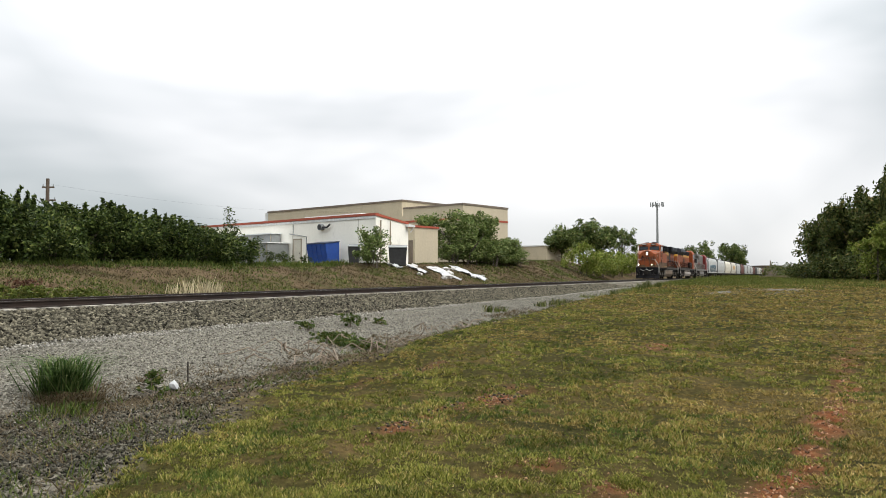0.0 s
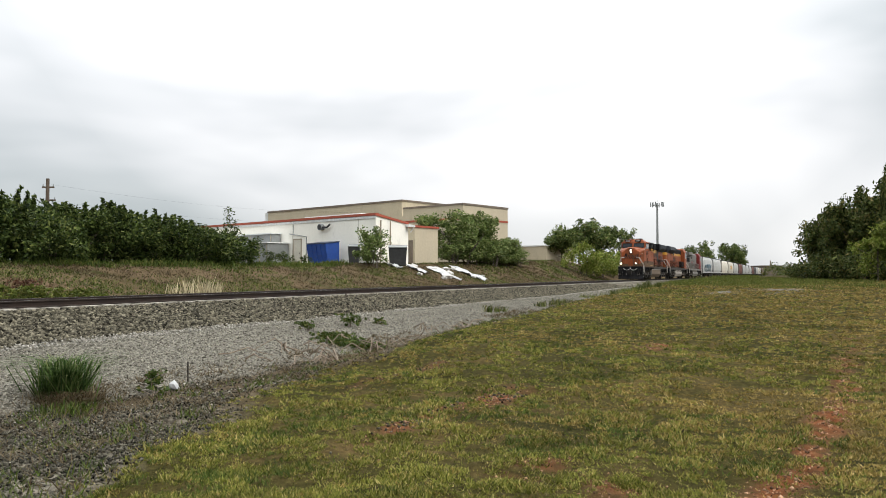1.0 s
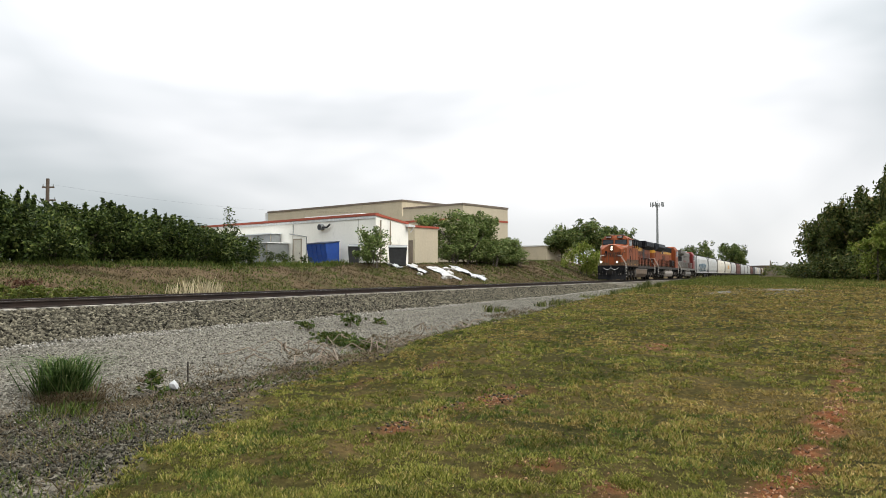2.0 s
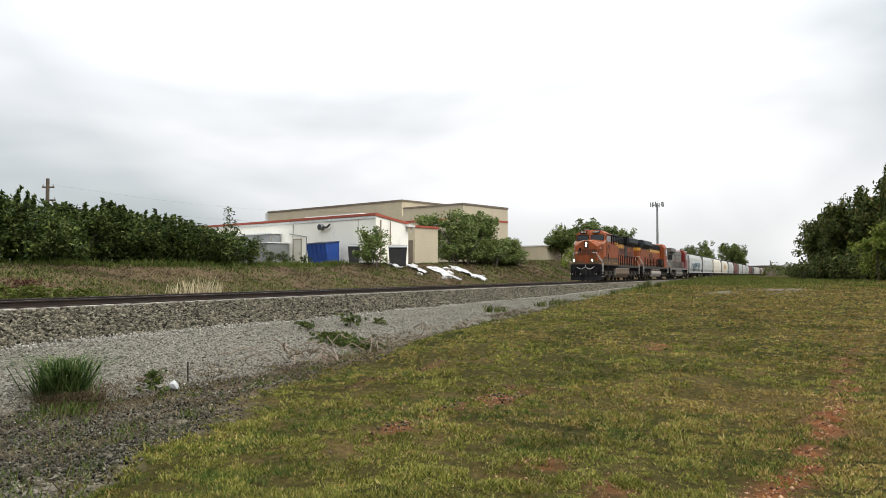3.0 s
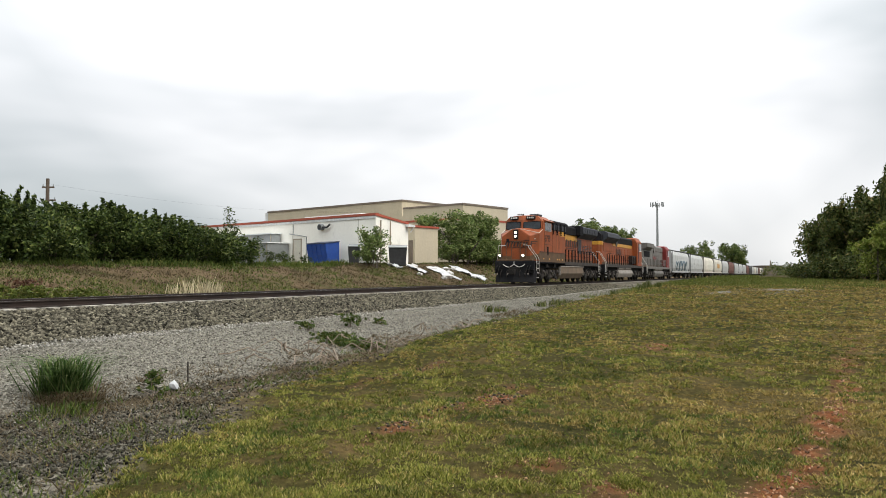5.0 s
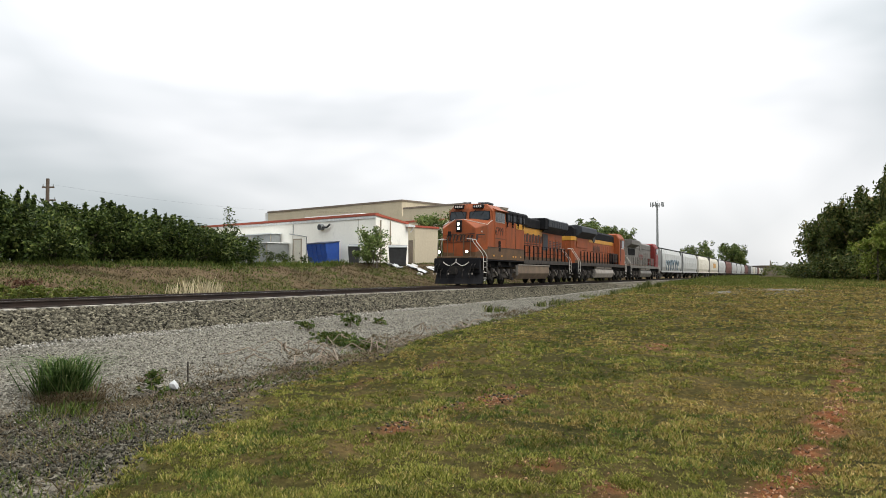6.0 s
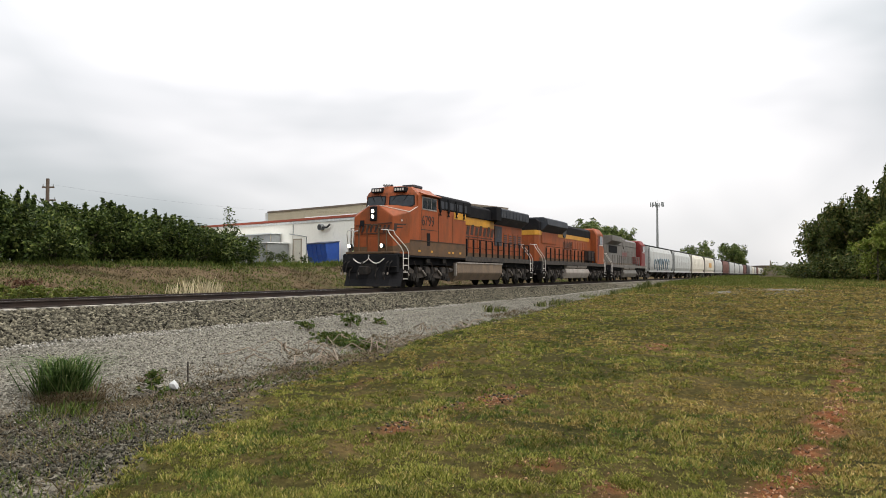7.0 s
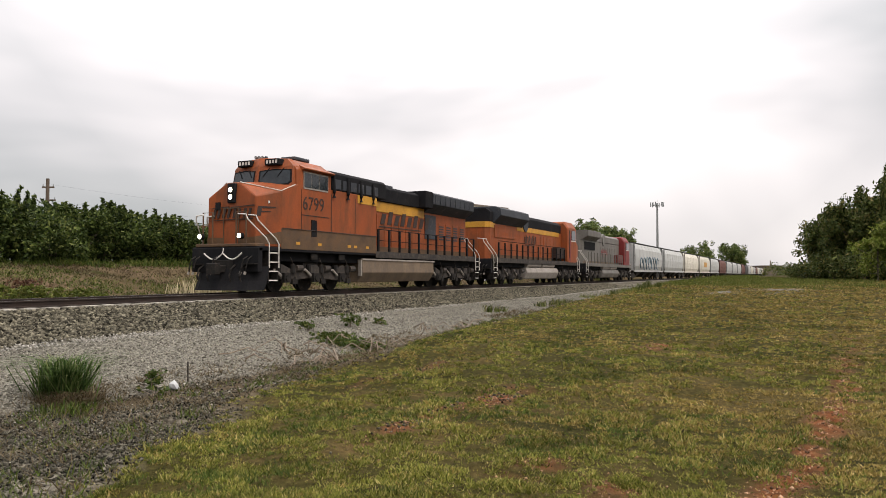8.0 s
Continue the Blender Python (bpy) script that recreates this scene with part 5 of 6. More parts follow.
def make_annex():
    b = thing("tan_annex", "small tan stucco annex with red roof edge", "building", at=building_pose(66.0, 33.4, 1.4))
    bm = bmesh.new()
    box(bm, 0, 2.5, -3.4, 0, 0, 3.85)
    w = part("wall", bm, M["tan"], b)
    bm = bmesh.new()
    box(bm, -0.1, 2.6, -3.5, 0.1, 3.852, 4.05)
    part("roof_edge", bm, M["fascia"], b)
    bm = bmesh.new()
    box(bm, 0.25, 1.0, 0, 0.05, 0.3, 2.6)
    part("door", bm, M["coping"], b, "grey-brown steel door")
    bm = bmesh.new()
    box(bm, 1.3, 2.2, 0, 0.04, 0.3, 3.8)
    part("pilaster", bm, M["tan_shadow"], w)


def make_far_wall():
    b = thing("beige_storage_building", "far low beige flat-roofed building", "building", at=building_pose(125.5, 38.3, 2.2))
    bm = bmesh.new()
    box(bm, 0, 12, -9, 0, 0, 3.3)
    w = part("wall", bm, M["tan"], b)
    bm = bmesh.new()
    box(bm, -0.1, 12, -9.1, 0.1, 3.302, 3.5)
    part("coping", bm, M["roofing"], b)
    bm = bmesh.new()
    box(bm, -0.02, 0, -8.6, -0.4, 0.2, 0.7)
    part("plinth", bm, M["tan_shadow"], w)
    far = thing("distant_building", "distant brown flat-roofed building among trees", "building", at=pose(520, 6, 0.0, 0, 0, 20))
    bm = bmesh.new()
    box(bm, 0, 30, 0, 12, 0, 5.6)
    part("wall", bm, M["coping"], far)
    bm = bmesh.new()
    box(bm, -0.5, 30.5, -0.5, 12.5, 5.6, 6.3)
    part("roof", bm, M["wood"], far)
    bm = bmesh.new()
    box(bm, 8, 8.6, 4, 4.6, 6.3, 9.5)
    part("chimney", bm, M["coping"], far)


def make_bin(x0, x1, d0, d1, z1, material, name, label):
    """A steel rubbish container with ribs, lid and pockets, standing by the white wall."""
    b = thing(name, label, "rubbish container", at=building_pose(57.5, 32.9, 1.5))
    bm = bmesh.new()
    loft(bm, [[(x0, d0, 0.12), (x1, d0, 0.12), (x1, d1 - 0.25, 0.12), (x0, d1 - 0.25, 0.12)],
              [(x0, d0, z1), (x1, d0, z1), (x1, d1, z1 - 0.2), (x0, d1, z1 - 0.2)]])
    body = part("body", bm, material, b, bevel=0.02)
    for k in range(5):
        bm = bmesh.new()
        x = x0 + 0.08 + (x1 - x0 - 0.2) * k / 4
        prism(bm, [(d1 - 0.25, 0.2), (d1 - 0.19, 0.2), (d1 + 0.05, z1 - 0.25), (d1, z1 - 0.25)], x, x + 0.07, "x")
        part("rib", bm, material, body)
    bm = bmesh.new()
    prism(bm, [(d0, z1 + 0.003), (d1 + 0.04, z1 - 0.19), (d1 + 0.04, z1 - 0.12), (d0, z1 + 0.09)], x0 - 0.04, x1 + 0.04, "x")
    part("lid", bm, M["navy"] if material is M["blue"] else M["dark"], b)
    for x in (x0 + 0.3, x1 - 0.5):
        bm = bmesh.new()
        box(bm, x, x + 0.2, d0 + 0.1, d1 - 0.35, 0, 0.12)
        part("skid", bm, M["dark"], b)


make_white_building()
make_lean_to()
make_tan_building()
make_annex()
make_far_wall()
make_bin(3.6, 6.2, 1.0, 2.6, 2.05, M["blue"], "blue_dumpster", "large blue steel rubbish container with ribbed front")


def make_dark_bins():
    for x, y, w, label in ((56.4, 30.9, 1.35, "dark navy rubbish container with lid"), (55.9, 34.6, 0.8, "small dark rubbish container beside the wall")):
        z = land1(x, y)
        b = thing("dark_dumpster", label, "rubbish container", at=pose(x, y, z, 0, 0, 0 - 62))
        bm = bmesh.new()
        loft(bm, [[(0, 0, 0), (w, 0, 0), (w, 1.2, 0), (0, 1.2, 0)], [(-0.1, -0.2, 1.5), (w + 0.1, -0.2, 1.5), (w + 0.1, 1.3, 1.7), (-0.1, 1.3, 1.7)]])
        part("body", bm, M["dark"], b, bevel=0.03)
        bm = bmesh.new()
        loft(bm, [[(-0.12, -0.25, 1.503), (w + 0.12, -0.25, 1.503), (w + 0.12, 1.32, 1.703), (-0.12, 1.32, 1.703)], [(-0.12, -0.25, 1.56), (w + 0.12, -0.25, 1.56), (w + 0.12, 1.32, 1.78), (-0.12, 1.32, 1.78)]])
        part("lid", bm, M["grey"], b)


make_dark_bins()


# ---- poles, tower, wires ----
def make_utility_pole():
    x, y = 48.2, 62.3
    z = land1(x, y)
    p = thing("utility_pole", "weathered timber utility pole with two crossarms", "utility pole", at=pose(x, y, z, 0, 0, 25))
    bm = bmesh.new()
    tube(bm, [(0, 0, -0.5), (0, 0, 4), (0, 0, 9.4 - z + 0.1)], 0.2, 10, 0.15)
    part("pole", bm, M["wood"], p)
    top = 9.4 - z
    for zz, a, c in ((top - 0.7, -0.5, 0.6), (top - 1.9, -0.1, 0.75)):
        bm = bmesh.new()
        box(bm, -0.06, 0.06, -c, -a, zz - 0.07, zz + 0.07)
        arm = part("crossarm", bm, M["wood"], p)
        for yy in (-c + 0.08, -a - 0.08):
            bm = bmesh.new()
            tube(bm, [(0, yy, zz + 0.07), (0, yy, zz + 0.26)], 0.05, 8, 0.035)
            part("insulator", bm, M["grey"], arm)
    bm = bmesh.new()
    for k in range(2):
        pts = []
        for i in range(15):
            f = i / 14
            pts.append((x + 62 * f + 0.3 * k, y - 5.5 * f, 9.0 - 1.5 * k + 2.2 * f - 4 * 1.3 * f * (1 - f)))
        tube(bm, pts, 0.004, 4)
    me = mesh_of("overhead_wire", bm, M["dark"])
    tagged(new("overhead_wire", me), "thin slack overhead wires between poles", "wire")


def make_cell_tower():
    x, y = 327.6, 51.5
    t = thing("cell_tower", "tall grey monopole cell tower with antenna panels", "cell tower", at=pose(x, y, land1(x, y)))
    top = 30.6 - land1(x, y)
    bm = bmesh.new()
    tube(bm, [(0, 0, 0), (0, 0, top / 2), (0, 0, top)], 0.6, 12, 0.36)
    part("mast", bm, M["grey"], t)
    for k in range(3):
        a = k * math.tau / 3 + 0.4
        c, s = math.cos(a), math.sin(a)
        bm = bmesh.new()
        tube(bm, [(0, 0, top - 0.8), (2.2 * c, 2.2 * s, top - 0.8)], 0.12, 6)
        tube(bm, [(2.2 * c - 1.5 * s, 2.2 * s + 1.5 * c, top - 0.8), (2.2 * c + 1.5 * s, 2.2 * s - 1.5 * c, top - 0.8)], 0.1, 6)
        part("antenna_arm", bm, M["grey"], t)
        for j in (-1.4, 0, 1.4):
            bm = bmesh.new()
            q = Matrix.Translation((2.3 * c - j * s, 2.3 * s + j * c, top - 0.6)) @ Matrix.Rotation(a, 4, "Z")
            box(bm, -0.12, 0.12, -0.18, 0.18, -0.9, 1.0, q)
            part("antenna_panel", bm, M["grey"], t)
    bm = bmesh.new()
    box(bm, -1.6, 1.6, -0.1, 0.1, top - 3.2, top - 3.05)
    part("lower_arm", bm, M["grey"], t)
    bm = bmesh.new()
    tube(bm, [(0, 0, top), (0, 0, top + 1.6)], 0.06, 5)
    part("lightning_rod", bm, M["grey"], t)


make_utility_pole()
make_cell_tower()


# ---- plants ----
def leaves_at(centres, per, spread, size, rng, flat=0.35):
    """Small bent leaves (two triangles a leaf) scattered round clump centres; arrays of verts and faces."""
    n = len(centres) * per
    c = np.repeat(centres, per, 0)
    sp = np.repeat(np.broadcast_to(spread, (len(centres),)), per)
    d = rng.normal(size=(n, 3))
    d /= np.linalg.norm(d, axis=1, keepdims=True)
    pos = c + d * (sp * rng.random(n) ** 0.45)[:, None] * np.array([1, 1, 0.8])
    a = rng.normal(size=(n, 3))
    a[:, 2] *= 0.7
    a /= np.linalg.norm(a, axis=1, keepdims=True)
    b = np.cross(a, rng.normal(size=(n, 3)))
    b /= np.linalg.norm(b, axis=1, keepdims=True)
    s = size * (0.6 + 0.8 * rng.random(n))[:, None]
    v = np.stack([pos - a * s, pos - b * s * 0.42, pos + a * s, pos + b * s * 0.42 + np.cross(a, b) * s * 0.15], 1).reshape(-1, 3)
    f = np.arange(n * 4).reshape(n, 4)
    return v, f


def tree_meshes(seed, height, radius, trunk_h, clumps, per, leaf, material, trunk_r=0.16, shape="round", spread=0.75, shoots=0):
    """Trunk with limbs that reach the clumps of a crown with an uneven outline."""
    rng = np.random.default_rng(seed)
    cs = []
    lobes = [(rng.normal(size=3) * np.array([0.55, 0.55, 0.35]), 0.45 + 0.35 * rng.random()) for _ in range(9)]
    mid = np.array([0, 0, (trunk_h + height) / 2])
    half = np.array([radius, radius, (height - trunk_h) / 2])
    while len(cs) < clumps:
        lo, sz = lobes[rng.integers(len(lobes))]
        d = rng.normal(size=3)
        d /= np.linalg.norm(d)
        p = lo + d * sz * rng.random() ** 0.4
        if shape == "bush":
            p[2] = rng.uniform(-1, 1) * (1 - 0.35 * min(1, np.hypot(p[0], p[1])))
        q = mid + p * half
        if q[2] > trunk_h * 0.6 and q[2] < height:
            cs.append(q)
    cs = np.array(cs)
    sp = spread * (0.55 + 0.75 * rng.random(len(cs)))
    # leaders that stand out of the crown, thinning upward
    spires = []
    for k in range(shoots):
        a, r = rng.random() * math.tau, radius * 0.9 * rng.random() ** 0.5
        foot = np.array([r * math.cos(a), r * math.sin(a), height * (0.78 - 0.12 * r / radius)])
        tip = foot + np.array([rng.normal() * 0.25, rng.normal() * 0.25, height * (0.14 + 0.24 * rng.random())])
        spires.append((foot, tip))
    v, f = leaves_at(cs, per, sp, leaf, rng)
    if spires:
        steps = np.linspace(0.0, 1.0, 9)
        along = np.concatenate([foot + (tip - foot) * steps[:, None] for foot, tip in spires])
        v2, f2 = leaves_at(along, 13, np.tile(spread * (0.5 - 0.34 * steps), len(spires)), leaf * 1.05, rng)
        v, f = np.vstack([v, v2]), np.vstack([f, f2 + len(v)])
    v[:, 2] = np.maximum(v[:, 2], 0.05)
    crown = np_mesh("crown", v, f, material)
    bm = bmesh.new()
    stems = 1 if shape == "round" else 4
    for s in range(stems):
        bx, by = (0, 0) if stems == 1 else rng.normal(size=2) * radius * 0.25
        topz = trunk_h + (height - trunk_h) * (0.6 if stems == 1 else 0.5)
        tip = (bx * 2 + rng.normal() * 0.2 * radius, by * 2 + rng.normal() * 0.2 * radius, topz)
        tube(bm, [(bx, by, -0.3), (bx * 1.2, by * 1.2, topz * 0.35), (bx * 1.6 + 0.1, by * 1.6, topz * 0.7), tip], trunk_r, 7, trunk_r * 0.25)
    for foot, tip in spires:
        tube(bm, [(foot[0] * 0.5, foot[1] * 0.5, height * 0.2), tuple(foot), tuple(tip)], trunk_r * 0.5, 5, trunk_r * 0.1)
    for k in rng.choice(len(cs), min(16, len(cs)), replace=False):
        e = cs[k]
        st = np.array([0, 0, max(0.2, min(e[2] * 0.55, height * 0.55))])
        m = (st + e) / 2 + rng.normal(size=3) * 0.12 * radius
        tube(bm, [tuple(st), tuple(m), tuple(e)], trunk_r * 0.4, 5, trunk_r * 0.08)
    return crown, mesh_of("trunk", bm, M["bark"])


def plant(name, meshes, label, category, x, y, group="", rz=0.0, s=(1, 1, 1), sink=0.05):
    t = thing(name, label, category, group, at=pose(x, y, land1(x, y) - sink, 0, 0, rz))
    for n, me in zip(("crown", "trunk"), meshes):
        o = new(n, me)
        o.parent = t
    t.scale = s
    return t


def make_plants():
    R = random.Random(5)
    hedge = [tree_meshes(11 + k, 2.9, 1.9, 0.0, 80, 78, 0.105, M["hedge"], 0.03, "bush", 0.55, shoots=14) for k in range(4)]
    # thicket along the top of the far bank: front row, then a taller back row
    for i, k in enumerate((0.95, 1.0, 0.92, 0.98, 0.84, 1.0, 0.96, 0.88, 0.74)):
        plant("shrub", hedge[i % 4], "dense dark green shrub in the trackside thicket", "shrub", 19.0 + 2.45 * i, 35.0 + R.uniform(-0.6, 0.6), "thicket shrubs", R.uniform(0, 360),
              (1, 1, k * 1.12))
    for i, k in enumerate((1.2, 1.15, 1.18, 1.15, 0.95, 1.12, 1.08, 0.95, 0.82)):
        plant("shrub", hedge[(i + 1) % 4], "dense dark green shrub in the trackside thicket", "shrub", 18.0 + 2.9 * i, 38.5 + R.uniform(-0.8, 0.8), "thicket shrubs", R.uniform(0, 360),
              (1.12, 1.12, k * 1.14))
    thin = [tree_meshes(31 + k, 2.7, 1.1, 0.3, 26, 60, 0.11, M["hedge"], 0.04, "bush", 0.5) for k in range(2)]
    for i, (u, v, k) in enumerate(((41.0, 36.0, 1.0), (43.0, 36.8, 0.85), (45.5, 38.2, 0.75), (47.5, 39.0, 0.55), (45.0, 34.6, 0.42), (47.5, 35.2, 0.40), (41.5, 33.6, 0.5), (50.2, 35.2, 0.3))):
        plant("sapling_shrub", thin[i % 2], "thin leggy green shrub at the bank top", "shrub", u, v, "bank-top shrubs", R.uniform(0, 360), (k, k, k))
    sap = tree_meshes(41, 4.6, 0.5, 1.2, 16, 34, 0.1, M["hedge"], 0.04, "round", 0.4)
    plant("sapling", sap, "slender sapling rising over the shrubs", "tree", 47.6, 40.4, "", 10)
    by_wall = tree_meshes(44, 3.3, 1.35, 0.2, 46, 70, 0.12, M["light_leaf"], 0.05, "bush", 0.5)
    plant("shrub", by_wall, "light green shrub before the white wall", "shrub", 53.2, 30.8, "", 20)
    cedar = [tree_meshes(51 + k, 6.3, 2.5, 0.2, 130, 95, 0.15, M["light_leaf"], 0.12, "bush", 0.75) for k in range(2)]
    plant("bushy_tree", cedar[0], "broad bushy green tree on the bank", "tree", 73.5, 33.0, "bank trees", 0, (1, 1, 0.93))
    plant("bushy_tree", cedar[1], "broad bushy green tree on the bank", "tree", 79.0, 32.4, "bank trees", 60, (0.95, 0.95, 0.95))
    plant("bushy_tree", cedar[0], "low bushy green tree on the bank", "tree", 84.5, 31.2, "bank trees", 130, (0.7, 0.7, 0.5))
    plant("bushy_tree", cedar[1], "low bushy green tree on the bank", "tree", 89.0, 32.0, "bank trees", 200, (0.7, 0.7, 0.5))
    for u, v, k in ((71.8, 32.0, 0.75), (75.5, 31.2, 0.9), (79.5, 30.6, 0.85), (82.5, 30.2, 0.7), (86.5, 30.0, 0.65)):
        plant("shrub", by_wall, "light green shrub at the foot of the bank trees", "shrub", u, v, "shrubs under the bank trees", 50 * u, (k * 1.5, k * 1.5, k))
    lime = [tree_meshes(61 + k, 3.6, 2.0, 0.2, 50, 60, 0.16, M["bright_leaf"], 0.06, "bush", 0.7) for k in range(2)]
    for i, (u, v, k) in enumerate(((104, 26.4, 1.25), (108, 26.0, 0.9), (113, 25.8, 1.05), (119, 25.6, 1.15), (127, 26.0, 1.1), (136, 26.5, 1.1), (146, 26.8, 1.2), (160, 27, 1.2))):
        plant("roadside_bush", lime[i % 2], "yellow-green bush beside the track", "shrub", u, v, "trackside bushes", 70 * i, (0.85, 0.85, k))
    oak = [tree_meshes(71 + k, 10.5, 4.4, 1.6, 120, 70, 0.30, M["oak"], 0.3, "round", 1.25) for k in range(3)]
    field = [tree_meshes(171 + k, 10.5, 4.4, 1.6, 120, 70, 0.30, M["field_oak"], 0.3, "round", 1.25) for k in range(2)]
    airy = tree_meshes(76, 10.5, 3.4, 2.6, 46, 46, 0.30, M["field_oak"], 0.22, "round", 1.0)
    for i, (u, v, k, kz) in enumerate(((129, 36.6, 0.62, 0.58), (136, 35.3, 0.85, 0.80), (145, 34.2, 0.75, 0.74), (250, 28.7, 0.75, 0.86), (460, 29.8, 1.4, 1.72), (478, 30.5, 1.0, 1.2))):
        plant("tree", field[i % 2], "leafy dark green broadleaf tree beyond the track", "tree", u, v, "trees beyond the track", 47 * i, (k, k, kz))
    for i, (u, v, k, kz) in enumerate(((158.5, 32.2, 0.72, 0.76), (280, 27.5, 0.85, 1.16), (300, 27.0, 0.7, 0.95))):
        plant("tree", airy, "thin-crowned tree beyond the track, sky showing through", "tree", u, v, "trees beyond the track", 80 * i, (k, k, kz))
    # wood along the near side, running back along the line
    for i, (u, v, k, kz) in enumerate(((98, -3.4, 0.5, 0.80), (93, -5.2, 0.62, 0.84), (88.5, -7.6, 0.66, 0.86), (82, -8.9, 0.24, 1.02), (90, -6.2, 0.55, 0.78), (83, -11.6, 0.62, 1.0), (80, -14.5, 0.9, 1.1), (104, -6, 0.8, 0.8), (112, -4.6, 0.7, 0.62),
                                      (96, -10, 0.9, 0.9), (90, -13, 0.9, 1.05), (74, -15, 1.0, 1.1), (126, -6, 0.9, 0.7))):
        plant("tree", oak[(i + 1) % 3], "dense dark green tree at the wood's edge", "tree", u, v, "wood edge", 61 * i + 15, (k, k, kz))
    low = [tree_meshes(81 + k, 3.0, 1.9, 0.1, 46, 60, 0.18, M["oak"], 0.06, "bush", 0.75) for k in range(2)]
    for i, (u, v, k) in enumerate(((80, -8.6, 0.85), (83, -6.4, 0.85), (86, -4.8, 0.85), (89, -3.7, 0.8), (93, -2.6, 0.75), (78, -10.6, 0.95), (99, -1.6, 0.7), (107, -1.5, 0.7), (118, -0.6, 0.7), (76, -12.5, 1.0), (84, -7.6, 1.2), (90, -5, 1.2), (95, -3.4, 1.1))):
        plant("undergrowth_shrub", low[i % 2], "dark green undergrowth at the foot of the wood", "shrub", u, v, "undergrowth", 53 * i, (k, k, k))
    gold = tree_meshes(91, 5.5, 1.8, 0.6, 50, 60, 0.2, M["bright_leaf"], 0.1, "round", 0.8)
    plant("young_tree", gold, "yellow-green young tree before the dark wood", "tree", 74.5, -6.6, "", 0, (0.7, 0.7, 0.9))
    # far tree line closing the view
    rng = np.random.default_rng(99)
    cs = []
    for k in range(420):
        u = rng.uniform(380, 720)
        v = rng.uniform(-40, 14) if rng.random() < 0.75 else rng.uniform(26, 70)
        cs.append((u, v, 0.6 + 4.6 * rng.random()))
    v, f = leaves_at(np.array(cs), 40, 2.2, 0.55, rng)
    tagged(new("far_woods", np_mesh("far_woods", v, f, M["oak"])), "far tree line along the railway", "woods", kind="stuff")


make_plants()


# ---- loose white sheeting and rubble on the bank ----
def make_debris():
    rng = np.random.default_rng(17)
    sheets = (((68.6, 30.4), (66.0, 26.4), 1.5, "crumpled white plastic sheeting lying down the bank"), ((63.0, 30.2), (60.2, 26.8), 1.5, "crumpled white plastic sheeting lying down the bank"),
              ((59.5, 30.6), (57.8, 28.4), 0.9, "torn piece of white sheeting on the bank"), ((56.0, 30.8), (56.2, 29.6), 0.5, "torn piece of white sheeting on the bank"))
    for (u0, v0), (u1, v1), w, label in sheets:
        nx, ny = 16, 8
        top, bot = [], []
        d = np.array([u1 - u0, v1 - v0])
        side = np.array([-d[1], d[0]]) / np.linalg.norm(d)
        ph = rng.random(6) * 6
        for i in range(nx):
            for j in range(ny):
                f, g = i / (nx - 1), j / (ny - 1) - 0.5
                ragged = 1 + 0.25 * math.sin(f * 9 + ph[0])
                p = np.array([u0, v0]) + d * (f + 0.05 * math.sin(g * 8 + ph[1])) + side * w * g * ragged
                z = land1(*p) + 0.12 + 0.08 * math.sin(f * 11 + g * 5 + ph[2]) * math.cos(g * 7 + ph[3]) + 0.12 * max(0, math.sin(g * 6 + f * 4 + ph[4])) + rng.normal() * 0.03
                top.append((p[0], p[1], z))
                bot.append((p[0], p[1], z - 0.03))
        idx = np.arange(nx * ny).reshape(nx, ny)
        q = np.stack([idx[:-1, :-1], idx[1:, :-1], idx[1:, 1:], idx[:-1, 1:]], -1).reshape(-1, 4)
        rim = list(idx[:, 0]) + list(idx[-1, 1:]) + list(idx[-2::-1, -1]) + list(idx[0, -2:0:-1])
        n = nx * ny
        edge = [(a, b, b + n, a + n) for a, b in zip(rim, rim[1:] + rim[:1])]
        me = np_mesh("plastic_sheet", top + bot, np.vstack([q, q[:, ::-1] + n, np.array(edge)]), M["debris"])
        tagged(new("plastic_sheet", me), label, "plastic sheet", "sheeting on the bank")
    for k in range(16):
        u, v = rng.uniform(56, 69), rng.uniform(26.8, 30.8)
        bm = bmesh.new()
        bmesh.ops.create_icosphere(bm, subdivisions=1, radius=0.22 + 0.3 * rng.random())
        for vert in bm.verts:
            vert.co *= 0.7 + 0.6 * rng.random()
            vert.co.z *= 0.6
        ob = new("rubble_block", mesh_of("rubble_block", bm, M["rubble"]))
        ob.location = (u, v, land1(u, v) + 0.05)
        tagged(ob, "broken pale concrete lump on the bank", "rubble", "rubble on the bank")


make_debris()


# ---- loose stone ----
OCTA = np.array([(1, 0, 0), (-1, 0, 0), (0, 1, 0), (0, -1, 0), (0, 0, 1), (0, 0, -1)], float)
OCTF = np.array([(0, 2, 4), (2, 1, 4), (1, 3, 4), (3, 0, 4), (2, 0, 5), (1, 2, 5), (3, 1, 5), (0, 3, 5)])


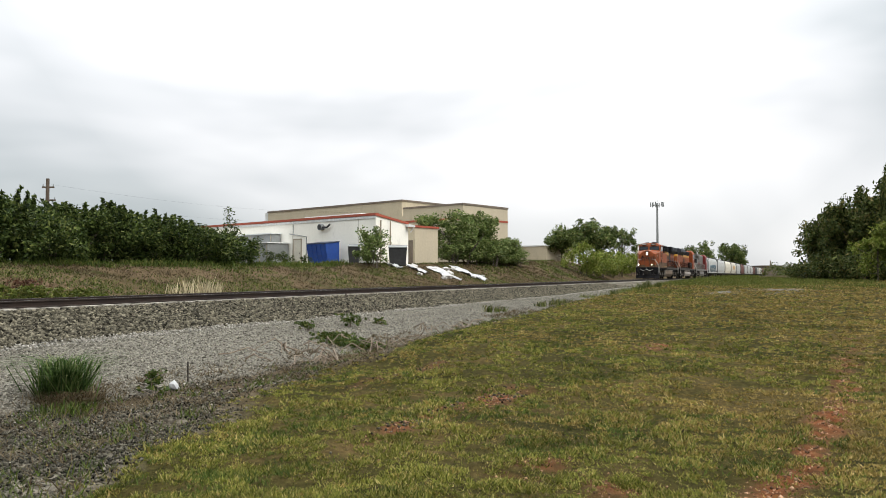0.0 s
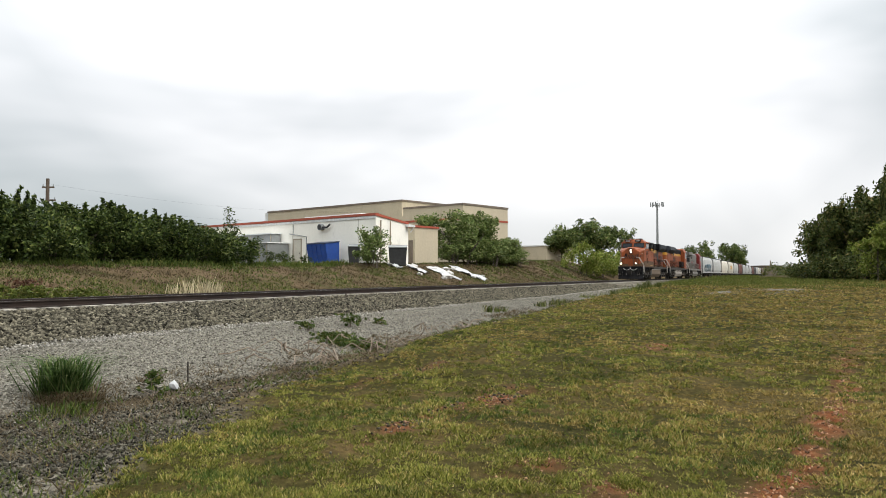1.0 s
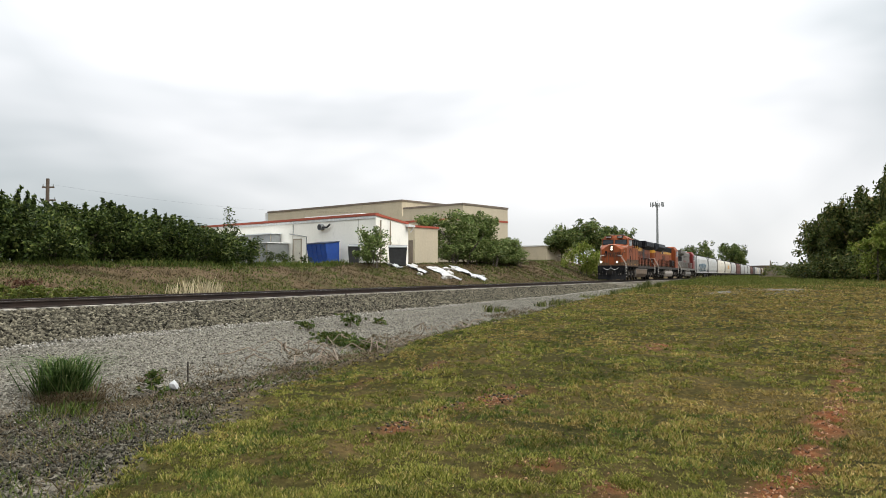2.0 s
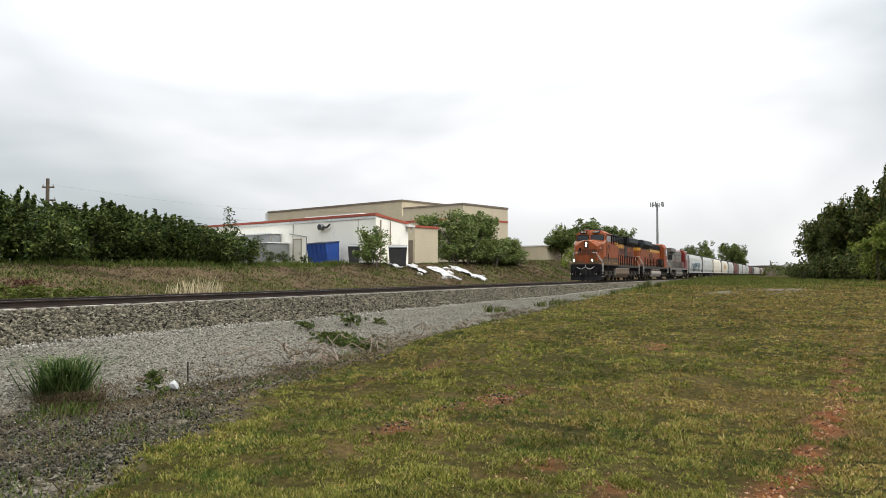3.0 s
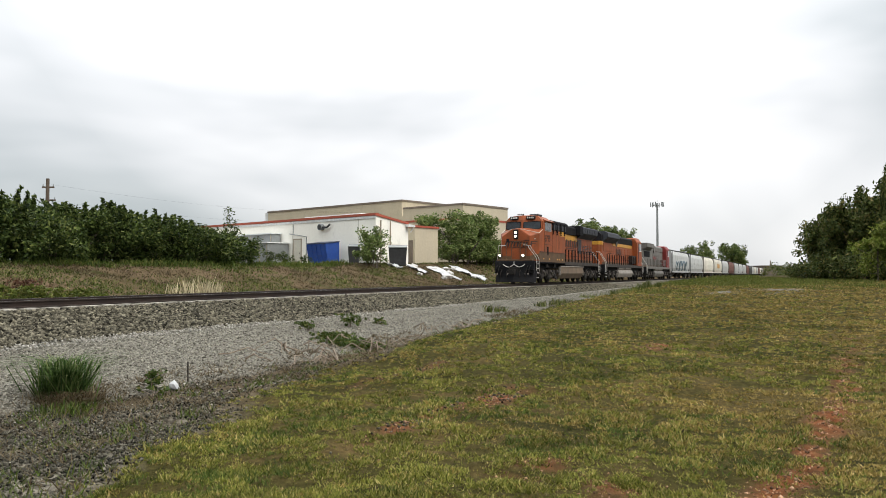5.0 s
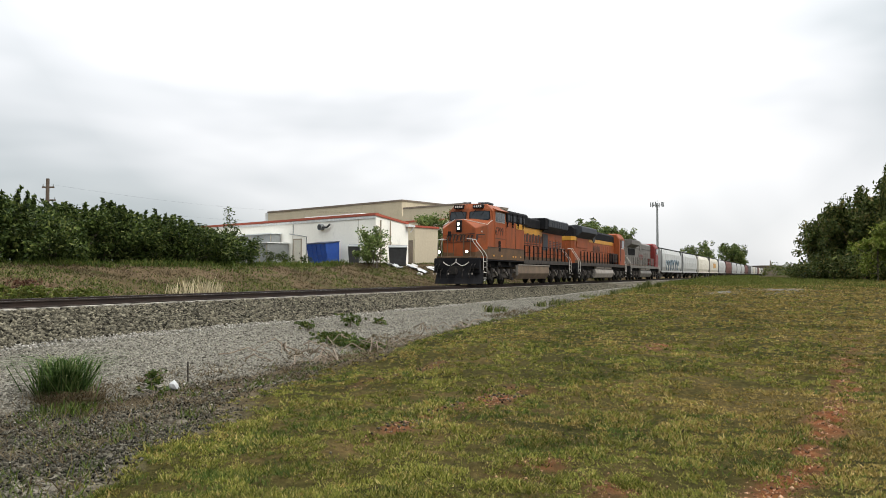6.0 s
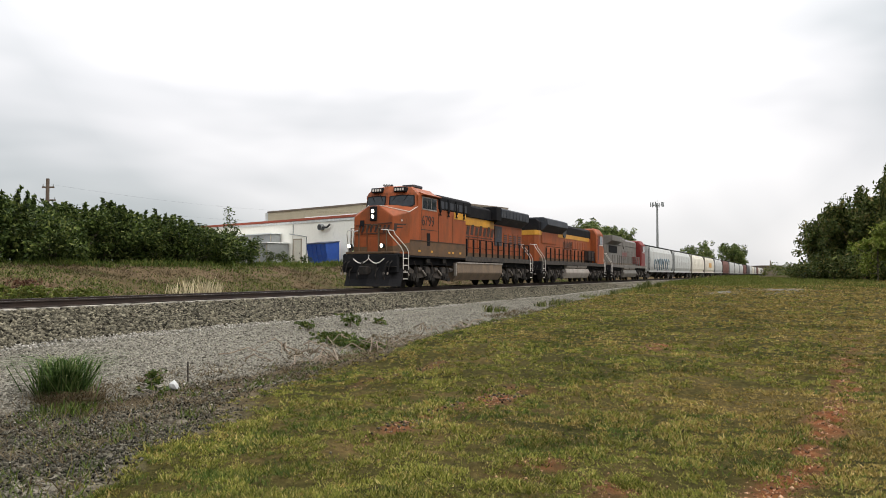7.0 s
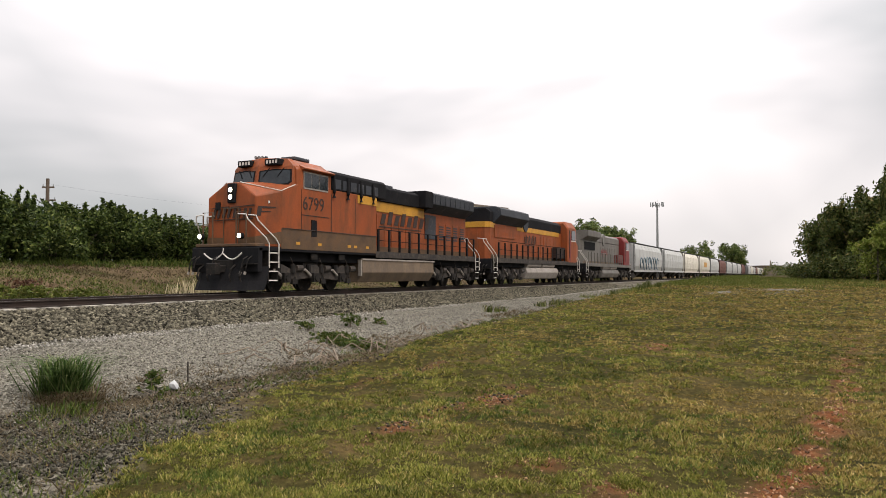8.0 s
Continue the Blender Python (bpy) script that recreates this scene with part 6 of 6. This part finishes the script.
def stones(name, label, us, vs, lo, hi, material, seed, lift=0.25):
    rng = np.random.default_rng(seed)
    n = len(us)
    size = lo + (hi - lo) * rng.random(n) ** 2
    v = np.repeat(OCTA[None], n, 0) * (0.6 + 0.8 * rng.random((n, 6, 1)))
    v += rng.normal(size=(n, 6, 3)) * 0.22
    v[:, :, 2] *= 0.75
    a = rng.random(n) * math.tau
    c, s = np.cos(a)[:, None], np.sin(a)[:, None]
    t = rng.normal(size=(n, 1)) * 0.5
    x, y, z = v[:, :, 0] * c - v[:, :, 1] * s, v[:, :, 0] * s + v[:, :, 1] * c, v[:, :, 2]
    y, z = y * np.cos(t) - z * np.sin(t), y * np.sin(t) + z * np.cos(t)
    ctr = np.stack([us, vs, land(us, vs) + size * lift], -1)
    verts = (np.stack([x, y, z], -1) * size[:, None, None] + ctr[:, None, :]).reshape(-1, 3)
    faces = (OCTF[None] + (np.arange(n) * 6)[:, None, None]).reshape(-1, 3)
    tagged(new(name, np_mesh(name, verts, faces, material)), label, "gravel", kind="stuff")


def scatter(n, u0, u1, v0, v1, weight, rng, near=1.0):
    """Places inside a rectangle of the plan, kept where weight(u, v) wins; near > 1 crowds the low u end."""
    out_u, out_v = [], []
    got = 0
    while got < n:
        u = u0 + (u1 - u0) * rng.random(n) ** near
        v = v0 + (v1 - v0) * rng.random(n)
        keep = rng.random(n) < weight(u, v)
        out_u.append(u[keep])
        out_v.append(v[keep])
        got += int(keep.sum())
    return np.concatenate(out_u)[:n], np.concatenate(out_v)[:n]


def make_stone():
    rng = np.random.default_rng(23)
    u, v = scatter(60000, 6, 75, 13.9, 17.2, lambda a, b: fields(a, b)[0], rng, 1.6)
    stones("ballast_stones", "grey-brown crushed ballast beside the rail", u, v, 0.022, 0.066, M["stone_dark"], 1)
    u, v = scatter(60000, 3, 80, 8.6, 14.6, lambda a, b: fields(a, b)[1] * 0.9, rng, 2.0)
    stones("pale_gravel", "pale grey crushed gravel shoulder", u, v, 0.010, 0.034, M["stone_pale"], 2)
    u, v = scatter(6500, 6, 70, 13.75, 14.35, lambda a, b: np.clip(2.2 * patchy(a, b, 0.8, 6.0) - 0.3, 0, 1), rng, 1.5)
    stones("shoulder_lip_stones", "paler clean gravel along the ballast toe", u, v, 0.014, 0.042, M["stone_lip"], 6, 0.4)
    u, v = scatter(46000, 2.0, 14, 3.2, 10.2, lambda a, b: np.clip((0.25 + fields(a, b)[0]) * (1 - fields(a, b)[3]) * (b < 9.9) * (2.4 * patchy(a, b, 1.3, 8.0) - 0.35), 0, 1), rng, 1.2)
    stones("ditch_stones", "dark and pale stones strewn in the ditch", u, v, 0.006, 0.024, M["ditch_stone"], 3, 0.45)
    u, v = scatter(7000, 2.0, 40, 6.0, 10.4, lambda a, b: 0.6 * (1 - fields(a, b)[3]) * np.clip(2.4 * patchy(a, b, 1.1, 5.0) - 0.6, 0.03, 1), rng, 1.4)
    stones("pale_ditch_stones", "pale stones strewn in the ditch", u, v, 0.008, 0.026, M["stone_pale"], 4)
    u, v = scatter(2600, 3.0, 18, -3.5, 6.5, lambda a, b: fields(a, b)[2] + 0.004, rng, 1.2)
    stones("lawn_pebbles", "small pale pebbles in the bare earth", u, v, 0.006, 0.02, M["red_pebble"], 5)


make_stone()


# ---- grass ----
def blades(us, vs, zs, h, w, lean, rng, segs=1):
    """Tapered blades: one triangle each, or with segs = 2 a bent blade of three."""
    n = len(us)
    a = rng.random(n) * math.tau
    dx, dy = np.cos(a), np.sin(a)
    b = rng.random(n) * math.tau
    ln = lean * h * ((0.3 + rng.random(n)) if segs == 1 else 1.5 * rng.random(n))
    base = np.stack([us, vs, zs - 0.01], -1)
    side = np.stack([dx * w, dy * w, 0 * w], -1)
    off = np.stack([np.cos(b) * ln, np.sin(b) * ln, h], -1)
    if segs == 1:
        v = np.stack([base - side, base + side, base + off], 1).reshape(-1, 3)
        return v, np.arange(n * 3).reshape(n, 3)
    mid = base + off * np.array([0.4, 0.4, 0.74])
    tip = base + off * np.array([1.25, 1.25, 0.84])
    v = np.stack([base - side, base + side, mid - side * 0.85, mid + side * 0.85, tip], 1).reshape(-1, 3)
    k = (np.arange(n) * 5)[:, None]
    f = np.concatenate([k + np.array([[0, 1, 3]]), k + np.array([[0, 3, 2]]), k + np.array([[2, 3, 4]])], 1).reshape(-1, 3)
    return v, f


def turf(name, label, us, vs, h0, h1, w0, material, seed, per=6, spread=0.05, lean=0.6, far_w=0.0006, grow=0.0, tall=None):
    rng = np.random.default_rng(seed)
    n = len(us)
    tuft = (0.5 + 1.0 * rng.random(n) ** 1.5) * (1.0 if tall is None else tall)
    u = np.repeat(us, per) + rng.normal(size=n * per) * spread
    v = np.repeat(vs, per) + rng.normal(size=n * per) * spread
    r = np.hypot(u, v)
    h = (h0 + (h1 - h0) * rng.random(n * per)) * np.repeat(tuft, per) * (1 + r * grow)
    w = w0 + far_w * r
    vv, ff = blades(u, v, land(u, v), h, w, lean, rng)
    tagged(new(name, np_mesh(name, vv, ff, material)), label, "grass", kind="stuff")


def make_grass():
    rng = np.random.default_rng(31)

    def fan(n, r0, r1, a0, a1):
        r = r0 * (r1 / r0) ** rng.random(n)
        a = np.radians(a0 + (a1 - a0) * rng.random(n))
        return r * np.cos(a), r * np.sin(a)

    # the lawn grows in tussocks with worn, thatchy hollows between them
    u, v = fan(150000, 3.6, 80, -10, 62)
    tus = np.clip(2.3 * patchy(u, v, 4.6, 6.0) * (0.7 + 0.6 * patchy(u, v, 0.9, 1.0)) - 0.72, 0, 1)
    far = np.clip((np.hypot(u, v) - 14) / 14, 0, 1)
    tus = tus + (0.55 - tus) * far * 0.75
    keep = rng.random(len(u)) < np.clip(fields(u, v)[3] * (0.42 + 1.1 * tus), 0.0, 1) * (v < turf_edge(u) + 0.6)
    u, v, tus = u[keep], v[keep], tus[keep]
    parched = patchy(u, v, 0.45, 12.0) + 0.25 * patchy(u, v, 2.2, 7.0)
    pick = rng.random(len(u))
    # dry share rises with distance: drier crest, plus far haze put into the colour
    dry = pick < np.clip(1.5 * parched - 0.66 - (v - 1.0) / 22 + np.hypot(u, v) / 60, 0.06, 0.85)
    # more brown thatch nearby also paints in the shade of the near gaps
    dead = ~dry & (pick > np.clip(0.66 + 0.6 * tus + 0.3 * np.clip((np.hypot(u, v) - 12) / 15, 0, 1), 0.5, 0.97))
    green = ~dry & ~dead
    tall = 0.55 + 0.75 * tus
    turf("dry_lawn_grass", "short dry yellow-brown lawn grass", u[dry], v[dry], 0.010, 0.034, 0.0034, M["dry_lawn"], 40, 11, 0.022, 1.0, 0.0011, 0.02, tall[dry])
    turf("dead_lawn_thatch", "matted brown dead grass between the tussocks", u[dead], v[dead], 0.008, 0.022, 0.003, M["thatch"], 39, 8, 0.035, 2.0, 0.0008, 0.02, tall[dead])
    turf("lawn_grass", "short worn lawn grass, green and straw mixed", u[green], v[green], 0.011, 0.036, 0.0034, M["grass"], 41, 11, 0.02, 0.9, 0.0011, 0.02, tall[green])
    u, v = scatter(14000, -9, 9, -9, 4.5, lambda a, b: fields(a, b)[3] * ((np.hypot(a, b) < 3.7) | (np.degrees(np.arctan2(b, a)) < -9) | (a < 0)), rng)
    turf("lawn_grass", "short worn lawn grass round the viewpoint", u, v, 0.011, 0.034, 0.004, M["grass"], 53, 8, 0.04, 1.0)
    u, v = fan(30000, 3.8, 45, -8, 60)
    keep = rng.random(len(u)) < np.clip(fields(u, v)[3] * (3.4 * patchy(u, v, 1.3, 9.0) - 1.85 + 0.05 * v), 0, 1) * (v < turf_edge(u) + 0.4)
    turf("lawn_tufts", "taller green tufts in the lawn", u[keep], v[keep], 0.02, 0.06, 0.003, M["weed"], 42, 10, 0.03, 1.0, 0.0008)
    u, v = scatter(8000, 15, 115, 23.2, 35, lambda a, b: np.clip(2.6 * patchy(a, b, 0.33, 5.0) - 1.05 + 0.6 * np.clip((26 - a) / 8, 0, 1) + 0.5 * np.clip((b - 30) / 3, 0, 1), 0.04, 1), rng, 1.3)
    turf("bank_grass", "rough dry and green grass on the bank", u, v, 0.03, 0.15, 0.008, M["bank_green"], 43, 9, 0.22, 1.0)
    u, v = scatter(5000, 15, 115, 23.0, 34, lambda a, b: np.clip(1.9 - 2.6 * patchy(a, b, 0.33, 5.0), 0.05, 1), rng, 1.3)
    turf("bank_straw", "dry straw grass on the bank", u, v, 0.03, 0.13, 0.006, M["twiggrass"], 44, 9, 0.25, 1.2)
    u, v = scatter(1500, 16, 52, 31.5, 34.6, lambda a, b: np.clip(2.4 * patchy(a, b, 0.5, 2.0) - 0.5, 0, 1), rng)
    turf("thicket_undergrowth", "dark rank growth at the foot of the thicket", u, v, 0.10, 0.36, 0.010, M["weed"], 52, 10, 0.22, 0.7)
    # tall dry stalks behind the rail
    u, v = scatter(24, 25.8, 28.9, 24.6, 25.6, lambda a, b: 0 * a + 1, rng)
    turf("straw_stalks", "tall pale dry grass stalks behind the rail", u, v, 0.35, 0.7, 0.009, M["straw"], 45, 8, 0.12, 0.45)
    u, v = scatter(700, 13, 75, 22.2, 24.2, lambda a, b: np.clip(2.4 * patchy(a, b, 0.4, 3.0) - 0.7, 0, 1), rng)
    turf("verge_grass", "green grass along the far side of the ballast", u, v, 0.15, 0.4, 0.007, M["weed"], 46, 14, 0.15, 0.5)
    # rank growth between lawn and line, further along
    u, v = scatter(2600, 60, 190, 7.0, 14.0, lambda a, b: np.clip((a - 78) / 25 + 0.6 * lump(a * 0.4, b * 0.7, 2.0), 0, 1), rng, 1.6)
    turf("rank_grass", "tall yellow-green grass and weeds beside the line", u, v, 0.15, 0.42, 0.012, M["lime"], 47, 12, 0.25, 0.5, 0.0003)
    u, v = scatter(1800, 58, 120, -6, 8.0, lambda a, b: np.clip((a - 52) / 20 + 0.6 * lump(a * 0.4, b * 0.7, 4.0), 0, 1), rng, 1.3)
    turf("field_edge_grass", "rough grass at the lawn's far edge", u, v, 0.06, 0.22, 0.012, M["lime"], 48, 12, 0.25, 0.5, 0.0003)
    u, v = scatter(1500, 40, 80, -7, 11.5, lambda a, b: np.clip(3.0 * patchy(a, b, 0.35, 8.0) - 1.45 + 0.3 * (b > 6), 0, 1), rng)
    turf("crest_weeds", "uneven weeds along the crest of the lawn", u, v, 0.06, 0.26, 0.008, M["lime"], 51, 10, 0.2, 0.6, 0.0003)
    # dead stalks and thin weeds in the ditch
    u, v = scatter(1500, 4, 40, 5.0, 10.6, lambda a, b: (1 - fields(a, b)[3]) * np.clip(2.4 * patchy(a, b, 0.9, 7.0) - 0.75, 0, 1), rng, 1.2)
    turf("ditch_stubble", "dead straw and thin weeds in the ditch", u, v, 0.03, 0.11, 0.004, M["twiggrass"], 49, 9, 0.1, 1.8)
    u, v = scatter(600, 3, 40, 4.0, 9.9, lambda a, b: (1 - fields(a, b)[3]) * np.clip(2.6 * patchy(a, b, 0.9, 1.0) - 1.0, 0, 1), rng, 1.2)
    turf("ditch_weeds", "small green weeds in the ditch", u, v, 0.03, 0.12, 0.004, M["weed"], 50, 10, 0.08, 1.0)


def clump(name, label, u, v, n, h, spread, material, seed, lean=0.7, w=0.01, dead=0):
    rng = np.random.default_rng(seed)
    t = thing(name, label, "weed", at=pose(u, v, land1(u, v) - 0.02))
    x, y = rng.normal(size=n) * spread, rng.normal(size=n) * spread
    vv, ff = blades(x, y, 0 * x, h * (0.45 + 0.6 * rng.random(n)), w * (0.6 + 0.7 * rng.random(n)), lean, rng, 2)
    o = new("blade_tuft", np_mesh("blade_tuft", vv, ff, material))
    o.parent = t
    if dead:
        x, y = rng.normal(size=dead) * spread * 1.8 - 0.1, rng.normal(size=dead) * spread * 1.6 - 0.25
        vv, ff = blades(x, y, 0 * x, h * 0.35 * (0.3 + 0.7 * rng.random(dead)), 0.7 * w + 0 * x, 2.2, rng, 2)
        o = tagged(new("dead_growth", np_mesh("dead_growth", vv, ff, M["twiggrass"])), "dry brown dead growth", kind="stuff")
        o.parent = t
    return t


def leafy_weed(name, label, u, v, h, radius, n, leaf, material, seed, sticks=5):
    rng = np.random.default_rng(seed)
    t = thing(name, label, "weed", at=pose(u, v, land1(u, v) - 0.02))
    cs = np.stack([rng.normal(size=n) * radius * 0.5, rng.normal(size=n) * radius * 0.5, h * (0.2 + 0.8 * rng.random(n))], -1)
    vv, ff = leaves_at(cs, 14, 0.16 * max(h, 0.35), leaf, rng)
    vv[:, 2] = np.maximum(vv[:, 2], 0.02)
    o = new("leaves", np_mesh("leaves", vv, ff, material))
    o.parent = t
    for k in range(sticks):
        bm = bmesh.new()
        e = cs[k % n]
        tube(bm, [(0, 0, 0), tuple(e * np.array([0.5, 0.5, 0.6])), tuple(e)], 0.008, 5, 0.004)
        part("stem", bm, M["twig"], t)


def make_weeds():
    clump("grass_clump", "large clump of long green grass with dead blades at its foot", 8.15, 10.1, 760, 0.84, 0.14, M["clump_blade"], 61, 0.95, 0.010, 900)
    clump("grass_clump", "thin dry grass clump beside the large one", 7.5, 9.2, 160, 0.26, 0.22, M["weed"], 62, 0.9, 0.007, 160)
    leafy_weed("leggy_weed", "leggy green weed with yellowing leaves", 9.1, 9.25, 0.42, 0.2, 26, 0.035, M["clover"], 63)
    leafy_weed("leafy_weed", "small round leafy weed in the gravel", 17.85, 12.4, 0.26, 0.24, 30, 0.04, M["clover"], 64)
    leafy_weed("leafy_weed", "upright leafy weed in the gravel", 19.7, 12.15, 0.38, 0.32, 40, 0.045, M["clover"], 65)
    leafy_weed("leafy_weed", "upright leafy weed in the gravel", 21.0, 11.9, 0.22, 0.3, 16, 0.04, M["clover"], 66)
    for k, (u, v, r) in enumerate(((17.3, 11.2, 0.45), (16.8, 10.8, 0.5), (16.4, 10.4, 0.5), (16.5, 9.9, 0.45), (16.6, 9.5, 0.4))):
        leafy_weed("creeping_weed", "low creeping green weed patch in the gravel", u, v, 0.14, r, 70, 0.04, M["clover"], 67 + k, 0)
    for k, (u, v, h) in enumerate(((28.9, 11.2, 0.5), (29.6, 11.0, 0.35), (33.8, 10.6, 0.4), (35.4, 10.4, 0.5), (36.5, 10.3, 0.4), (40, 8.6, 0.55), (47, 8.4, 0.6), (49.5, 8.4, 0.7), (51, 8.0, 0.5))):
        clump("upright_weed", "small upright green weed in the gravel", u, v, 70, h * 0.9, 0.16, M["bank_green"], 80 + k, 0.6, 0.014)
    for k, (u, v, h, r) in enumerate(((17.8, 24.4, 0.7, 0.8), (18.8, 24.8, 0.7, 0.8), (19.9, 24.3, 0.6, 0.8), (20.9, 24.8, 0.5, 0.7), (16.8, 25.2, 0.8, 0.8))):
        leafy_weed("bank_weed", "rank green weed at the foot of the bank", u, v, h, r, 70, 0.07, M["lime"], 95 + k)
    leafy_weed("dead_bush", "red-brown dead bush at the foot of the bank", 19.0, 25.7, 0.7, 0.6, 90, 0.05, M["rustleaf"], 110, 8)
    rng = np.random.default_rng(7)
    # dead branches lying in the ditch
    for k in range(40):
        u, v = (rng.uniform(13, 17), rng.uniform(8.6, 10.8)) if k < 28 else (rng.uniform(18.5, 23), rng.uniform(8.4, 10.4))
        a, ln = rng.uniform(0, 6.28), rng.uniform(0.4, 1.3)
        bm = bmesh.new()
        pts = []
        for i in range(5):
            f = i / 4
            x, y = ln * (f - 0.5) * math.cos(a) + rng.normal() * 0.03, ln * (f - 0.5) * math.sin(a) + rng.normal() * 0.03
            pts.append((x, y, land1(u + x, v + y) - land1(u, v) + 0.03 + 0.34 * math.sin(f * 3.1) * rng.random()))
        tube(bm, pts, 0.018, 5, 0.006)
        ob = new("dead_branch", mesh_of("dead_branch", bm, M["twig"]))
        ob.location = (u, v, land1(u, v))
        tagged(ob, "grey dead branch lying in the ditch", "branch", "dead branches in the ditch")
    bm = bmesh.new()
    tube(bm, [(0, 0, -0.05), (0.005, 0.01, 0.36)], 0.013, 6)
    ob = new("metal_stake", mesh_of("metal_stake", bm, M["rail"]))
    ob.location = (10.5, 9.85, land1(10.5, 9.85))
    tagged(ob, "thin rusty stake standing in the gravel", "stake")
    bm = bmesh.new()
    bmesh.ops.create_icosphere(bm, subdivisions=1, radius=0.085)
    for vert in bm.verts:
        vert.co *= 0.7 + 0.6 * rng.random()
        vert.co.z *= 1.0
    ob = new("white_rock", mesh_of("white_rock", bm, M["debris"]))
    ob.location = (9.6, 9.3, land1(9.6, 9.3) + 0.08)
    tagged(ob, "single white rock at the gravel's edge", "rock")


make_grass()
make_weeds()


motions()
